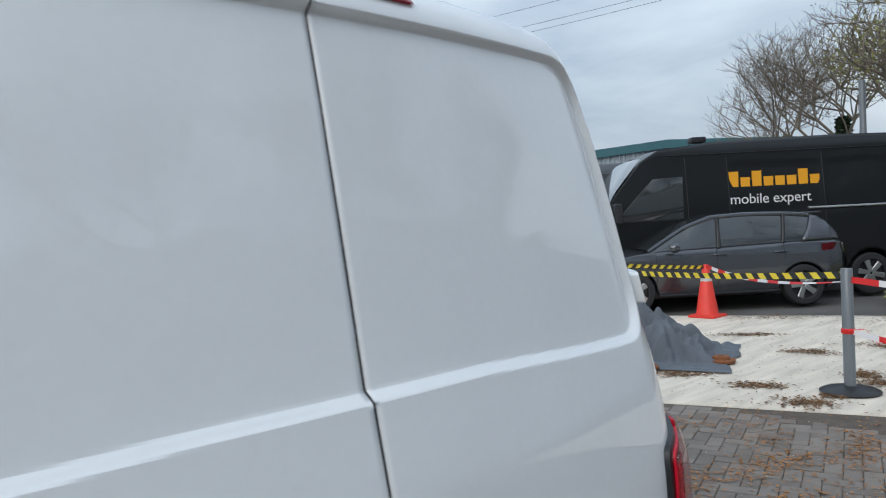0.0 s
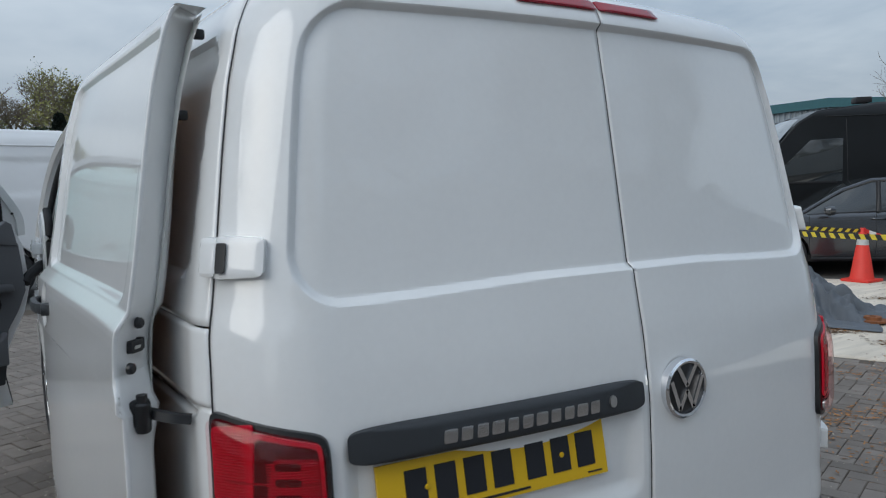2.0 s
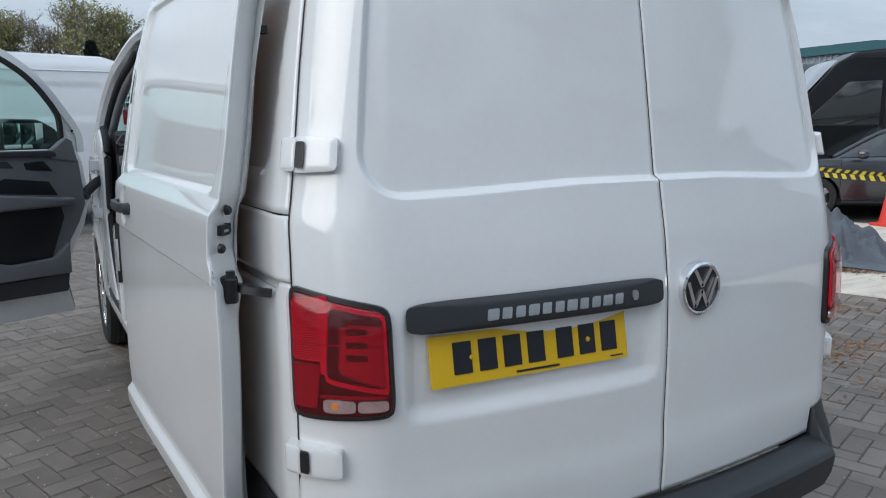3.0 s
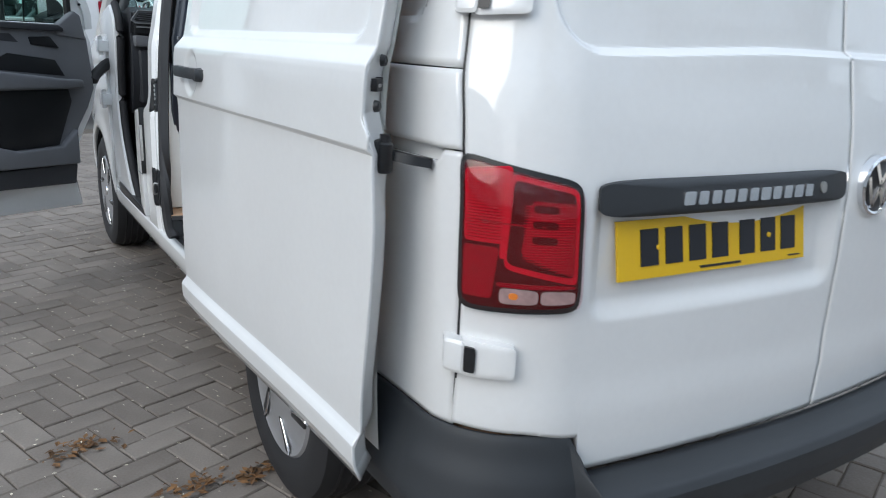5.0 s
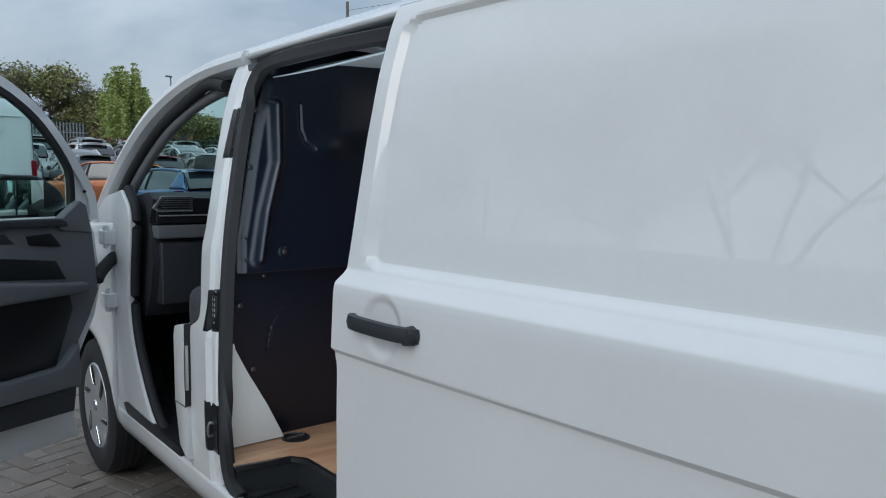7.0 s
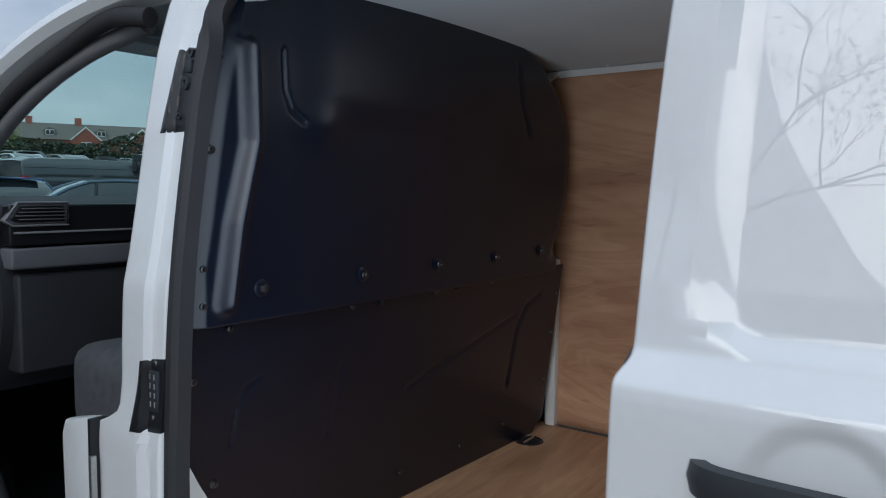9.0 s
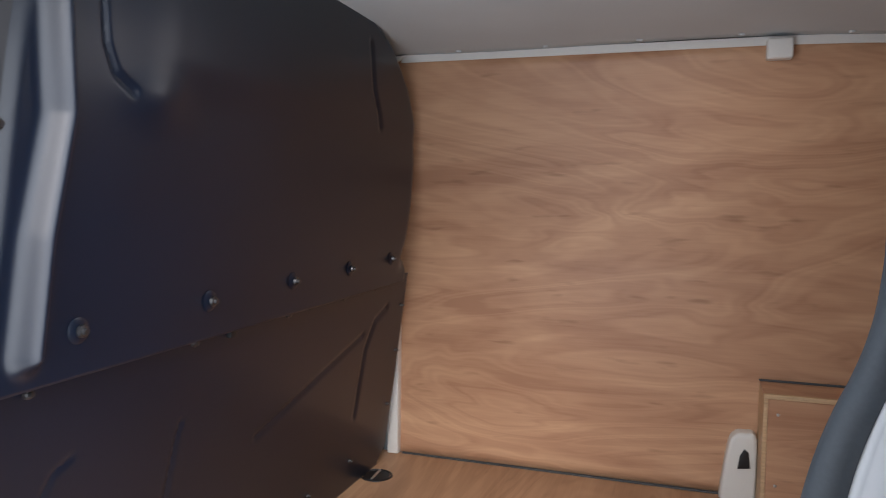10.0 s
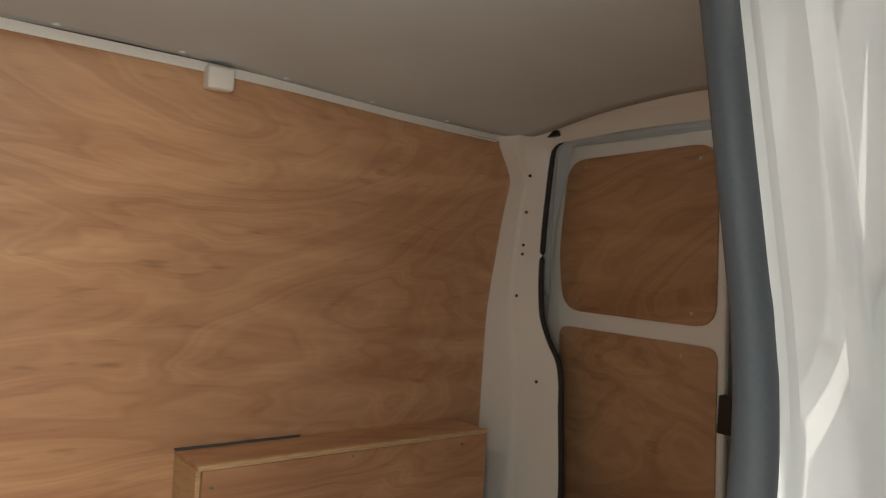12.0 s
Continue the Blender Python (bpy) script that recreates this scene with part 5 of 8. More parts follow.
part("d_pillar", bm_grid(d_pillar, 40, 90), M_PAINT_IN, van, "white painted D-pillar")
part("rear_header", bm_grid(lambda a, b: Vector((-0.60 + 1.28 * a, 0.348 - 0.088 * b, 1.926 - 0.036 * (2 * a - 1) ** 2 - 0.105 * b ** 1.3 + 0.004 * sstep(0.62, 0.70, b))), 30, 20), M_PAINT_IN, van, "white painted rear header")
part("header_vent", bm_prism([(0.537, 1.838), (0.600, 1.833), (0.594, 1.815), (0.534, 1.820)], "y", 0.278, 0.297, 0.003), M_BLACK, van)


def lean_back(bm):
    """Lean the upper part of a rear door's inside with its outer skin."""
    for v in bm.verts:
        v.co.y += 0.075 * (v.co.z - 1.20)
        v.co.z -= 0.045
    return bm


for sd in (1, -1):
    leaf = part("rear_door_inner", lean_back(bm_prism([(sd * 0.012, 0.56), (sd * 0.685, 0.56), (sd * 0.685, 1.20), (sd * 0.64, 1.60), (sd * 0.57, 1.85), (sd * 0.012, 1.86)], "y", 0.105, 0.135, 0.012, 3)), M_PAINT_IN, van, "white inner frame of the rear door")
    up = rounded([(sd * 0.035, 1.310), (sd * 0.595, 1.310), (sd * 0.615, 1.50), (sd * 0.575, 1.800), (sd * 0.035, 1.822)], 0.075)
    part("upper_lining", lean_back(bm_prism(up, "y", 0.133, 0.142, 0.001)), M_PLY_FLOOR, leaf, "plywood upper door lining")
    lo = rounded([(sd * 0.030, 0.62), (sd * 0.610, 0.62), (sd * 0.610, 1.256), (sd * 0.030, 1.256)], 0.04)
    part("lower_lining", lean_back(bm_prism(lo, "y", 0.133, 0.142, 0.001)), M_PLY_FLOOR, leaf, "plywood lower door lining")
    for x, z in ((0.60, 1.22), (0.14, 1.22), (0.60, 0.70), (0.14, 0.7), (0.11, 1.345), (0.52, 1.35), (0.09, 1.78), (0.50, 1.775)):
        part("lining_screw", bm_lathe([(0, 0.003), (0.005, 0.002), (0.006, -0.002)], 10, (sd * x, 0.142 + 0.075 * (z - 1.20), z - 0.045), "y"), M_STEEL, leaf)
    seal_at = smooth_path([(sd * (x + 0.001), 0.248, z) for z, x in PILLAR_EDGE if z < 1.82])
    part("door_seal", bm_sweep(seal_at, 0.009), M_RUBBER, van, "black rubber rear door seal")
part("door_lock", bm_box(-0.055, 0.010, 0.128, 0.16, 0.985, 1.09, 0.006), M_BLACK, van, "black rear door lock")
part("door_closer", bm_prism([(0.08, 1.79), (0.17, 1.797), (0.15, 1.777), (0.10, 1.775)], "y", 0.14, 0.17, 0.003), M_BLACK, van)
for z, k in ((1.70, 0.55), (1.58, 0.57), (1.47, 0.60), (1.44, 0.60), (1.30, 0.56), (1.03, 0.72)):
    p = d_pillar(k, (z - 0.56) / 1.338)
    part("pillar_hole", bm_lathe([(0, 0.002), (0.005, 0.0015), (0.006, -0.003)], 10, (p.x, p.y + 0.001, z), "y"), M_BLACK, van)
# nearside inner skin of the load bay, behind the sliding door
thick(part("nearside_lining", bm_grid(lambda a, b: Vector((-0.790 + 0.12 * sstep(1.15, 1.80, 0.57 + 1.27 * b), 0.30 + 1.0 * a, 0.57 + 1.27 * b)), 8, 12), M_PLY, van, "plywood nearside lining"), 0.009, 1.0)

# ---- cab ----
part("dashboard", bm_sweep([(-0.86, 0, 0), (0.86, 0, 0)], [(-3.22, 1.325), (-3.20, 1.372), (-3.26, 1.400), (-3.75, 1.34), (-3.85, 1.20), (-3.60, 0.85), (-3.32, 0.86), (-3.25, 0.98), (-3.22, 1.10), (-3.235, 1.22), (-3.26, 1.27)]), M_DASH, van, "dark grey moulded dashboard")
part("dash_face", bm_box(-0.85, 0.85, 3.190, 3.25, 1.268, 1.378, 0.010, 3), M_BLACK, van, "black dashboard fascia")
vent = part("air_vent", bm_prism([(-0.865, 1.335), (-0.83, 1.383), (-0.70, 1.383), (-0.70, 1.322), (-0.845, 1.322)], "y", 3.185, 3.215, 0.006), M_TRIM, van, "dashboard air vent with slats")
part("vent_inner", bm_prism([(-0.85, 1.338), (-0.825, 1.374), (-0.71, 1.374), (-0.71, 1.331), (-0.838, 1.331)], "y", 3.181, 3.19, 0.002), M_BLACK, vent)
for k in range(4):
    part("slat", bm_box(-0.838 + 0.008 * abs(k - 1), -0.713, 3.176, 3.186, 1.337 + 0.0095 * k, 1.340 + 0.0095 * k, 0.001), M_TRIM, vent)
part("vent_rim", bm_sweep(smooth_path([(x, 3.183, z) for x, z in ((-0.865, 1.335), (-0.83, 1.383), (-0.70, 1.383), (-0.70, 1.322), (-0.845, 1.322), (-0.865, 1.335))], 1), 0.003), M_PILLAR_TRIM, vent)
part("fascia_strip", bm_box(-0.84, 0.84, 3.184, 3.192, 1.300, 1.306, 0.002), M_PILLAR_TRIM, van)
part("glove_box", bm_box(-0.83, -0.28, 3.20, 3.30, 0.92, 1.19, 0.015, 3), M_DASH, van, "dark glove box lid")
part("dash_lip", bm_box(-0.85, 0.85, 3.185, 3.30, 1.205, 1.262, 0.012, 3), M_TRIM, van, "mid grey moulded dashboard lip")
part("storage_slot", bm_sweep(smooth_path([(-0.56, 3.20, 1.335), (-0.52, 3.195, 1.35), (-0.30, 3.195, 1.352), (-0.27, 3.20, 1.335), (-0.50, 3.195, 1.328), (-0.56, 3.20, 1.335)]), 0.005), M_TRIM, van)
part("cab_floor", bm_prism([(-0.80, 2.50), (0.84, 2.50), (0.84, 3.75), (-0.80, 3.75)], "z", 0.42, 0.45, 0.006), M_RUBBER, van, "black rubber cab floor")
part("cab_firewall", bm_grid(lambda a, b: Vector((-0.88 + 1.76 * a, 3.70, 0.42 + 0.85 * b)), 4, 4), M_BLACK, van)
part("tread_plate", bm_prism([(2.72, 0.43), (3.36, 0.43), (3.42, 0.47), (3.36, 0.485), (2.74, 0.462)], "x", -0.940, -0.80, 0.006), M_BLACK, van, "black plastic door tread")
# passenger bench
seat = part("cab_seat", bm_box(-0.80, -0.05, 2.60, 3.02, 0.80, 1.03, 0.07, 4), M_FABRIC, van, "grey fabric cab bench seat")
part("seat_back", bm_box(-0.76, -0.06, 2.575, 2.68, 0.98, 1.34, 0.05, 3), M_FABRIC, seat)
part("seat_base", bm_box(-0.76, -0.08, 2.58, 2.98, 0.45, 0.80, 0.02), M_BLACK, seat)
part("cab_roof_lining", bm_grid(lambda a, b: Vector((-0.70 + 1.40 * a, 2.48 + 0.75 * b, 1.895 - 0.05 * b * b + 0.02 * (1 - (2 * a - 1) ** 2))), 10, 8), M_LINER, van, "grey cab headlining")
visor = part("sun_visor", bm_box(-0.62, -0.12, 3.02, 3.19, 1.815, 1.835, 0.008, 3), M_LINER, van, "grey sun visor")
part("visor_label", bm_box(-0.50, -0.38, 3.05, 3.12, 1.8125, 1.815, 0), M_CREAM, visor)

# ---- front door, swung open ----
HX, HY = -0.95, 3.50
DX, DY = -0.8713, -0.4907


def fd(s, z, depth=0.0):
    """On the open front door: s from the hinges, z up, depth towards its inner side."""
    lean = 0.015 * sstep(1.25, 1.85, z)
    return Vector((HX + DX * s + 0.4907 * (depth + lean), HY + DY * s - 0.8713 * (depth + lean), z))


def fd_prism(pts, d0, d1, bevel=0.004, seg=2):
    bm = bm_prism(pts, "y", d0, d1, bevel, seg)
    for v in bm.verts:
        v.co = fd(v.co.x, v.co.z, v.co.y)
    bmesh.ops.recalc_face_normals(bm, faces=bm.faces[:])
    return bm


outline = [(0.20, 0.365), (1.06, 0.385), (1.09, 0.62), (1.09, 1.30), (0.12, 1.30), (0.085, 1.22), (0.06, 1.00), (0.10, 0.86), (0.17, 0.74), (0.22, 0.64), (0.235, 0.54)]
fdoor = part("front_door", fd_prism(outline, -0.045, 0.0, 0.008, 3), M_PAINT, van, "white front door swung open with grey trim")
frame_line = [fd(0.09, 1.28, -0.02), fd(0.10, 1.38, -0.02), fd(0.175, 1.50, -0.02), fd(0.30, 1.655, -0.02), fd(0.42, 1.755, -0.02), fd(0.56, 1.825, -0.02), fd(0.75, 1.855, -0.02), fd(0.98, 1.855, -0.02), fd(1.05, 1.80, -0.02), fd(1.075, 1.55, -0.02), fd(1.085, 1.28, -0.02)]
part("window_frame", bm_sweep(smooth_path(frame_line), [(-0.022, -0.024), (0.022, -0.024), (0.022, 0.020), (-0.022, 0.024)], up=(0.49, -0.87, 0)), M_PAINT, fdoor)
inner_line = [fd(0.205, 1.30, 0.0), fd(0.21, 1.45, 0.0), fd(0.235, 1.52, 0.0), fd(0.33, 1.64, 0.0), fd(0.43, 1.725, 0.0), fd(0.57, 1.795, 0.0), fd(0.76, 1.82, 0.0), fd(1.00, 1.82, 0.0), fd(1.04, 1.55, 0.0), fd(1.05, 1.30, 0.0)]
part("glass_channel", bm_sweep(smooth_path(inner_line), [(-0.010, -0.014), (0.012, -0.014), (0.012, 0.012), (-0.010, 0.012)], up=(0.49, -0.87, 0)), M_RUBBER, fdoor, "black rubber glass channel")
part("quarter_fill", fd_prism([(0.10, 1.28), (0.205, 1.28), (0.21, 1.46), (0.30, 1.63), (0.26, 1.60), (0.16, 1.47), (0.11, 1.36)], -0.03, -0.008, 0.003), M_PAINT, fdoor)
part("door_glass", fd_prism([(0.20, 1.27), (1.05, 1.27), (1.04, 1.80), (0.76, 1.82), (0.57, 1.795), (0.43, 1.725), (0.33, 1.64), (0.235, 1.52), (0.21, 1.45)], -0.024, -0.019, 0.0), M_GLASS, fdoor, "green tinted door window").visible_shadow = False
part("door_card", fd_prism([(0.265, 0.50), (1.05, 0.53), (1.07, 1.285), (0.30, 1.285), (0.13, 1.24), (0.115, 1.10), (0.105, 0.98), (0.15, 0.88), (0.215, 0.78), (0.235, 0.62)], -0.002, 0.035, 0.012, 3), M_TRIM, fdoor, "two-tone grey plastic door card")
part("card_top_rail", fd_prism([(0.27, 1.262), (1.06, 1.272), (1.06, 1.30), (0.30, 1.295), (0.27, 1.28)], 0.02, 0.055, 0.008, 3), M_DASH, fdoor)
part("mirror_triangle", fd_prism([(0.14, 1.225), (0.30, 1.245), (0.30, 1.29), (0.20, 1.365), (0.165, 1.345)], 0.0, 0.045, 0.010, 3), M_TRIM, fdoor)
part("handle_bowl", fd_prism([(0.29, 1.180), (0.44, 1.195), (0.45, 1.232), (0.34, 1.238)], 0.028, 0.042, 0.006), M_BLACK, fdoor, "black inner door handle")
part("grip_bowl", fd_prism([(0.50, 1.205), (0.68, 1.215), (0.66, 1.245), (0.54, 1.245)], 0.03, 0.038, 0.004), M_DASH, fdoor)
# flat black sheet on the card, painted as the shade inside the upper pocket
part("upper_pocket_shade", fd_prism([(0.272, 1.045), (0.70, 1.085), (0.645, 1.115), (0.56, 1.155), (0.32, 1.125)], 0.032, 0.038, 0.004), M_BLACK, fdoor)
part("armrest", fd_prism([(0.19, 0.985), (1.06, 0.985), (1.06, 1.07), (0.62, 1.072), (0.28, 1.032), (0.20, 1.03)], 0.02, 0.085, 0.018, 4), M_TRIM, fdoor, "grey padded armrest")
# another black sheet gives the lower pocket its inner shade
part("lower_pocket_shade", fd_prism([(0.335, 0.70), (0.57, 0.692), (0.75, 0.745), (1.05, 0.75), (1.05, 0.98), (0.26, 0.98), (0.245, 0.92)], 0.030, 0.0385, 0.006), M_BLACK, fdoor)
part("pocket_lip", fd_prism([(0.245, 0.60), (1.05, 0.62), (1.05, 0.752), (0.75, 0.745), (0.57, 0.692), (0.335, 0.698), (0.27, 0.76), (0.245, 0.78)], 0.02, 0.075, 0.014, 3), M_TRIM, fdoor, "moulded lower door pocket")
part("lower_card", fd_prism([(0.262, 0.495), (1.05, 0.525), (1.05, 0.605), (0.246, 0.60)], 0.01, 0.050, 0.010, 3), M_DASH, fdoor)
part("edge_seal", bm_sweep(smooth_path([fd(0.085, 0.93, -0.03), fd(0.15, 0.79, -0.03), fd(0.21, 0.68, -0.03), fd(0.228, 0.55, -0.03), fd(0.200, 0.375, -0.03)]), 0.014), M_RUBBER, fdoor)
for s, z in ((0.135, 1.40), (0.155, 1.325), (0.155, 1.275)):
    part("grommet", bm_lathe([(0, -0.006), (0.006, -0.005), (0.008, 0.002)], 12, fd(s, z, 0.0), "y"), M_BLACK, fdoor)
# mirror on the outer side, seen through the glass
mb = fd_prism(rounded([(0.10, 1.325), (0.20, 1.285), (0.46, 1.285), (0.475, 1.33), (0.47, 1.43), (0.42, 1.468), (0.25, 1.465), (0.15, 1.41)], 0.035), -0.24, -0.12, 0.022, 4)
part("door_mirror", mb, M_BLACK, fdoor, "black door mirror housing")
for s0, s1 in ((0.365, 0.458), (0.235, 0.358)):
    part("mirror_glass", fd_prism([(s0, 1.305), (s1, 1.305), (s1, 1.445), (s0, 1.445)], -0.1215, -0.117, 0.001), M_MIRROR, fdoor, "mirror glass")
part("mirror_arm", fd_prism([(0.12, 1.27), (0.26, 1.27), (0.26, 1.32), (0.14, 1.36)], -0.16, -0.03, 0.01), M_BLACK, fdoor)
# hinges, check strap and loom
for z in (1.20, 0.92):
    h = part("door_hinge", bm_box(-0.985, -0.915, 3.47, 3.56, z - 0.035, z + 0.03, 0.010, 3), M_PAINT, van, "white painted door hinge")
    part("hinge_pin", bm_lathe([(0, -0.05), (0.012, -0.05), (0.012, 0.05), (0, 0.05)], 14, (-0.972, 3.49, z), "z"), M_PAINT, h)
part("loom_boot", bm_sweep(smooth_path([(-0.90, 3.52, 1.12), (-0.95, 3.49, 1.10), (-1.01, 3.45, 1.05), (-1.03, 3.43, 1.02)]), 0.028), M_RUBBER, van, "black corrugated wiring boot")

# ---- vehicles ----
def paint(name, c, metal=0.3, rough=0.3):
    return mat(name, c, rough, metal=metal, vary=0.05, scale=2, fine=300, coat=0.8)


M_TYRE = M_RUBBER
M_CARGLASS = mat("dark_car_glass", (0.02, 0.024, 0.026), 0.06, vary=0.1, scale=3, coat=1.0, spec=0.7)
M_ALLOY = mat("grey_alloy", (0.42, 0.43, 0.44), 0.3, metal=0.8, vary=0.1)
M_DARKTRIM = mat("black_exterior_trim", (0.015, 0.015, 0.017), 0.45, vary=0.2)
M_HEAD = mat("headlamp_lens", (0.5, 0.52, 0.55), 0.08, metal=0.5, vary=0.3, scale=20, coat=1.0)


def car_wheel(parent, x, y, r, sd, spokes=5):
    o = (x, y, r)
    w = part("wheel", bm_lathe([(r * 0.66, 0.07 * sd), (r * 0.72, 0.10 * sd), (r * 0.93, 0.10 * sd), (r, 0.075 * sd), (r, -0.09 * sd), (r * 0.7, -0.10 * sd)], 28, o, "y"), M_TYRE, parent)
    part("rim", bm_lathe([(r * 0.68, 0.06 * sd), (r * 0.70, 0.092 * sd), (r * 0.66, 0.088 * sd), (r * 0.62, 0.03 * sd), (0, 0.02 * sd)], 28, o, "y"), M_DARKTRIM, w)
    for k in range(spokes):
        bm = bm_box(-0.035, 0.035, -0.012, 0.012, 0.02, r * 0.68, 0.006, 1)
        for v in bm.verts:
            if v.co.z > r * 0.4:
                v.co.x *= 1.35
        moved(bm, Matrix.Translation((x, y + 0.072 * sd, r)) @ Matrix.Rotation(2 * math.pi * k / spokes + 0.3, 4, "Y"))
        part("spoke", bm, M_ALLOY, w)


def hatchback(name, colour, label, detail=True, estate=0.0, group=""):
    """A five-door car along x, nose towards +x, standing at the origin."""
    e = thing(name, label, "car", group=group)
    L0, L1, W, R = -2.02, 2.18, 0.895, 0.315
    WX = (1.32, -1.31)
    belt_t = [(-2.02, 0.93), (-1.9, 1.00), (-1.2, 0.985), (0.0, 0.95), (0.95, 0.925), (1.3, 0.90), (1.9, 0.78), (2.18, 0.62)]
    low_t = [(-2.02, 0.36), (-1.7, 0.24), (1.8, 0.22), (2.18, 0.30)]
    nx, nz = (64, 12) if detail else (36, 7)

    def low(x):
        for c in WX:
            if abs(x - c) < 0.36:
                return R + math.sqrt(max(0, 0.36 ** 2 - (x - c) ** 2)) * 0.98
        return lerp_table(low_t, x)

    def half(x, z):
        nose = W * (1 - 0.30 * sstep(1.55, 2.2, x) ** 2 - 0.20 * sstep(-1.5, -2.05, x) ** 2) if x > 0 else W * (1 - 0.16 * (1 - sstep(-2.05, -1.55, x)) ** 2)
        sec = 1 - 0.06 * ((z - 0.60) / 0.4) ** 2 + 0.008 * math.exp(-((z - 0.80) / 0.03) ** 2)
        return nose * sec

    for sd in (-1, 1):
        def f(a, b):
            x = L0 + (L1 - L0) * a
            lo, hi = low(x), lerp_table(belt_t, x)
            z = lo + (hi - lo) * b
            return Vector((x, sd * half(x, z), z))
        thick(part("body_side", bm_grid(f, nx, nz), colour, e), 0.03, 1.0 if sd > 0 else -1.0)
    top = lambda x: lerp_table(belt_t, x)
    part("bonnet", bm_grid(lambda a, b: Vector((0.80 + 1.38 * a, (2 * b - 1) * half(0.80 + 1.38 * a, top(0.80 + 1.38 * a)), top(0.80 + 1.38 * a) + 0.05 * (1 - (2 * b - 1) ** 2) * (1 - 0.6 * a))), 14, 12), colour, e)
    part("front_bumper", bm_grid(lambda a, b: Vector((2.18 + 0.08 * math.sin(math.pi * b) - 0.20 * (2 * a - 1) ** 2 * 0.4, (2 * a - 1) * half(2.16, 0.5), 0.25 + 0.38 * b)), 14, 8), colour, e)
    part("tail", bm_grid(lambda a, b: Vector((-2.02 - 0.09 * math.sin(math.pi * min(1, b * 1.2)) + 0.05 * (2 * a - 1) ** 2, (2 * a - 1) * half(-2.0, 0.6), 0.32 + 0.63 * b)), 14, 10), colour, e)
    part("underbody", bm_box(-1.95, 2.0, -0.80, 0.80, 0.20, 0.30, 0.02), M_DARKTRIM, e)
    # greenhouse
    roof_t = [(-2.0 - 0.05 * estate, 1.00), (-1.86 - 0.1 * estate, 1.22), (-1.62 - 0.2 * estate, 1.40), (-1.2, 1.455), (-0.5, 1.48), (0.05, 1.455), (0.45, 1.32), (0.85, 1.10), (1.12, 0.945)]

    def gh(x, t):
        """t from belt to roof edge."""
        zb, zr = top(x), max(top(x), lerp_table(roof_t, x))
        w = half(x, zb) - 0.02
        return Vector((x, w - (w - 0.60 * W / 0.8) * t ** 1.2 * min(1.0, (zr - zb) / 0.35), zb + (zr - 0.03 - zb) * t))
    for sd in (-1, 1):
        part("side_glass", bm_grid(lambda a, b: Vector((1, sd, 1)) * gh(-1.95 + 3.02 * a, b), 44 if detail else 22, 6), M_CARGLASS, e)
        lines = [((0.0, 0.0), (-0.06, 1.0)), ((-0.02, 0.0), (-0.05, 1.0)), ((-1.02, 0.0), (-1.10, 1.0))] if detail else [((0.0, 0.0), (-0.06, 1.0))]
        for (xa, ta), (xb, tb) in lines:
            pts = [Vector((1, sd, 1)) * (gh(xa + (xb - xa) * k / 5, ta + (tb - ta) * k / 5) + Vector((0, 0.002, 0))) for k in range(6)]
            part("window_pillar", bm_sweep(pts, 0.03), M_DARKTRIM, e)
        thick(part("rear_quarter", bm_grid(lambda a, b: Vector((1, sd, 1)) * (gh(lerp_table([(0, -1.30), (0.5, -1.44), (1, -1.52)], b) - (lerp_table([(0, 0.66), (0.5, 0.46), (1, 0.24)], b)) * a, b) + Vector((0, 0.008, 0))), 8, 8), colour, e), 0.02, 1.0 if sd > 0 else -1.0)
        ap = [Vector((1, sd, 1)) * (gh(lerp_table([(0, 1.08), (1, 0.05)], k / 8), 1.0)) for k in range(9)] + [Vector((1, sd, 1)) * gh(-0.2 - 1.3 * k / 6, 1.0) for k in range(7)]
        part("roof_rail", bm_sweep(ap, 0.035), colour, e)
        if detail:
            part("window_trim", bm_sweep([Vector((1, sd, 1)) * (gh(1.0 - 2.3 * k / 14, 0.02) + Vector((0, 0.008, 0))) for k in range(15)], 0.012), M_DARKTRIM, e)
            for xh in (-0.06, -1.02):
                part("door_handle", bm_sweep(smooth_path([(xh - 0.06, sd * (half(xh, 0.84) + 0.004), 0.845), (xh, sd * (half(xh, 0.84) + 0.03), 0.85), (xh + 0.12, sd * (half(xh, 0.84) + 0.028), 0.85), (xh + 0.16, sd * (half(xh, 0.84) + 0.004), 0.85)]), 0.013), colour, e)
            for xs in (0.98, 0.03, -1.02):
                part("door_gap", bm_sweep([Vector((xs + 0.0 if z < 0.9 else xs, sd * (half(xs, z) + 0.0005), z)) for z in np.linspace(0.30 if xs > -1 else 0.72, top(xs) - 0.01, 8)], 0.004), M_DARKTRIM, e)
            part("sill_trim", bm_sweep([(-0.93, sd * (half(-0.9, 0.24) + 0.0), 0.245), (0.94, sd * half(0.9, 0.24), 0.245)], 0.022), M_DARKTRIM, e)
        part("mirror", moved(bm_lathe([(0, -0.06), (0.07, -0.05), (0.085, 0.02), (0.05, 0.08), (0, 0.09)], 12, (0, 0, 0), "x"), Matrix.Translation((0.72, sd * 1.0, 0.99))), colour, e)
        part("tail_lamp", bm_grid(lambda a, b: Vector((-1.60 - 0.46 * a + 0.05 * a * a, sd * (half(-1.6 - 0.4 * a, 0.86) + 0.006 - 0.10 * a ** 3), 0.80 + 0.14 * b + 0.02 * a)), 8, 4), M_RED_D, e, "dark red tail lamp")
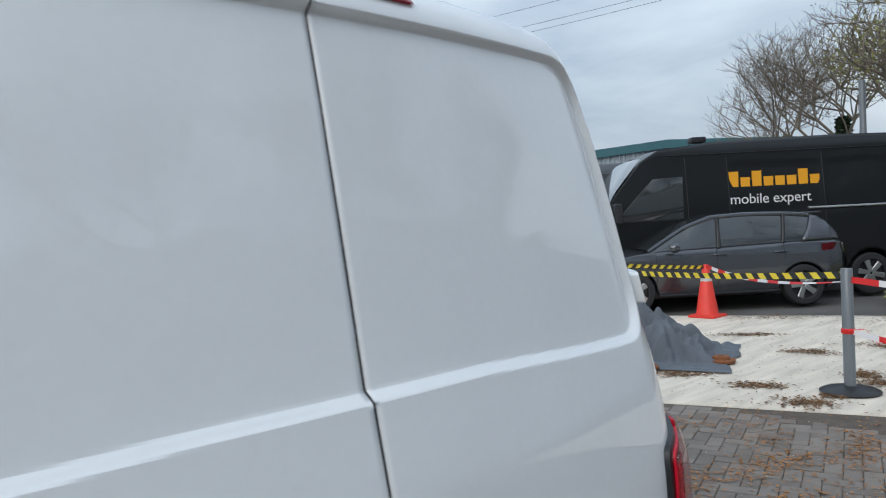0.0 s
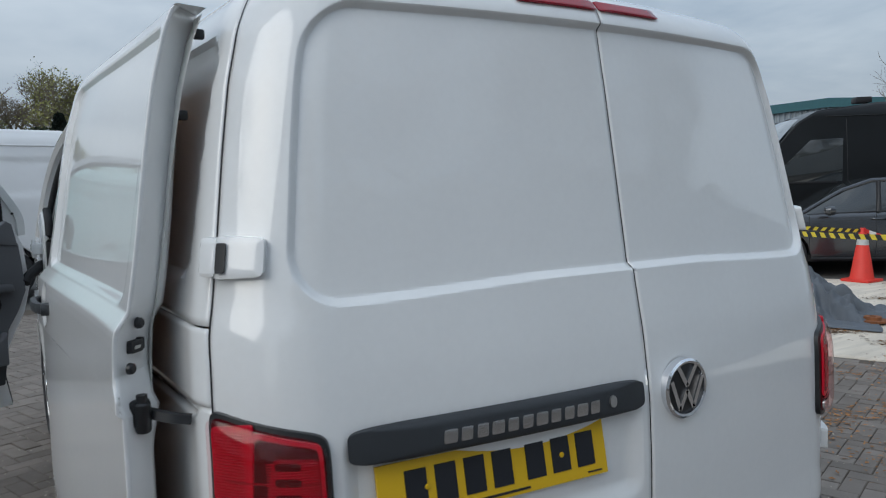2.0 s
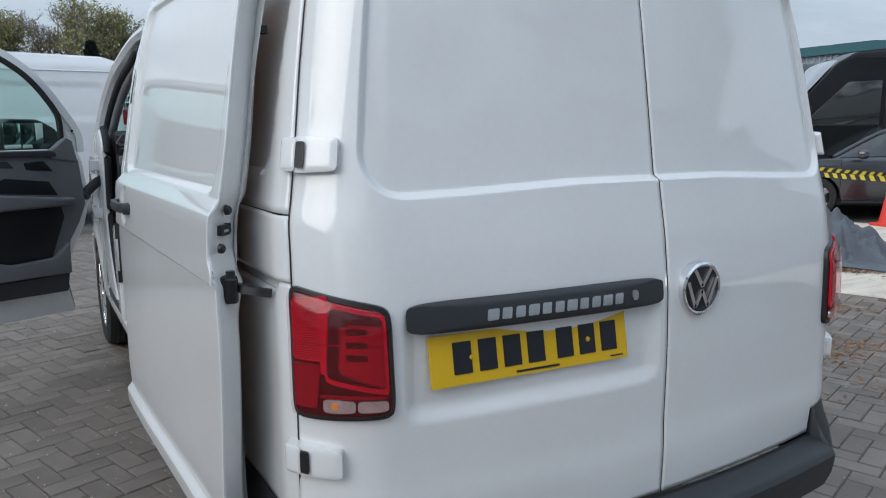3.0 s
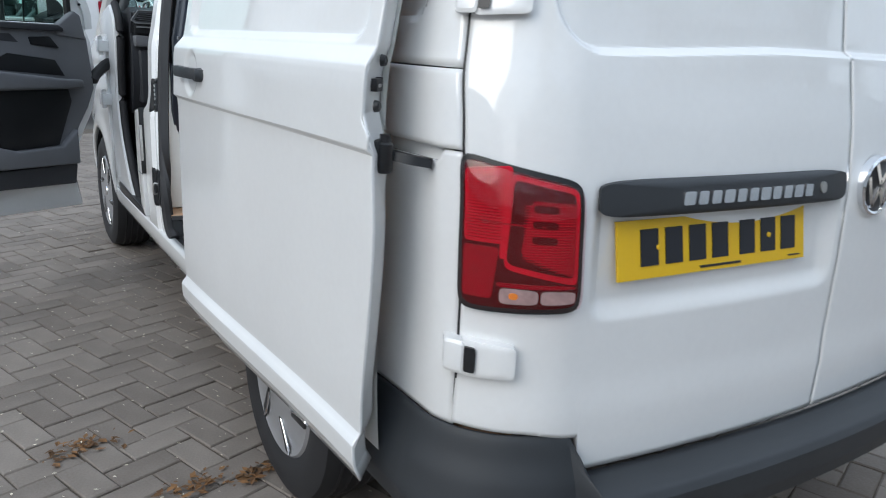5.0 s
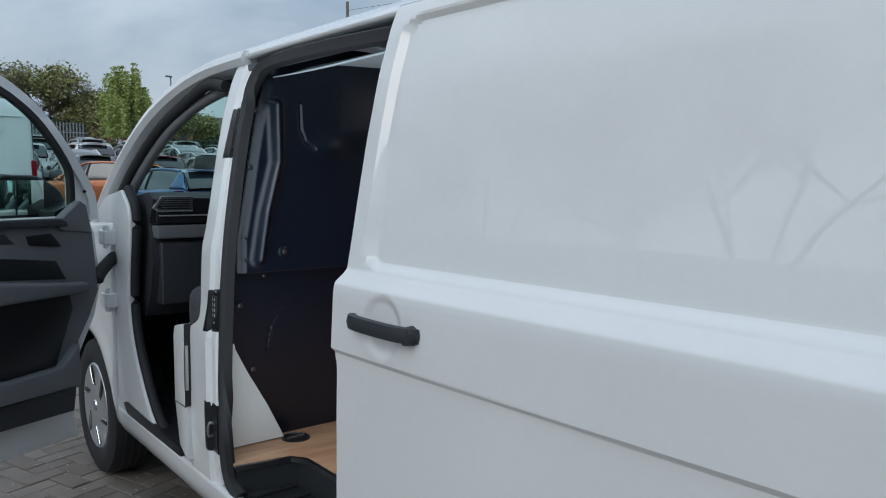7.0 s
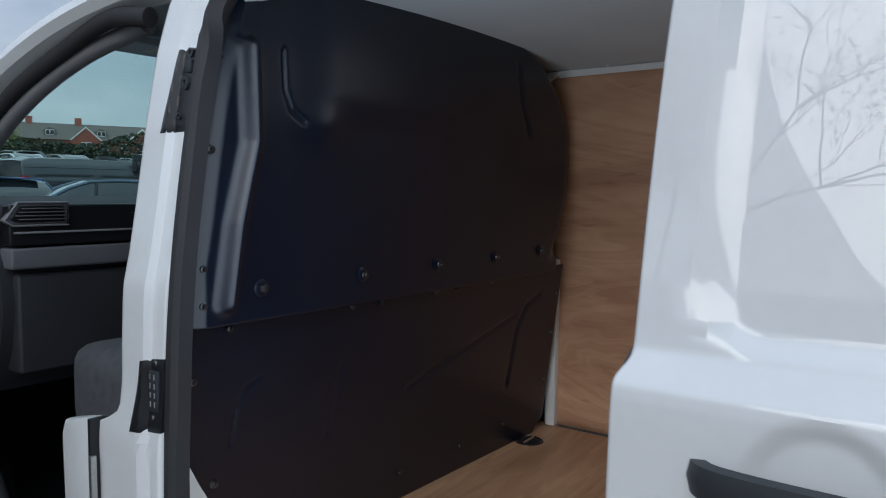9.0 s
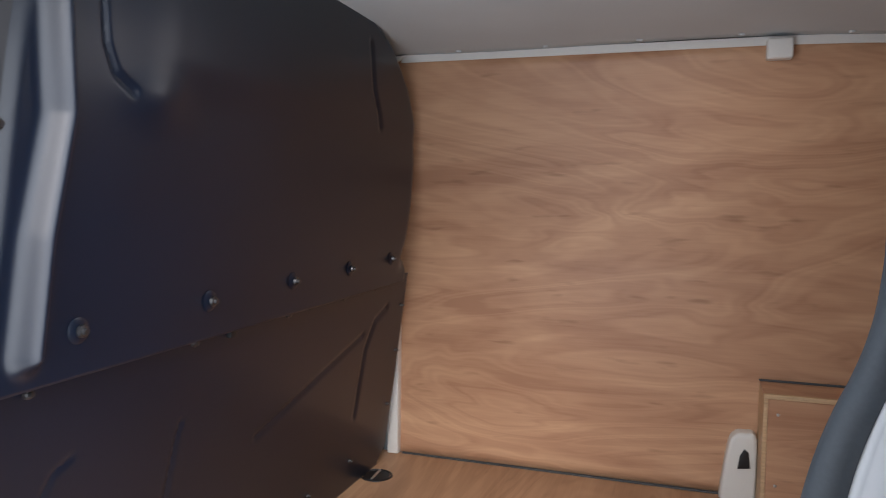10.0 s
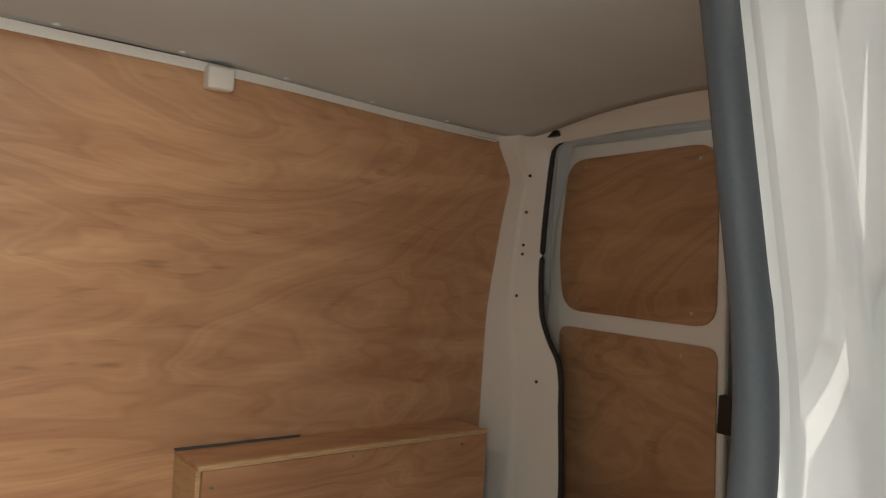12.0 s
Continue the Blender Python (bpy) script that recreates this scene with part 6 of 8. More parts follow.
        part("head_lamp", bm_grid(lambda a, b: Vector((1.72 + 0.42 * a, sd * (half(1.72 + 0.42 * a, 0.66) + 0.004), 0.60 + 0.12 * b)), 6, 3), M_HEAD, e, "clear headlamp")
        for wx in WX:
            car_wheel(e, wx, sd * 0.80, R, sd, 5 if detail else 4)
            part("arch_liner", bm_grid(lambda a, b: Vector((wx + 0.355 * math.cos(math.pi * a), sd * (0.60 + 0.27 * b), R + 0.352 * math.sin(math.pi * a))), 14, 2), M_DARKTRIM, e)
    part("roof", bm_grid(lambda a, b: Vector((-1.55 + 1.62 * a, (2 * b - 1) * abs(gh(-1.55 + 1.62 * a, 1.0).y), gh(-1.55 + 1.62 * a, 1.0).z + 0.035 * (1 - (2 * b - 1) ** 2))), 14, 12), colour, e)
    part("windscreen", bm_grid(lambda a, b: Vector((0.07 + 1.02 * a, (2 * b - 1) * abs(gh(0.07 + 1.02 * a, 1.0).y), gh(0.07 + 1.02 * a, 1.0).z + 0.035 * (1 - (2 * b - 1) ** 2) + 0.004)), 10, 10), M_CARGLASS, e)
    part("rear_screen", bm_grid(lambda a, b: Vector((-1.98 + 0.40 * a, (2 * b - 1) * abs(gh(-1.98 + 0.40 * a, 1.0).y) * 0.97, gh(-1.98 + 0.40 * a, 1.0).z + 0.03 * (1 - (2 * b - 1) ** 2) + 0.004)), 8, 10), M_CARGLASS, e)
    part("spoiler", bm_box(-1.80, -1.50, -0.52, 0.52, 1.415, 1.445, 0.012), colour, e)
    part("rear_plate", bm_box(-2.125, -2.11, -0.26, 0.26, 0.62, 0.73, 0.003), M_YELLOW, e)
    return e


def big_van(name, colour, label, L=5.9, H=2.72, W=2.02, side_rail=True, lamp=(0.13, 1.02, 1.50)):
    """A long panel van along x, nose towards +x, its tail at x = 0."""
    e = thing(name, label, "van")
    hw = W / 2
    WX = (1.05, L - 1.02)
    R = 0.35
    top_t = [(0, H - 0.10), (0.25, H - 0.02), (1.5, H), (3.6, H - 0.03), (L - 1.75, H - 0.14), (L - 1.45, H - 0.32), (L - 1.0, H - 0.85), (L - 0.72, 1.36), (L - 0.2, 1.05), (L, 0.75)]

    def low(x):
        for c in WX:
            if abs(x - c) < 0.42:
                return R + math.sqrt(max(0, 0.42 ** 2 - (x - c) ** 2))
        return 0.42

    def half(x, z):
        k = 1 - 0.26 * sstep(L - 0.9, L + 0.05, x) ** 2
        lean = 0.13 * sstep(1.25, H, z) ** 1.2
        rnd = 0.10 * sstep(H - 0.28, H + 0.02, z) ** 2
        return (hw - lean - rnd) * k

    for sd in (-1, 1):
        def f(a, b):
            x = L * a
            lo, hi = low(x), lerp_table(top_t, x)
            z = lo + (hi - lo) * b
            d = rounded_rect_sdf(x, z, 0.25, 1.75, 1.42, H - 0.42, 0.08)
            d2 = rounded_rect_sdf(x, z, 1.85, 3.35, 1.42, H - 0.42, 0.08)
            rel = -0.018 * (1 - sstep(-0.03, 0, min(d, d2)))
            return Vector((x, sd * (half(x, z) + rel), z))
        thick(part("body_side", bm_grid(f, 110, 44), colour, e), 0.03, 1.0 if sd > 0 else -1.0)
        part("cab_window", bm_prism([(L - 2.12, 1.42), (L - 1.02, 1.42), (L - 1.12, 1.58), (L - 1.62, 2.10), (L - 2.12, 2.12)], "y", sd * (half(L - 1.6, 1.6) - 0.02), sd * (half(L - 1.6, 1.6) + 0.012), 0.004), M_CARGLASS, e, "dark cab window")
        part("cab_window", bm_prism([(L - 2.05, 1.40), (L - 1.0, 1.40), (L - 1.0, 1.43), (L - 2.05, 1.43)], "y", sd * (half(L - 1.6, 1.4) - 0.02), sd * (half(L - 1.6, 1.4) + 0.016), 0.004), M_DARKTRIM, e)
        for xs in (L - 2.2, L - 1.0, 1.80, 3.40):
            part("panel_gap", bm_sweep([Vector((xs, sd * (half(xs, z) - 0.002), z)) for z in np.linspace(0.46, min(H - 0.30, lerp_table(top_t, xs) - 0.1), 14)], 0.006), M_DARKTRIM, e)
        part("gutter", bm_sweep([Vector((x, sd * (half(x, H - 0.24) + 0.004), H - 0.24 - 0.0 * x)) for x in np.linspace(0.1, L - 1.9, 20)], 0.010), colour, e)
        if side_rail:
            part("slide_rail", bm_sweep([(0.35, sd * (half(1, 1.50) + 0.005), 1.50), (2.1, sd * (half(1, 1.50) + 0.005), 1.50)], 0.022), M_STEEL, e, "bright slide rail")
        part("rubbing_strip", bm_sweep([(1.55, sd * (half(2, 0.85) + 0.004), 0.84), (L - 1.5, sd * (half(2, 0.85) + 0.004), 0.84)], 0.04), M_DARKTRIM, e)
        part("tail_lamp", bm_box(-0.035, lamp[0], sd * (hw - 0.06) - 0.06, sd * (hw - 0.06) + 0.065, lamp[1], lamp[2], 0.02, 2), M_RED, e, "tall red tail lamp")
        part("mirror", bm_box(L - 1.05, L - 0.92, sd * (hw + 0.12) - 0.11, sd * (hw + 0.12) + 0.11, 1.38, 1.72, 0.04, 3), M_DARKTRIM, e)
        for wx in WX:
            car_wheel(e, wx, sd * (hw - 0.12), R, sd, 6)
            part("arch_liner", bm_grid(lambda a, b: Vector((wx + 0.41 * math.cos(math.pi * a), sd * (hw - 0.40 + 0.37 * b), R + 0.41 * math.sin(math.pi * a))), 14, 2), M_DARKTRIM, e)
    part("roof", bm_grid(lambda a, b: Vector((L * 0.985 * a, (2 * b - 1) * half(L * a, lerp_table(top_t, L * a)), lerp_table(top_t, L * a) + 0.03 * (1 - (2 * b - 1) ** 2))), 50, 12), colour, e)
    part("windscreen", bm_grid(lambda a, b: Vector((L - 1.48 + 0.72 * a, (2 * b - 1) * (half(L - 1.48 + 0.72 * a, lerp_table(top_t, L - 1.48 + 0.72 * a)) - 0.06), lerp_table(top_t, L - 1.48 + 0.72 * a) + 0.036 + 0.03 * (1 - (2 * b - 1) ** 2))), 10, 8), M_CARGLASS, e)
    part("tail_wall", bm_grid(lambda a, b: Vector((-0.01 - 0.02 * math.sin(math.pi * a), (2 * a - 1) * half(0, 0.42 + (H - 0.52) * b), 0.42 + (H - 0.52) * b)), 14, 16), colour, e)
    part("rear_bumper", bm_box(-0.12, 0.10, -hw + 0.05, hw - 0.05, 0.38, 0.56, 0.03, 2), M_DARKTRIM, e)
    part("nose", bm_grid(lambda a, b: Vector((L - 0.02 + 0.05 * math.sin(math.pi * b) - 0.10 * (2 * a - 1) ** 2, (2 * a - 1) * half(L, 0.6), 0.35 + 0.42 * b)), 12, 6), colour, e)
    part("underbody", bm_box(0.1, L - 0.2, -hw + 0.12, hw - 0.12, 0.30, 0.44, 0.02), M_DARKTRIM, e)
    return e


def flat_bar(parent, x0, x1, y, z0, z1, m, slant=0.0, name="lettering_bar", t=0.006):
    sgn = 1 if y > 0 else -1
    bm = bm_prism([(x0, z0), (x1, z0), (x1 + slant, z1), (x0 + slant, z1)], "y", y - 0.002 * sgn, y + t * sgn, 0)
    return part(name, bm, m, parent, smooth=False)


def text_mesh(body, size, name):
    """A word in the built-in font, as a mesh lying in the xz plane."""
    cu = bpy.data.curves.new(name, "FONT")
    cu.body, cu.size, cu.extrude = body, size, 0.003
    cu.align_x = "LEFT"
    tmp = bpy.data.objects.new(name, cu)
    scene.collection.objects.link(tmp)
    dg = bpy.context.evaluated_depsgraph_get()
    me = bpy.data.meshes.new_from_object(tmp.evaluated_get(dg))
    bpy.data.objects.remove(tmp)
    bm = bmesh.new()
    bm.from_mesh(me)
    bpy.data.meshes.remove(me)
    return bm


# grey hatchback beside a tall black service van
P_GREY = paint("dark_grey_metallic", (0.075, 0.08, 0.09), 0.6, 0.25)
P_BLACK = mat("black_van_paint", (0.006, 0.007, 0.008), 0.30, vary=0.1, scale=2, fine=300, coat=0.15, spec=0.25)
P_WHITE = paint("white_vehicle_paint", (0.78, 0.79, 0.80), 0.0, 0.3)
P_ORANGE = paint("burnt_orange_metallic", (0.38, 0.11, 0.025), 0.4)
P_BLUE = paint("mid_blue_metallic", (0.05, 0.12, 0.28), 0.5)
P_SLATE = paint("blue_grey_metallic", (0.10, 0.15, 0.21), 0.5)
P_SILVER = paint("silver_metallic", (0.45, 0.46, 0.47), 0.6)
P_RED = paint("red_paint", (0.30, 0.02, 0.02), 0.2)
P_DARK = paint("charcoal_metallic", (0.06, 0.065, 0.07), 0.5)

heading = math.degrees(math.atan2(0.66, -0.75))
grey_car = hatchback("grey_hatchback", P_GREY, "dark grey five-door hatchback parked beside a black van")
grey_car.matrix_basis = pose(10.85, 5.50, 0, 0, 0, heading)
service = big_van("black_service_van", P_BLACK, "tall black service van with orange and white lettering", 6.3, 2.72)
M_ORANGE_L = mat("orange_vinyl", (0.80, 0.36, 0.01), 0.45, vary=0.04)
M_WHITE_L = mat("white_vinyl", (0.80, 0.80, 0.80), 0.45, vary=0.04)
# nearside of that van carries the livery


def livery_y(z):
    return 0.962 - 0.13 * sstep(1.25, 2.72, z) ** 1.2 + 0.004


for k in range(8):
    x1 = 3.38 - 0.195 * k
    high = 2.16 if k in (0, 2, 6) else 2.06
    flat_bar(service, x1 - 0.155, x1, livery_y(1.95) + 0.012, 1.83, high, M_ORANGE_L, 0.0, "livery_bar", 0.02)
word_x = 3.40
for body in ("mobile", "expert"):
    word = text_mesh(body, 0.24, "livery_word")
    wide = max(v.co.x for v in word.verts)
    moved(word, Matrix.Translation((word_x, livery_y(1.58) + 0.05, 1.62)) @ Matrix.Rotation(math.pi, 4, "Z") @ Matrix.Rotation(math.pi / 2, 4, "X"))
    part("livery_word", word, M_WHITE_L, service, "white livery word", smooth=False)
    word_x -= wide + 0.07
part("livery_panel", bm_prism([(5.0, 0.62), (5.6, 0.62), (5.45, 1.12), (4.75, 1.12)], "y", 0.955, 0.985, 0.0), M_WHITE_L, service, smooth=False)
part("roof_vent", bm_box(3.55, 3.80, 0.2, 0.45, 2.72, 2.82, 0.02), M_DARKTRIM, service)
service.matrix_basis = pose(14.50, 3.65, 0, 0, 0, heading)
service2 = big_van("dark_van", P_DARK, "dark panel van parked behind the black service van", 5.6, 2.62)
service2.matrix_basis = pose(14.9, 6.9, 0, 0, 0, heading)

# white van ahead of the open front door
ahead = big_van("white_panel_van", P_WHITE, "large white panel van parked ahead", 5.6, 2.36, side_rail=False, lamp=(0.03, 1.36, 1.58))
ahead.matrix_basis = pose(0.05, 11.6, 0.08, 0, 0, 182)

# ---- car park ----
def lot_z(y):
    return 0.020 * min(16.0, max(0.0, y - 9.0)) + 0.085 * min(23.0, max(0.0, y - 25.0))


orange = hatchback("orange_crossover", P_ORANGE, "burnt orange crossover parked in a car park row", True)
orange.matrix_basis = pose(4.6, 24.6, lot_z(25.0), 1, 0, 128) @ Matrix.Diagonal((1, 1, 1.08, 1))
blue = hatchback("blue_hatchback", P_BLUE, "mid blue hatchback in a car park row", False)
blue.matrix_basis = pose(4.75, 18.6, lot_z(19), 1, 0, 96)
slate = hatchback("blue_grey_hatchback", P_SLATE, "blue-grey saloon in a car park row", False)
slate.matrix_basis = pose(6.0, 16.2, lot_z(16), 0, 0, 165)
base_cars = []
for nm, pt, lb in (("white_hatchback", P_WHITE, "white hatchback in a full car park"), ("silver_hatchback", P_SILVER, "silver hatchback in a full car park"), ("charcoal_hatchback", P_DARK, "charcoal hatchback in a full car park"), ("red_hatchback", P_RED, "red hatchback in a full car park")):
    base_cars.append(hatchback(nm, pt, lb, False, group="cars in the car park"))
rng = random.Random(5)
placed = 0
for row in range(6):
    y = 30.0 + 3.3 * row
    for col in range(10):
        x = 0.5 + 2.45 * col + 0.8 * row + rng.uniform(-0.2, 0.2)
        k = [0, 1, 0, 0, 1, 2, 1, 3][rng.randrange(8)]
        m = pose(x, y + rng.uniform(-0.3, 0.3), lot_z(y) + 0.03, 0, 0, 90 + rng.choice((0, 180)) + rng.uniform(-2, 2)) @ Matrix.Diagonal((1, 1, rng.uniform(0.95, 1.08), 1))
        if placed < 4:
            base_cars[placed].matrix_basis = m
        else:
            copy_thing(base_cars[k], m)
        placed += 1
near_dark = big_van("dark_people_carrier", P_DARK, "dark van parked in the car park", 4.9, 1.95, 1.9, False)
near_dark.matrix_basis = pose(6.3, 20.6, lot_z(20.6), 0, 0, 0)

# ---- ground ----
M_ASPHALT = mat("worn_asphalt", (0.115, 0.108, 0.10), 0.9, vary=0.35, scale=0.9, fine=90, bump=0.004)


def ground_f(a, b):
    x, y = (a - 0.5) * 800, (b - 0.5) * 800
    # finer towards the middle
    x, y = x * abs(a - 0.5) * 2, y * abs(b - 0.5) * 2
    return Vector((x, y, -0.05 + lot_z(y)))


tagged(part("ground", bm_grid(ground_f, 90, 90), M_ASPHALT), "grey worn asphalt yard rising to a car park", "ground", kind="structure")

# concrete apron beyond the paving
M_CONCRETE = mat("pale_brushed_concrete", (0.72, 0.64, 0.53), 0.85, vary=0.25, scale=1.3, fine=120, bump=0.003, stretch=(1, 6, 1))
EDGE = (4.75, 2.30)
ED = Vector((0.51, -1.29, 0)).normalized()
EN = Vector((1.29, 0.51, 0)).normalized()


def on_apron(s, n, z=0.0):
    """s along the paving edge, n away from the paving."""
    return Vector((EDGE[0], EDGE[1], z)) + ED * s + EN * n


def apron_f(a, b):
    s, n = -7 + 17 * a, 0.0 + 5.35 * b
    far = 0.5 * math.sin(1.1 * s) * 0.2 if b > 0.98 else 0.0
    return on_apron(s, n + far, -0.002 + 0.003 * math.sin(3 * s) * math.sin(2.2 * n))


thick(tagged(part("concrete_apron", bm_grid(apron_f, 60, 40), M_CONCRETE), "pale brushed concrete apron strewn with leaf litter", "concrete", kind="structure"), 0.04, -1.0)


# leaf litter: many small curled flakes, in drifts
def flakes(name, spots, count, size, material, label, seed):
    r = random.Random(seed)
    verts, faces = [], []
    for _ in range(count):
        cx, cy, sx, sy, ang = spots[r.randrange(len(spots))]
        gx, gy = r.gauss(0, 1) * sx, r.gauss(0, 1) * sy
        x = cx + gx * math.cos(ang) - gy * math.sin(ang)
        y = cy + gx * math.sin(ang) + gy * math.cos(ang)
        s = size * r.uniform(0.4, 1.3)
        t = r.uniform(0, 2 * math.pi)
        c, sn = math.cos(t) * s, math.sin(t) * s
        w = r.uniform(0.25, 0.6)
        z = 0.004 + r.uniform(0, 0.010)
        h = r.uniform(0.0, 0.3) * s
        i = len(verts)
        verts += [(x - c, y - sn, z), (x + sn * w, y - c * w, z + h), (x + c, y + sn, z + 0.3 * h), (x - sn * w, y + c * w, z + h * 0.5)]
        faces += [(i, i + 1, i + 2), (i, i + 2, i + 3)]
    me = bpy.data.meshes.new(name)
    me.from_pydata(verts, [], faces)
    me.materials.append(material)
    return tagged(new(name, me), label, "leaf litter", kind="stuff")


M_LITTER = mat("brown_leaf_litter", (0.24, 0.12, 0.045), 0.9, vary=0.4, scale=4, fine=40, rand=0.35, alt=(0.10, 0.05, 0.02))
M_LITTER_O = mat("orange_brown_litter", (0.42, 0.19, 0.06), 0.9, vary=0.4, scale=4, fine=40, rand=0.35, alt=(0.22, 0.10, 0.035))
M_SPECK = mat("pale_dry_flecks", (0.55, 0.50, 0.40), 0.9, vary=0.3, rand=0.3)
r1 = random.Random(11)
spots = []
for s, n, ls, ln in ((0.9, 0.28, 0.28, 0.06), (1.1, 0.6, 0.12, 0.04), (0.55, 0.95, 0.30, 0.05), (1.25, 1.0, 0.22, 0.05), (0.0, 1.3, 0.35, 0.05), (1.6, 1.6, 0.2, 0.06), (0.9, 2.4, 0.35, 0.06), (2.4, 2.2, 0.4, 0.10), (1.6, 3.2, 0.5, 0.07), (0.2, 3.6, 0.5, 0.05), (2.8, 3.6, 0.5, 0.25), (3.4, 2.8, 0.4, 0.3), (0.5, 4.8, 0.8, 0.1), (2.0, 4.9, 0.8, 0.15), (-0.6, 2.2, 0.3, 0.05)):
    p = on_apron(s, n)
    spots.append((p.x + r1.uniform(-0.3, 0.3), p.y + r1.uniform(-0.2, 0.2), ls * 0.42, ln * 1.5, math.atan2(ED.y, ED.x) + r1.uniform(-0.3, 0.3)))
flakes("leaf_litter", spots, 5200, 0.022, M_LITTER, "brown leaf litter in drifts on concrete", 3)
wide = [(on_apron(1.5, 2.6).x, on_apron(1.5, 2.6).y, 2.2, 1.6, 0.0)]
flakes("leaf_litter", wide, 1500, 0.014, M_LITTER, "scattered brown leaf litter on concrete", 4)
pave_spots = [(4.2, 1.4, 0.5, 0.12, 0.6), (3.6, 1.2, 0.4, 0.10, -0.3), (4.4, 0.9, 0.3, 0.10, 0.2), (3.2, 1.6, 0.35, 0.10, 0.9), (3.9, 2.2, 0.5, 0.12, -0.5), (3.0, 0.8, 0.3, 0.10, 0.1), (3.8, 0.4, 0.4, 0.2, 0.4)]
flakes("leaf_litter", pave_spots, 2600, 0.017, M_LITTER_O, "orange-brown leaf litter on dark paving", 6)
flakes("paving_flecks", [(-1.6, 1.2, 0.7, 1.3, 0.0), (3.2, 1.0, 1.2, 1.2, 0.0), (-1.3, 3.2, 0.8, 1.0, 0)], 1500, 0.007, M_SPECK, "pale dry flecks on paving", 8)
flakes("paving_debris", [(-1.42, 1.40, 0.05, 0.03, 0.3), (-1.15, 1.02, 0.05, 0.03, 0.1), (-1.8, 0.9, 0.05, 0.03, 0.1), (-0.98, 1.0, 0.05, 0.02, 0.4)], 260, 0.016, M_LITTER, "clumps of dry brown debris on paving", 9)

# ---- barrier, cone and clutter on the apron ----
M_CONE = mat("orange_red_cone_plastic", (0.72, 0.045, 0.028), 0.5, vary=0.12, scale=5)
M_SLEEVE = mat("grey_white_reflective_sleeve", (0.55, 0.55, 0.53), 0.45, vary=0.2)
M_POST = mat("satin_grey_post", (0.22, 0.24, 0.26), 0.42, metal=0.4, vary=0.12, stretch=(1, 1, 0.2))
M_TAPE_Y = mat("yellow_tape", (0.75, 0.58, 0.04), 0.5, vary=0.08)
M_TAPE_K = mat("black_tape", (0.02, 0.02, 0.02), 0.5, vary=0.1)
M_TAPE_R = mat("red_tape", (0.68, 0.02, 0.02), 0.5, vary=0.08)
M_TAPE_W = mat("white_tape", (0.78, 0.76, 0.76), 0.5, vary=0.05)
CONE = (9.40, 4.60)
cone = thing("traffic_cone", "orange traffic cone with a grey reflective sleeve on concrete", "traffic cone", (*CONE, 0))
part("base", bm_box(CONE[0] - 0.2, CONE[0] + 0.2, CONE[1] - 0.2, CONE[1] + 0.2, 0.0, 0.04, 0.015, 2), M_CONE, cone)
part("body", bm_lathe([(0.17, 0.03), (0.155, 0.06), (0.045, 0.74), (0.035, 0.76), (0.0, 0.765)], 28, (*CONE, 0)), M_CONE, cone)
part("sleeve", bm_lathe([(0.082, 0.52), (0.082, 0.525), (0.064, 0.64), (0.062, 0.64)], 28, (*CONE, 0)), M_SLEEVE, cone, "grey white reflective sleeve")


def post(x, y, h, label):
    p = thing("barrier_post", label, "barrier post", (x, y, 0), group="barrier posts")
    part("base", bm_lathe([(0, 0.0), (0.225, 0.0), (0.23, 0.012), (0.20, 0.028), (0.10, 0.045), (0.06, 0.055), (0, 0.055)], 36, (x, y, 0)), M_DARKTRIM, p, "black rubber base")
    part("tube", bm_lathe([(0.045, 0.04), (0.045, h), (0.042, h + 0.008), (0.0, h + 0.01)], 24, (x, y, 0)), M_POST, p)
    return p


def knot_tape(p, x, y, z):
    k = part("tape_knot", bm_lathe([(0.047, -0.022), (0.054, -0.012), (0.055, 0.012), (0.047, 0.022)], 18, (x, y, z), "z"), M_TAPE_R, p, "red and white tape knot")
    for a in range(3):
        part("tape_tail", bm_sweep(smooth_path([(x + 0.04, y - 0.03, z), (x + 0.10 + 0.02 * a, y - 0.10, z - 0.03 * a), (x + 0.12 + 0.03 * a, y - 0.14 - 0.02 * a, z - 0.09 - 0.02 * a)]), [(-0.016, -0.001), (0.016, -0.001), (0.016, 0.001), (-0.016, 0.001)]), M_TAPE_R if a != 1 else M_TAPE_W, p)


PX, PY = 5.86, 1.455
p1 = post(PX, PY, 1.0, "grey barrier post on a black base with knotted tape")
knot_tape(p1, PX, PY, 0.50)


def tape(a, b, sag, width, pitch, slant, m1, m2, label, twist=0.0):
    """A barrier tape of alternating bands, each a thin piece."""
    t = thing("barrier_tape", label, "barrier tape", ((a[0] + b[0]) / 2, (a[1] + b[1]) / 2, 0))
    A, B = Vector(a), Vector(b)
    length = (B - A).length
    n = max(2, int(length / pitch))

    def at(s, h):
        q = A + (B - A) * s
        q.z -= sag * 4 * s * (1 - s)
        return q + Vector((0.0, 0.0, h * math.cos(twist * s))) + Vector((0.3 * h * math.sin(twist * s + 0.4), 0, 0))
    for which, m in ((0, m1), (1, m2)):
        for k in range(which, n, 2):
            s0, s1 = k / n, (k + 1) / n
            off = slant / length
            q = [at(min(1, max(0, s0 - off)), -width / 2), at(min(1, max(0, s1 - off)), -width / 2), at(s1, width / 2), at(s0, width / 2)]
            bm = bmesh.new()
            bm.faces.new([bm.verts.new(v) for v in q])
            part("band", bm, m, t, smooth=False)
    return t


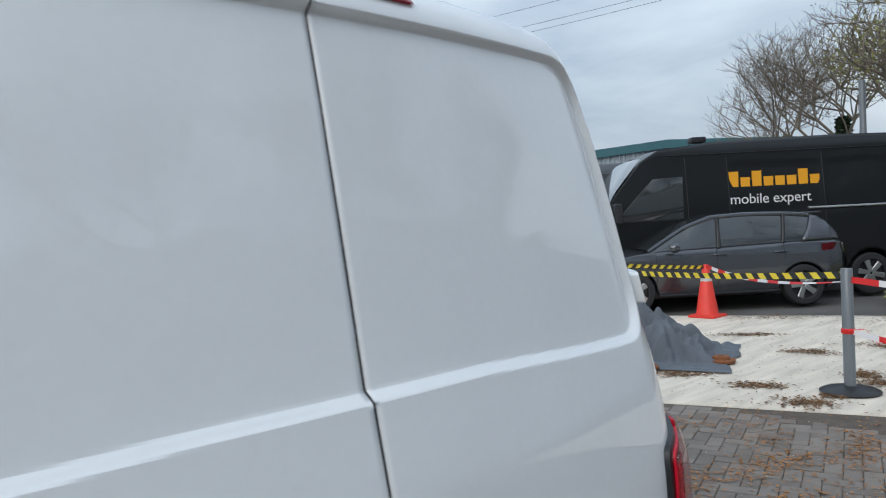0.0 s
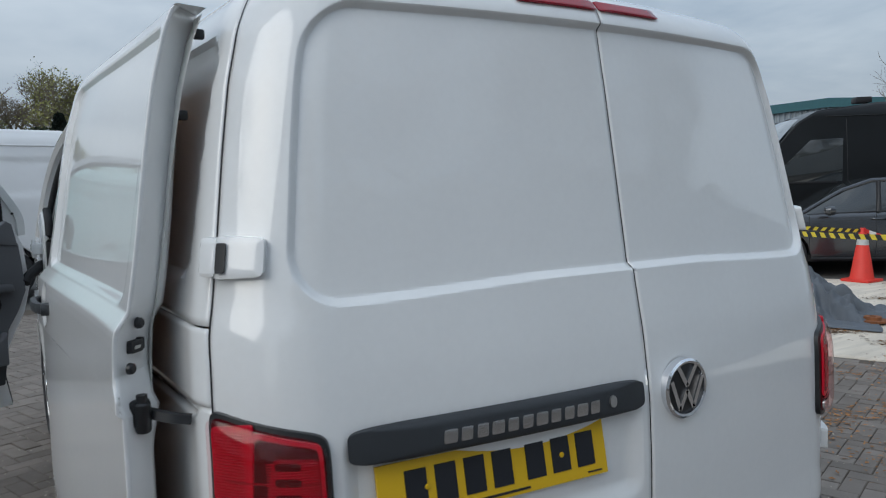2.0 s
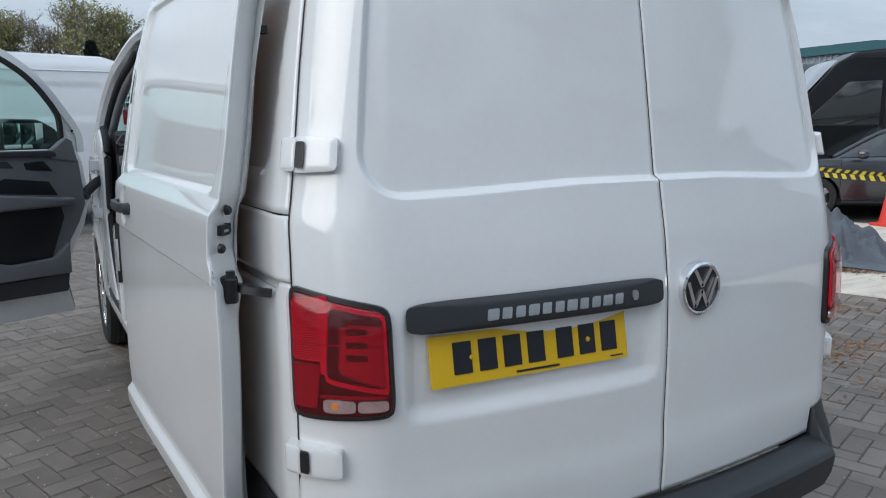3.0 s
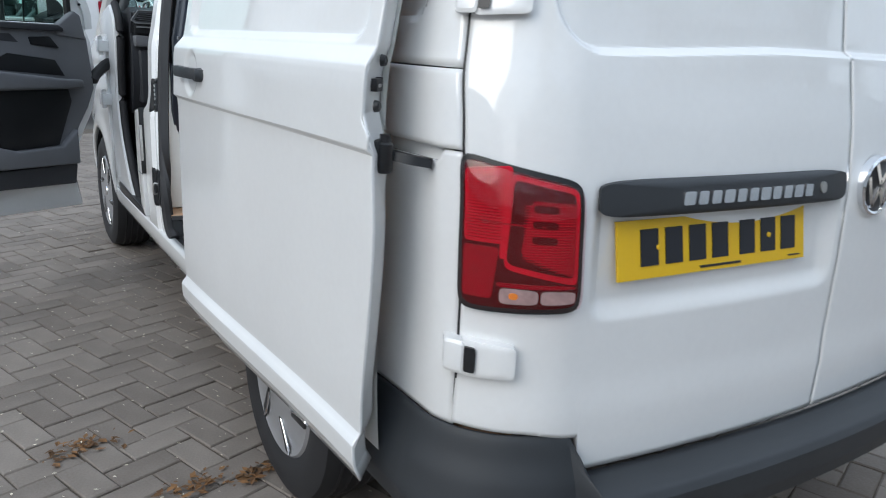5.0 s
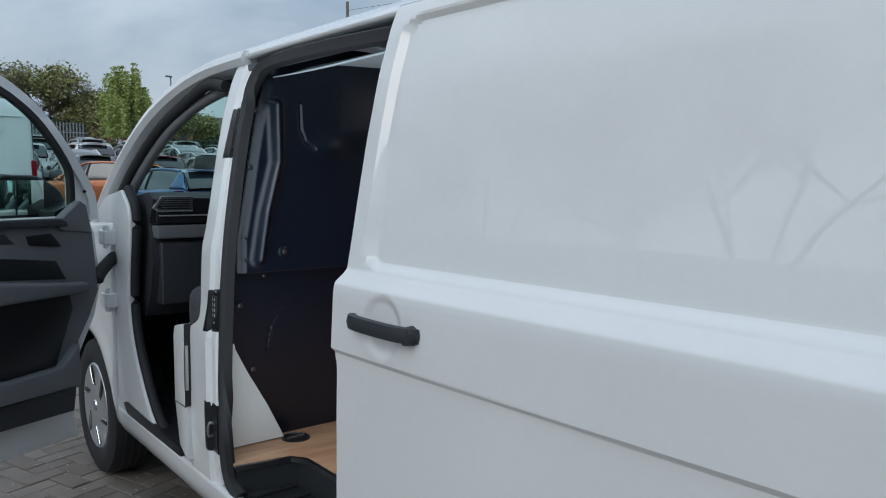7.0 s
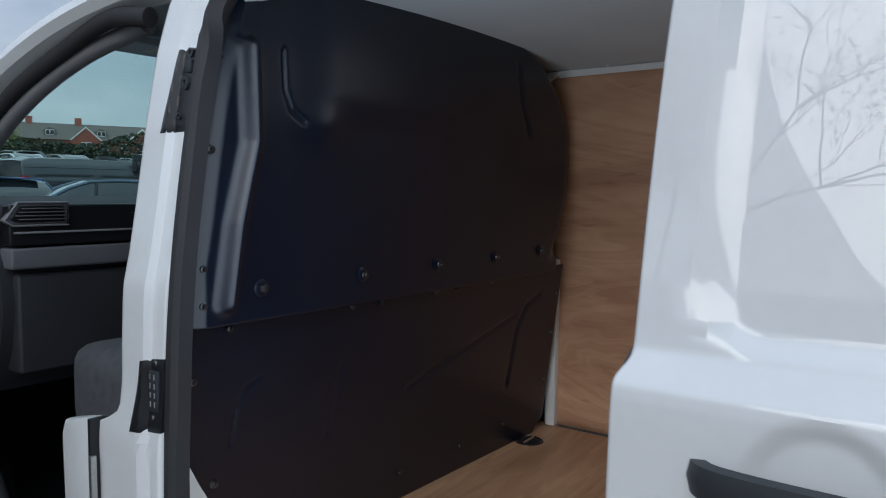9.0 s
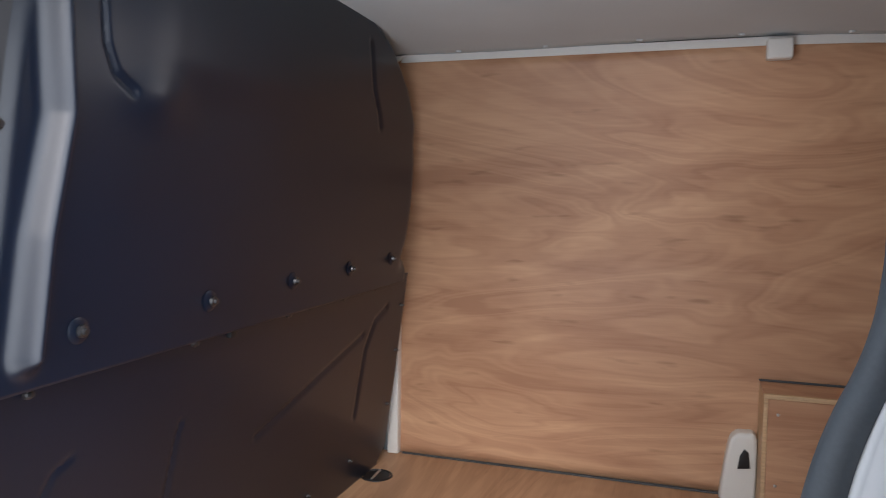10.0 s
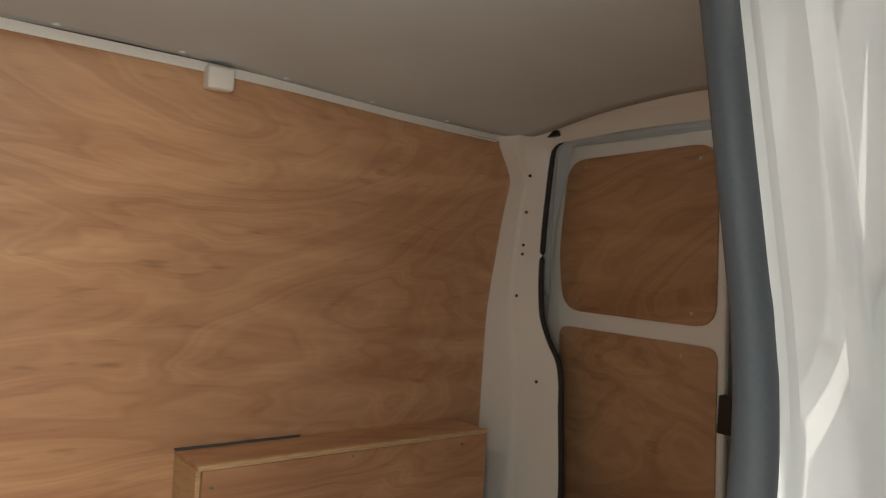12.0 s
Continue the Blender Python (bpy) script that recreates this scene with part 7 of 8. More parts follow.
tape((PX, PY, 0.955), (6.93, 4.12, 0.84), 0.02, 0.055, 0.075, 0.05, M_TAPE_Y, M_TAPE_K, "yellow and black striped barrier tape")
tape((6.98, 5.02, 0.96), (CONE[0], CONE[1], 0.72), 0.02, 0.05, 0.075, 0.05, M_TAPE_Y, M_TAPE_K, "yellow and black striped barrier tape to the cone")
tape((CONE[0], CONE[1], 0.74), (PX + 0.05, PY, 0.90), 0.10, 0.05, 0.33, 0.0, M_TAPE_R, M_TAPE_W, "red and white barrier tape", 1.5)
tape((PX, PY, 0.92), (4.9, -1.2, 0.86), 0.04, 0.05, 0.28, 0.0, M_TAPE_R, M_TAPE_W, "red and white barrier tape", 0.6)
tape((PX, PY, 0.50), (4.8, -0.9, 0.30), 0.02, 0.045, 0.28, 0.0, M_TAPE_W, M_TAPE_R, "red and white barrier tape tied low", 0.8)

# grey dust sheet thrown over a heap
M_SHEET = mat("slate_grey_dust_sheet", (0.11, 0.125, 0.145), 0.75, vary=0.2, scale=3, fine=160, bump=0.0015)


def sheet_f(a, b):
    s, n = -1.75 + 1.95 * a, 1.25 + 1.55 * b
    p = on_apron(s, n, 0)
    e = min(a, 1 - a, b, 1 - b)
    hump = 0.42 * math.exp(-(((a - 0.38) / 0.30) ** 2 + ((b - 0.55) / 0.30) ** 2)) + 0.26 * math.exp(-(((a - 0.62) / 0.2) ** 2 + ((b - 0.45) / 0.22) ** 2)) + 0.10 * math.exp(-(((a - 0.83) / 0.1) ** 2 + ((b - 0.35) / 0.2) ** 2))
    ang = math.atan2(b - 0.5, a - 0.45)
    fold = 0.11 * math.sin(ang * 7 + 3 * math.sin(ang * 3)) * min(1, 3.2 * math.hypot(a - 0.45, b - 0.5)) * min(1, 5 * e)
    wr = 0.14 * noise.noise(Vector((a * 7, b * 7, 0.3))) + 0.10 * abs(noise.noise(Vector((a * 13, b * 13, 1.3)))) + 0.05 * noise.noise(Vector((a * 26, b * 26, 2.3)))
    crease = abs(noise.noise(Vector((a * 5 + 2 * b, b * 9, 5.1)))) + 0.6 * abs(noise.noise(Vector((a * 11, b * 14 - 3 * a, 7.7))))
    z = 0.012 + max(0.0, hump + fold * 0.9 + wr * (0.6 + hump) - 0.36 * crease * (0.35 + hump)) * min(1, e * 9)
    out = 0.10 * math.sin(ang * 5) + 0.06 * math.sin(ang * 9 + 1)
    c = on_apron(-0.78, 2.0)
    d = Vector((p.x - c.x, p.y - c.y, 0))
    return Vector((p.x, p.y, 0)) + d * out * 0.5 + Vector((0, 0, z))


sheet = tagged(part("dust_sheet", bm_grid(sheet_f, 170, 140), M_SHEET), "crumpled slate grey dust sheet heaped on concrete", "dust sheet")
thick(sheet, 0.004, 1.0)
M_RUST = mat("rusty_cast_iron", (0.24, 0.09, 0.035), 0.8, metal=0.2, vary=0.35, scale=12, fine=80, bump=0.0006)
for sx, nx, h in ((-0.72, 1.14, 0.012), (-0.55, 1.20, 0.03), (0.10, 1.75, 0.015)):
    q = on_apron(sx, nx)
    d = thing("brake_disc", "rusty brake disc lying on concrete", "brake disc", (q.x, q.y, 0), group="rusty brake discs")
    part("rotor", bm_lathe([(0.05, h), (0.14, h), (0.14, h + 0.022), (0.085, h + 0.024), (0.08, h + 0.055), (0.035, h + 0.057), (0.03, h + 0.02)], 36, (q.x, q.y, 0)), M_RUST, d)
q = on_apron(-0.80, 1.02)
tagged(part("cardboard_piece", bm_box(q.x - 0.12, q.x + 0.12, q.y - 0.09, q.y + 0.09, 0.002, 0.010, 0.002), mat("faded_cardboard", (0.35, 0.36, 0.38), 0.8, vary=0.25)), "flattened grey card scrap on concrete", "card")
q = on_apron(-0.70, 1.12)
tagged(part("crumpled_paper", moved(bm_lathe([(0, -0.03), (0.03, -0.02), (0.045, 0.01), (0.02, 0.03), (0, 0.034)], 9, (0, 0, 0)), Matrix.Translation((q.x, q.y, 0.092))), M_TAPE_W), "crumpled white paper on a brake disc", "paper")


# ---- planting ----
def bm_tube_into(verts, faces, a, b, ra, rb, n=5):
    d = (b - a)
    if d.length < 1e-5:
        return
    t = d.normalized()
    s = t.cross(Vector((0, 0, 1)))
    if s.length < 0.05:
        s = t.cross(Vector((1, 0, 0)))
    s.normalize()
    u = s.cross(t)
    i = len(verts)
    for p, r in ((a, ra), (b, rb)):
        for k in range(n):
            ang = 2 * math.pi * k / n
            verts.append(p + s * (r * math.cos(ang)) + u * (r * math.sin(ang)))
    for k in range(n):
        k2 = (k + 1) % n
        faces.append((i + k, i + k2, i + n + k2, i + n + k))


M_BARK = mat("grey_brown_bark", (0.20, 0.17, 0.135), 0.9, vary=0.35, scale=3, fine=40, bump=0.006)
M_IVY = mat("dark_ivy_leaf", (0.03, 0.055, 0.02), 0.6, vary=0.4, rand=0.35, alt=(0.015, 0.03, 0.012))
M_SPRING = mat("fresh_spring_leaf", (0.36, 0.355, 0.13), 0.65, vary=0.35, rand=0.4, alt=(0.21, 0.215, 0.075))
M_WILLOW = mat("pale_willow_leaf", (0.46, 0.52, 0.17), 0.65, vary=0.3, rand=0.4, alt=(0.30, 0.36, 0.10))
M_BUD = mat("brown_budding_twig", (0.26, 0.215, 0.11), 0.85, vary=0.3, rand=0.4, alt=(0.14, 0.11, 0.06))
M_HEDGE = mat("dark_hedge_leaf", (0.045, 0.065, 0.028), 0.7, vary=0.4, rand=0.4, alt=(0.018, 0.03, 0.012))
M_CONIFER = mat("dark_conifer", (0.018, 0.03, 0.02), 0.8, vary=0.4, rand=0.4, alt=(0.008, 0.014, 0.01))


def leaf_quad(verts, faces, p, s, r):
    d1 = Vector((r.gauss(0, 1), r.gauss(0, 1), r.gauss(0, 0.7))).normalized() * s
    d2 = d1.cross(Vector((r.gauss(0, 1), r.gauss(0, 1), r.gauss(0, 1)))).normalized() * (s * 0.55)
    i = len(verts)
    verts.extend((p - d1, p + d2, p + d1, p - d2))
    faces.append((i, i + 1, i + 2, i + 3))


def tree(name, label, x, y, z, h, spread, seed, leaf=None, leaves=0, leaf_size=0.12, levels=5, droop=0.0, ivy=False, stems=1, trunk_r=0.25):
    r = random.Random(seed)
    e = thing(name, label, "tree", (x, y, z))
    verts, faces, tips = [], [], []

    def grow(p, d, length, rad, lev):
        steps = 3
        q = p
        for k in range(steps):
            nd = (d + Vector((r.gauss(0, 0.14), r.gauss(0, 0.14), r.gauss(0.03 - droop * (levels - lev) * 0.25, 0.10)))).normalized()
            nq = q + nd * (length / steps)
            ra = rad * (1 - 0.30 * k / steps)
            bm_tube_into(verts, faces, q, nq, ra, rad * (1 - 0.30 * (k + 1) / steps), 7 if lev >= levels - 1 else (5 if lev > 1 else 3))
            if lev <= 1:
                tips.append(nq)
            if lev > 0 and lev < levels and k > 0 and r.random() < 0.55:
                side = Vector((r.gauss(0, 1), r.gauss(0, 1), r.gauss(0.2, 0.5))).normalized()
                grow(nq, (nd * 0.65 + side * 0.75).normalized(), length * r.uniform(0.45, 0.65), ra * 0.5, lev - 1)
            q, d = nq, nd
        if lev > 0:
            for _ in range(3 if lev >= 3 else 2 + (r.random() < 0.5)):
                side = Vector((r.gauss(0, 1), r.gauss(0, 1), r.gauss(0.25, 0.4))).normalized()
                grow(q, (d * 0.85 + side * (0.55 + 0.35 * spread)).normalized(), length * r.uniform(0.62, 0.82), rad * 0.62, lev - 1)

    for s in range(stems):
        lean = Vector((r.gauss(0, 0.25), r.gauss(0, 0.25), 1)).normalized() if stems > 1 else Vector((r.gauss(0, 0.06), r.gauss(0, 0.06), 1))
        grow(Vector((x + r.gauss(0, 0.2) * (stems > 1), y + r.gauss(0, 0.2) * (stems > 1), z - 0.1)), lean.normalized(), h * 0.27, trunk_r, levels)
    me = bpy.data.meshes.new("trunk")
    me.from_pydata(verts, [], faces)
    me.materials.append(M_BARK)
    for pl in me.polygons:
        pl.use_smooth = True
    ob = new("trunk", me)
    ob.parent = e
    ob.matrix_parent_inverse = Matrix.Translation((-x, -y, -z))
    if leaf is not None and tips:
        lv, lf = [], []
        for _ in range(leaves):
            p = tips[r.randrange(len(tips))]
            drop = Vector((r.gauss(0, 0.22), r.gauss(0, 0.22), r.gauss(-0.7 * droop, 0.26 + 0.5 * droop)))
            leaf_quad(lv, lf, p + drop, leaf_size * r.uniform(0.5, 1.2), r)
        me = bpy.data.meshes.new("crown")
        me.from_pydata(lv, [], lf)
        me.materials.append(leaf)
        ob = new("crown", me)
        ob.parent = e
        ob.matrix_parent_inverse = Matrix.Translation((-x, -y, -z))
    if ivy:
        lv, lf = [], []
        for _ in range(2600):
            hh = r.uniform(0, h * 0.42)
            ang = r.uniform(0, 2 * math.pi)
            rr = trunk_r * 1.6 * (1.25 - hh / (h * 0.5)) + r.uniform(0, 0.2)
            leaf_quad(lv, lf, Vector((x + rr * math.cos(ang), y + rr * math.sin(ang), z + hh)), 0.10, r)
        me = bpy.data.meshes.new("ivy")
        me.from_pydata(lv, [], lf)
        me.materials.append(M_IVY)
        ob = new("ivy", me)
        ob.parent = e
        ob.matrix_parent_inverse = Matrix.Translation((-x, -y, -z))
    return e


def willow(name, label, x, y, z, h, rad, seed):
    """Limbs rise and part; long leafy strands hang from them in separate curtains."""
    r = random.Random(seed)
    e = thing(name, label, "tree", (x, y, z))
    verts, faces, lv, lf = [], [], [], []
    base = Vector((x, y, z - 0.1))
    fork = base + Vector((0.05, 0, h * 0.30))
    bm_tube_into(verts, faces, base, fork, 0.20, 0.15, 8)
    for k in range(30):
        ang = 2.4 * k + r.uniform(-0.3, 0.3)
        u = math.sqrt((k + 0.5) / 30)
        top = h * (0.99 - 0.42 * u ** 1.7 + r.uniform(-0.07, 0.03)) - (0.10 * h if math.cos(ang) > 0.5 else 0.0)
        tip = base + Vector((rad * 0.92 * u * math.cos(ang) - 0.12, rad * 0.92 * u * math.sin(ang), top))
        mid = fork.lerp(tip, 0.55) + Vector((r.gauss(0, 0.12), r.gauss(0, 0.12), 0.30 + 0.3 * u))
        limb = smooth_path([fork, mid, tip], 4)
        n = len(limb) - 1
        for i in range(n):
            bm_tube_into(verts, faces, Vector(limb[i]), Vector(limb[i + 1]), 0.065 * (1 - i / n) + 0.012, 0.065 * (1 - (i + 1) / n) + 0.012, 5)
        for _ in range(20):
            p = Vector(limb[r.randrange(n // 2, n + 1)])
            out = Vector((math.cos(ang + r.gauss(0, 0.8)), math.sin(ang + r.gauss(0, 0.8)), 0)) * r.uniform(0.05, 0.40)
            length = min(r.uniform(0.12, 0.48) * h * (0.45 + 0.55 * u), p.z - z - 0.24 * h)
            m = int(30 + 26 * length)
            for i in range(m):
                t = i / m
                q = p + out * math.sin(min(1.0, 2.2 * t) * math.pi / 2) + Vector((r.gauss(0, 0.075), r.gauss(0, 0.075), 0.18 * math.sin(math.pi * min(1, 3 * t)) - length * t ** 1.25))
                leaf_quad(lv, lf, q, 0.085 * r.uniform(0.5, 1.2), r)
    for nm, vs, fs, m in (("trunk", verts, faces, M_BARK), ("crown", lv, lf, M_WILLOW)):
        me = bpy.data.meshes.new(nm)
        me.from_pydata(vs, [], fs)
        me.materials.append(m)
        ob = new(nm, me)
        ob.parent = e
        ob.matrix_parent_inverse = Matrix.Translation((-x, -y, -z))
    return e


def conifer(name, label, x, y, z, h, rad, seed):
    r = random.Random(seed)
    e = thing(name, label, "tree", (x, y, z))
    part("trunk", bm_lathe([(0.18, 0), (0.10, h * 0.6), (0.02, h), (0, h)], 8, (x, y, z)), M_BARK, e)
    lv, lf = [], []
    for _ in range(5000):
        t = r.random() ** 0.7
        rr = rad * (1 - t) * r.uniform(0.35, 1.0) + 0.1
        a = r.uniform(0, 2 * math.pi)
        leaf_quad(lv, lf, Vector((x + rr * math.cos(a), y + rr * math.sin(a), z + 0.6 + (h - 0.6) * t)), 0.22, r)
    me = bpy.data.meshes.new("crown")
    me.from_pydata(lv, [], lf)
    me.materials.append(M_CONIFER)
    ob = new("crown", me)
    ob.parent = e
    ob.matrix_parent_inverse = Matrix.Translation((-x, -y, -z))
    return e


def scrub(name, label, boxes, count, size, material, seed, category="hedge"):
    """A hedge or thicket: leaves scattered through long rounded masses (x0, y0, x1, y1, width, height, base)."""
    r = random.Random(seed)
    lv, lf = [], []
    for x0, y0, x1, y1, w, h, z in boxes:
        L = math.hypot(x1 - x0, y1 - y0)
        nx, ny = -(y1 - y0) / L, (x1 - x0) / L
        for _ in range(int(count * L)):
            t, u, v = r.random(), r.uniform(-1, 1), r.random() ** 0.6
            hh = h * (0.80 + 0.35 * noise.noise(Vector((t * L * 0.25, seed, 0))))
            edge = math.sqrt(max(0, 1 - v ** 6))
            leaf_quad(lv, lf, Vector((x0 + (x1 - x0) * t + nx * u * w * edge, y0 + (y1 - y0) * t + ny * u * w * edge, z + hh * v)), size * r.uniform(0.6, 1.3), r)
    me = bpy.data.meshes.new(name)
    me.from_pydata(lv, [], lf)
    me.materials.append(material)
    return tagged(new(name, me), label, category, kind="stuff")


# beyond the black van
tree("bare_tree", "bare many-stemmed tree with ivy on its stems", 29.5, 9.75, 0.4, 10.5, 0.8, 21, M_BUD, 400, 0.035, 6, 0.0, True, 3, 0.11)
tree("bare_tree", "tall bare tree in early bud", 23.9, 2.95, 0, 13.5, 0.7, 23, M_SPRING, 2500, 0.05, 6, 0.0, True, 1, 0.15)
tree("budding_tree", "budding tree above a thicket", 24.9, 4.2, 0, 10.0, 0.7, 25, M_SPRING, 4200, 0.07, 5, 0.0, True, 2, 0.2)
tree("bare_tree", "bare overhanging tree with ivy on its trunk", 16.7, 0.33, 0, 12.5, 1.2, 27, M_BUD, 500, 0.03, 6, 0.0, True, 1, 0.15)
scrub("thicket", "green thicket of brambles and ivy", [(16.6, 1.3, 28.8, 6.9, 1.4, 3.6, 0), (15.3, 0.2, 17.1, 1.7, 1.0, 1.8, 0)], 520, 0.085, M_SPRING, 31, "thicket")
scrub("grass_verge", "rough green grass and weeds", [(12.1, 1.75, 14.6, 1.0, 0.9, 0.45, 0), (10.8, 2.15, 12.4, 2.85, 0.35, 0.22, 0)], 1500, 0.06, M_SPRING, 33, "grass")
pole = thing("grey_pole", "plain grey steel pole in a thicket", "pole", (17.9, 5.26, 0))
part("shaft", bm_lathe([(0.07, 0), (0.07, 4.3), (0.0, 4.32)], 14, (17.9, 5.26, 0)), M_POST, pole)
# shed with a teal fascia
M_SHED = mat("grey_corrugated_cladding", (0.33, 0.38, 0.42), 0.6, vary=0.08, scale=1)
M_TEAL = mat("dark_teal_fascia", (0.03, 0.12, 0.14), 0.5, vary=0.1)
shed = thing("metal_shed", "grey corrugated metal shed with a dark teal roof edge", "shed", (45, 30, 0))
SHD, SHN = Vector((0.555, -0.83, 0)).normalized(), Vector((0.83, 0.555, 0)).normalized()
SH0 = Vector((38.4, 35.25, 0))


def shed_top(s):
    return 5.25 + 0.075 * min(s, 11.0) - 0.05 * max(0, s - 11.0)


def shed_wall(a, b):
    s = 19 * a
    return SH0 + SHD * s + SHN * (0.05 * (1 if int(s / 0.16) % 2 else -1)) + Vector((0, 0, shed_top(s) * b))


part("wall", bm_grid(shed_wall, 240, 2), M_SHED, shed, smooth=False)
part("fascia", bm_sweep([SH0 + SHD * s + Vector((0, 0, shed_top(s) + 0.10)) - SHN * 0.15 for s in (0, 4, 8, 11, 15, 19)], [(-0.12, -0.28), (0.12, -0.28), (0.12, 0.28), (-0.12, 0.28)]), M_TEAL, shed)
part("roof", bm_grid(lambda a, b: SH0 + SHD * (19 * a) + SHN * (10 * b) + Vector((0, 0, shed_top(19 * a) + 0.1)), 12, 2), M_TEAL, shed)

# ahead: fence, hedge, trees and houses round the car park
M_FENCE = mat("galvanised_palisade", (0.30, 0.32, 0.33), 0.5, metal=0.5, vary=0.15)
fence = thing("palisade_fence", "grey galvanised palisade fence round a car park", "fence", (2, 47, lot_z(47)))
bm = bmesh.new()
pales = []
for k in range(150):
    x = -16 + 0.17 * k
    y = 47.2 - 0.06 * (x + 16) * 0.6
    pales.append(bm_prism([(x - 0.035, lot_z(y)), (x + 0.035, lot_z(y)), (x + 0.035, lot_z(y) + 2.3), (x, lot_z(y) + 2.4), (x - 0.035, lot_z(y) + 2.3)], "y", y - 0.01, y + 0.01, 0))
bm.free()
tagged(part("pales", merge(*pales), M_FENCE, fence, smooth=False), kind="stuff")
for zz in (0.5, 1.8):
    part("rail", bm_sweep([(-16, 47.25, lot_z(47) + zz), (9.6, 46.3, lot_z(46.3) + zz)], 0.03), M_FENCE, fence)
scrub("hedge", "dark clipped hedge at the edge of a car park", [(8.5, 45.5, 24, 40.0, 0.8, 2.2, lot_z(43)), (-20, 50, 10, 49, 1.2, 3.3, lot_z(49)), (13, 45, 40, 33, 1.0, 3.2, lot_z(40)), (9.0, 42.0, 14, 40.5, 0.6, 1.5, lot_z(41))], 420, 0.12, M_HEDGE, 41)
scrub("hedge", "brown-green hedgerow behind a fence", [(-30, 60, 12, 59, 1.5, 3.8, lot_z(52)), (-55, 44, -18, 50, 1.5, 5.0, 1.2)], 330, 0.15, M_BUD, 43)
scrub("thicket", "olive green spring thicket behind a palisade fence", [(-16, 66, 9.5, 64, 2.4, 5.4, lot_z(60)), (10, 62, 24, 58, 1.6, 2.6, lot_z(58))], 520, 0.16, M_SPRING, 47, "thicket")
scrub("thicket", "olive green spring trees beyond houses", [(12, 136, 60, 132, 4.0, 9.5, 4.5)], 330, 0.32, M_SPRING, 49, "thicket")
willow("weeping_willow", "pale green willow in fresh leaf", 13.1, 50, lot_z(50), 6.6, 2.05, 51)
tree("bare_tree", "bare brown tree behind a hedge", 12.9, 61, lot_z(58), 7.8, 0.55, 53, M_BUD, 900, 0.05, 6, 0, False, 1, 0.16)
tree("budding_tree", "large budding tree behind a hedge", 8.4, 60, lot_z(56), 9.2, 0.6, 55, M_SPRING, 11000, 0.14, 5, 0, False, 2, 0.25)
tree("budding_tree", "tall tree in spring bud", -3.0, 68, lot_z(56), 10.5, 0.9, 57, M_SPRING, 14000, 0.09, 6, 0, False, 1, 0.25)
tree("bare_tree", "tall bare tree behind a hedge", 1.6, 66, lot_z(54), 10.0, 1.0, 59, M_BUD, 2600, 0.06, 6, 0, False, 1, 0.24)
tree("budding_tree", "spreading tree in spring bud", -10.0, 62, lot_z(54), 8.5, 1.0, 61, M_SPRING, 14000, 0.10, 5, 0, False, 2, 0.24)
tree("budding_tree", "green tree beyond a car park", 5.2, 59, lot_z(56), 10.0, 0.8, 63, M_SPRING, 5500, 0.13, 6, 0, False, 2, 0.18)
conifer("dark_conifer", "dark narrow conifer behind a hedge", 3.2, 50.5, lot_z(50), 4.2, 1.2, 65)
tree("budding_tree", "green tree beside houses", 19.4, 56, lot_z(54), 5.2, 0.6, 67, M_SPRING, 7000, 0.12, 5, 0, False, 2, 0.2)

M_BRICK = mat("red_brick_wall", (0.30, 0.10, 0.07), 0.85, vary=0.3, scale=1.5, fine=30, bump=0.004)
M_TILE = mat("grey_brown_roof_tile", (0.16, 0.135, 0.12), 0.85, vary=0.25, scale=2, fine=30, bump=0.01)
M_FRAME = mat("white_window_frame", (0.78, 0.78, 0.76), 0.5, vary=0.04)


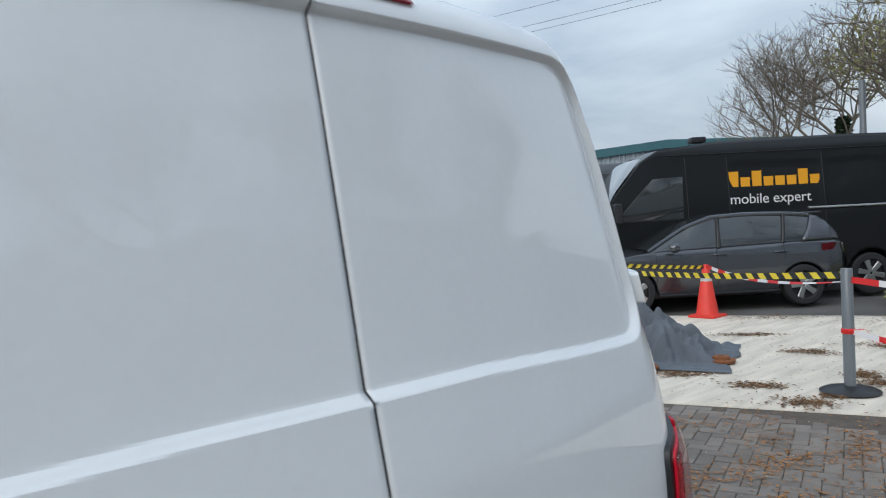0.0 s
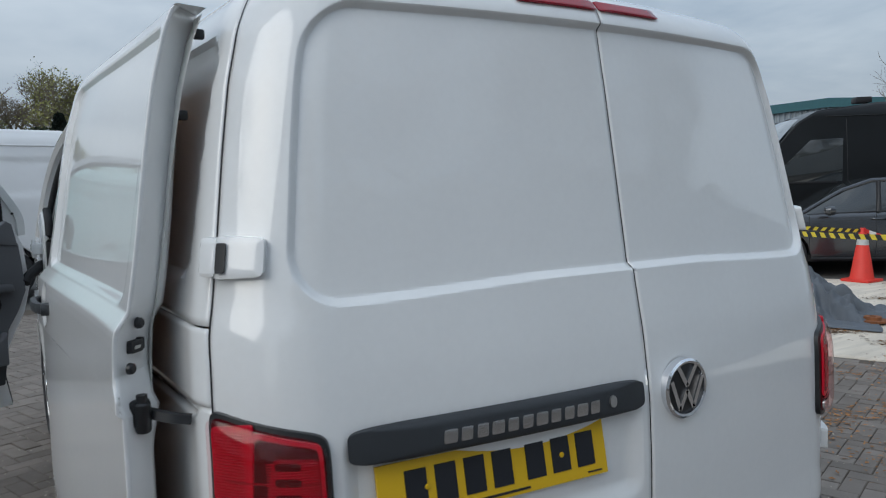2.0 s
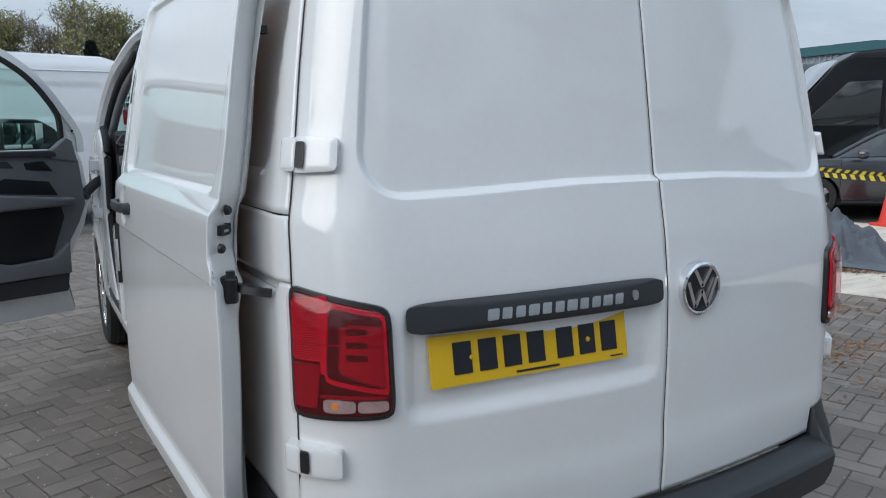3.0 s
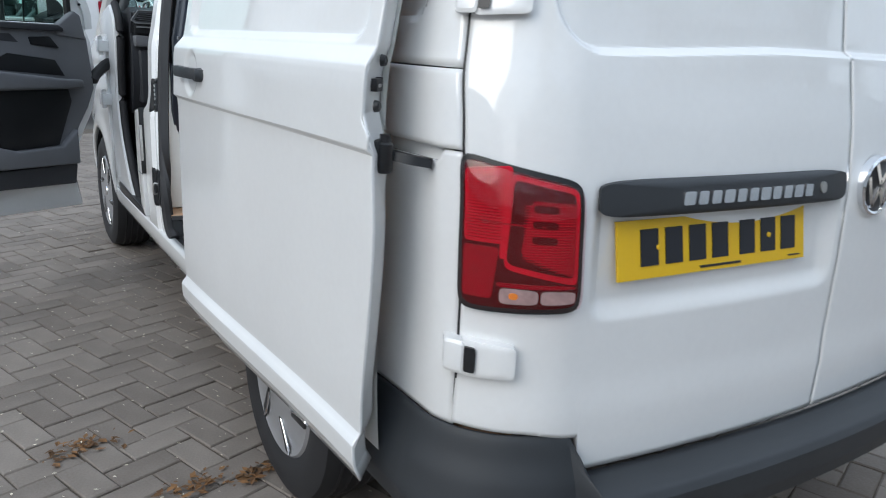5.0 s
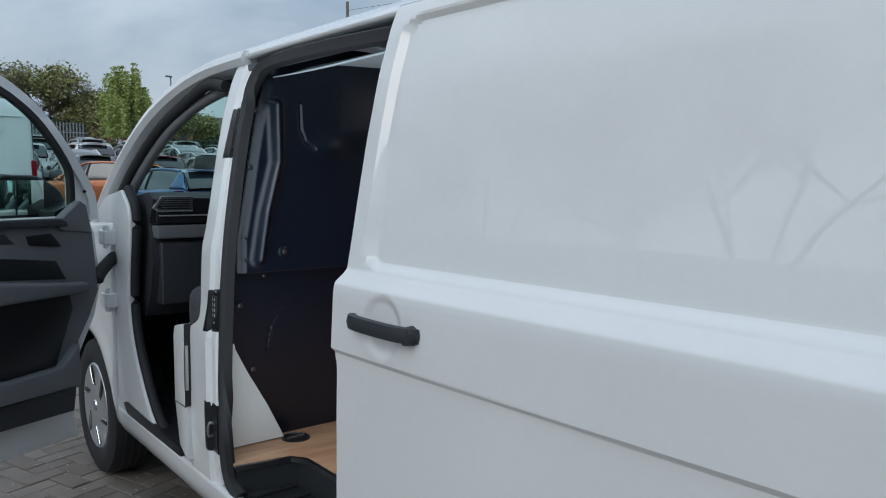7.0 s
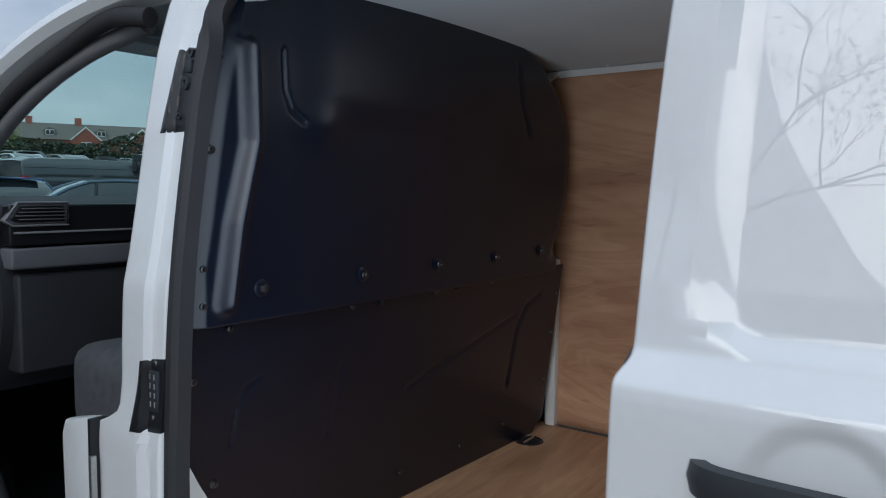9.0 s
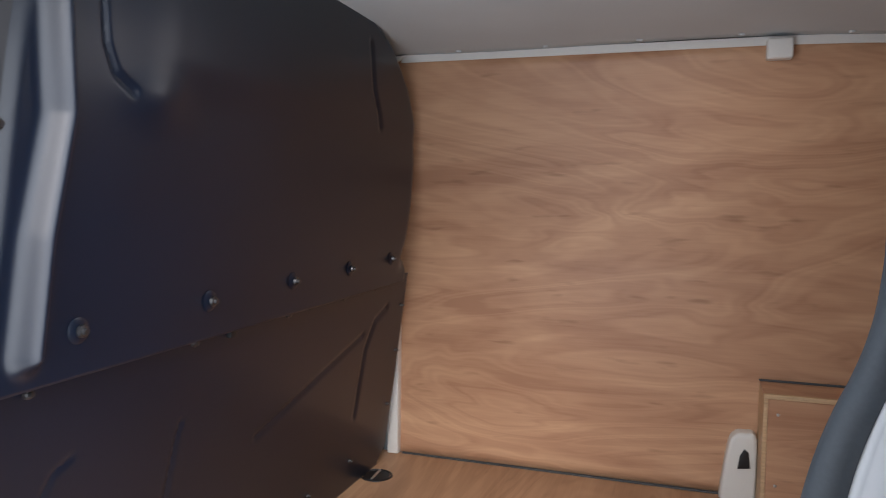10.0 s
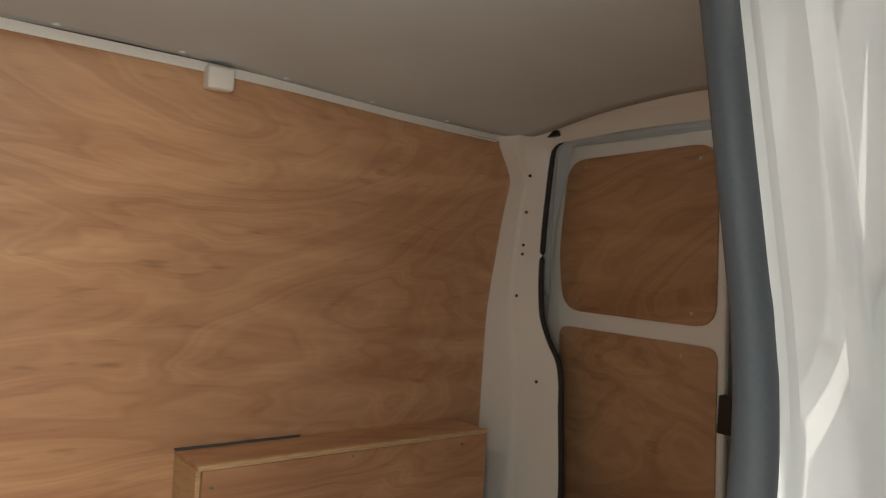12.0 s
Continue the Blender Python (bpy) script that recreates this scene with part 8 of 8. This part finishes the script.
def house(name, label, x, y, z, yaw, length, depth, wall_h, roof_h, bays, gables=(), chimneys=()):
    """A brick house with its long front towards -y, then turned."""
    e = thing(name, label, "house")
    part("wall", bm_box(-length / 2, length / 2, 0, depth, -3.0, wall_h, 0), M_BRICK, e, smooth=False)
    part("roof", bm_prism([(-0.35, wall_h - 0.05), (depth + 0.35, wall_h - 0.05), (depth / 2, wall_h + roof_h)], "x", -length / 2 - 0.25, length / 2 + 0.25, 0.03), M_TILE, e, "grey-brown tiled roof", smooth=False)

    def window(wx, wz, w, h, y0):
        fr = part("window", bm_box(wx - w / 2, wx + w / 2, y0 - 0.05, y0 + 0.04, wz, wz + h, 0.01, 1), M_FRAME, e)
        for k in range(2):
            part("pane", bm_box(wx - w / 2 + 0.07 + k * w / 2 - 0.02 * k, wx - 0.05 + k * w / 2, y0 - 0.06, y0 - 0.04, wz + 0.08, wz + h - 0.08, 0), M_CARGLASS, fr)
    for k in range(bays):
        wx = -length / 2 + (k + 0.5) * length / bays
        window(wx, wall_h - 1.55, 1.5, 1.15, 0)
        window(wx, wall_h - 4.1, 1.5, 1.25, 0)
        if k % 2 == 0:
            dz = wall_h + roof_h * 0.22
            part("dormer", bm_prism([(wx - 0.8, dz), (wx + 0.8, dz), (wx + 0.8, dz + 0.85), (wx, dz + 1.25), (wx - 0.8, dz + 0.85)], "y", 0.75, 2.4, 0.02), M_TILE, e, smooth=False)
            window(wx, dz + 0.1, 1.15, 0.75, 0.75)
    for gx in gables:
        part("gable", bm_prism([(gx - 1.9, -1.0), (gx + 1.9, -1.0), (gx + 1.9, wall_h), (gx, wall_h + 1.7), (gx - 1.9, wall_h)], "y", -0.9, 1.2, 0), M_BRICK, e, smooth=False)
        part("gable_roof", bm_sweep([(gx - 2.1, -0.95, wall_h - 0.1), (gx, -0.95, wall_h + 1.85), (gx + 2.1, -0.95, wall_h - 0.1)], [(-0.08, -0.1), (0.08, -0.1), (0.08, 0.1), (-0.08, 0.1)]), M_FRAME, e)
        window(gx, wall_h - 1.5, 1.3, 1.15, -0.9)
        window(gx, wall_h - 4.0, 1.3, 1.2, -0.9)
    for cx in chimneys:
        part("chimney", bm_box(cx - 0.45, cx + 0.45, depth / 2 - 0.4, depth / 2 + 0.4, wall_h + roof_h - 0.8, wall_h + roof_h + 0.9, 0.03), M_BRICK, e)
    e.matrix_basis = pose(x, y, z, 0, 0, yaw)
    return e


house("brick_terrace", "long red brick terrace with dormers and tiled roof", 53.6, 111.5, 4.1, -22, 38, 8, 4.6, 2.6, 11, (1.2, 9.0), (0.6, -6.0))
house("brick_house", "brick house with a white gable beyond trees", 29.5, 122, 5.2, -10, 8.5, 7, 3.2, 2.8, 3, (-1.8,), ())
lamp_c = thing("street_lamp", "slim grey street lamp column", "street lamp", (19.9, 62, lot_z(62)))
part("column", bm_lathe([(0.08, 0), (0.05, 7.4), (0, 7.42)], 10, (19.9, 62, lot_z(62))), M_POST, lamp_c)
part("head", bm_box(19.5, 20.0, 61.9, 62.1, lot_z(62) + 7.35, lot_z(62) + 7.48, 0.02), M_POST, lamp_c)
tp = thing("telegraph_pole", "wooden telegraph pole with a crossarm", "pole", (8.6, 62, lot_z(62)))
part("shaft", bm_lathe([(0.10, 0), (0.06, 7.0), (0, 7.02)], 10, (8.6, 62, lot_z(62))), M_BARK, tp)
part("crossarm", bm_box(7.7, 9.5, 61.95, 62.05, lot_z(62) + 6.55, lot_z(62) + 6.65, 0.01), M_BARK, tp)
wires = thing("overhead_wires", "thin overhead wires against the sky", "wires", (30, 25, 9))
for k, (za, zb) in enumerate(((13.6, 16.5), (12.6, 15.4), (12.2, 15.0))):
    part("wire", bm_sweep([(31 + 12 * t, 33 - 30 * t, za + (zb - za) * t - 1.2 * t * (1 - t)) for t in np.linspace(-0.4, 1.3, 16)], 0.010), M_DARKTRIM, wires)

for px, py, pz in ((26.2, 45.0, 13.7), (46.6, -6.0, 17.8)):
    part("wire_pole", bm_lathe([(0.16, -1.0), (0.10, pz), (0, pz + 0.02)], 10, (px, py, 0)), M_BARK, wires)

# behind the camera, unseen: pale walls added for the paint's reflections; trees reflected too
M_WALL = mat("pale_grey_added_wall", (0.62, 0.63, 0.63), 0.8, vary=0.12, scale=0.6, fine=20)
tagged(part("added_wall_south", bm_box(-12, 45, -11.3, -11.0, 0, 5.2, 0), M_WALL), "unseen plain pale grey wall added for reflections", "wall", kind="structure")
tagged(part("added_wall_west", bm_box(-15.3, -15.0, -9, 44, 0, 4.6, 0), M_WALL), "unseen plain pale grey wall added for reflections", "wall", kind="structure")
for k, (x, y, h) in enumerate(((-18.5, 8.5, 16), (-18, 13, 14), (-19, 18, 16), (-18, 24, 15), (-20, 33, 16), (10, -15, 16), (3, -15.5, 15), (18, -14.5, 16), (-5, -16, 15), (14, -17, 17))):
    tree("bare_tree", "bare tree in early bud across the yard", x, y, 0, h, 1.0, 71 + k, M_BUD, 3000, 0.07, 6, 0, False, 1, 0.13)
scrub("thicket", "tall brown thicket behind the yard", [(-20, -10, -18, 44, 2.0, 5.4, 0), (-14, -15, 28, -14, 2.0, 8.5, 0)], 420, 0.13, M_BUD, 97, "thicket")

# ---- block paving in herringbone ----
M_BLOCK = mat("brown_grey_paving_block", (0.235, 0.203, 0.175), 0.85, vary=0.28, scale=5, fine=120, bump=0.0016, rand=0.15, alt=(0.15, 0.127, 0.108))
M_BED = mat("sandy_paving_joint", (0.10, 0.08, 0.062), 0.95, vary=0.3, scale=8, fine=90, bump=0.002)
paving = thing("paving", "weathered brown-grey block paving in herringbone bond", "paving", kind="structure")
bed_pts = [(-14, -13), (7.8, -13), (EDGE[0] + ED.x * 6, EDGE[1] + ED.y * 6), (EDGE[0] - ED.x * 7, EDGE[1] - ED.y * 7), (2.0, 10.0), (-14, 10.0)]
part("bed", bm_prism(bed_pts, "z", -0.045, -0.007, 0), M_BED, paving, smooth=False)
BL, BW, GAP = 0.20, 0.10, 0.005


def block_mesh():
    bm = bm_box(-BL / 2 + GAP / 2, BL / 2 - GAP / 2, -BW / 2 + GAP / 2, BW / 2 - GAP / 2, -0.03, 0.0, 0.0, 1)
    top = [e for e in bm.edges if all(v.co.z > -0.001 for v in e.verts)]
    bmesh.ops.bevel(bm, geom=top, offset=0.004, segments=1, affect="EDGES")
    low = [f for f in bm.faces if f.normal.z < -0.9]
    bmesh.ops.delete(bm, geom=low, context="FACES_ONLY")
    me = bpy.data.meshes.new("block")
    bm.to_mesh(me)
    bm.free()
    me.materials.append(M_BLOCK)
    return me


BLOCK = block_mesh()
PAVE_TURN = Matrix.Rotation(radians(19.0), 4, "Z")


def inside(x, y, near):
    if near:
        return -1.95 < x < -0.60 and 0.55 < y < 3.3
    if (Vector((x, y, 0)) - Vector((EDGE[0], EDGE[1], 0))).dot(EN) > -0.06:
        return False
    return (-9.0 < x < 4.8 and -6.0 < y < 9.5)


near_n = 0
base_v = [v.co.copy() for v in BLOCK.vertices]
base_f = [tuple(p.vertices) for p in BLOCK.polygons]
rb = random.Random(77)
fv, ff = [], []
for i in range(-140, 141):
    for j in range(-45, 46):
        # herringbone: a pair of blocks on each step of the stair
        for which in (0, 1):
            # lattice of the bond: shifts of (w, w) and (2l, 0) in block widths
            ox, oy = i * BW + j * 2 * BL, i * BW
            if abs(ox) > 14 or abs(oy) > 14:
                continue
            if which == 0:
                lx, ly, turn = ox + BL / 2, oy + BW / 2, 0.0
            else:
                lx, ly, turn = ox + BW / 2, oy + BW + BL / 2, 90.0
            p = PAVE_TURN @ Vector((lx, ly, 0))
            near = inside(p.x, p.y, True)
            if not near and not inside(p.x, p.y, False):
                continue
            m = Matrix.Translation((p.x, p.y, rb.uniform(-0.0025, 0.0025))) @ PAVE_TURN @ Matrix.Rotation(radians(turn + rb.uniform(-0.8, 0.8)), 4, "Z") @ Matrix.Rotation(radians(rb.uniform(-0.7, 0.7)), 4, "X")
            if near and near_n < 300:
                b = new("block", BLOCK)
                b.parent = paving
                b.matrix_basis = m
                near_n += 1
            else:
                k = len(fv)
                fv.extend(m @ v for v in base_v)
                ff.extend(tuple(k + q for q in f) for f in base_f)
me = bpy.data.meshes.new("blocks")
me.from_pydata(fv, [], ff)
me.materials.append(M_BLOCK)
rest = new("blocks", me)
rest.parent = paving
rest["kind"] = "stuff"
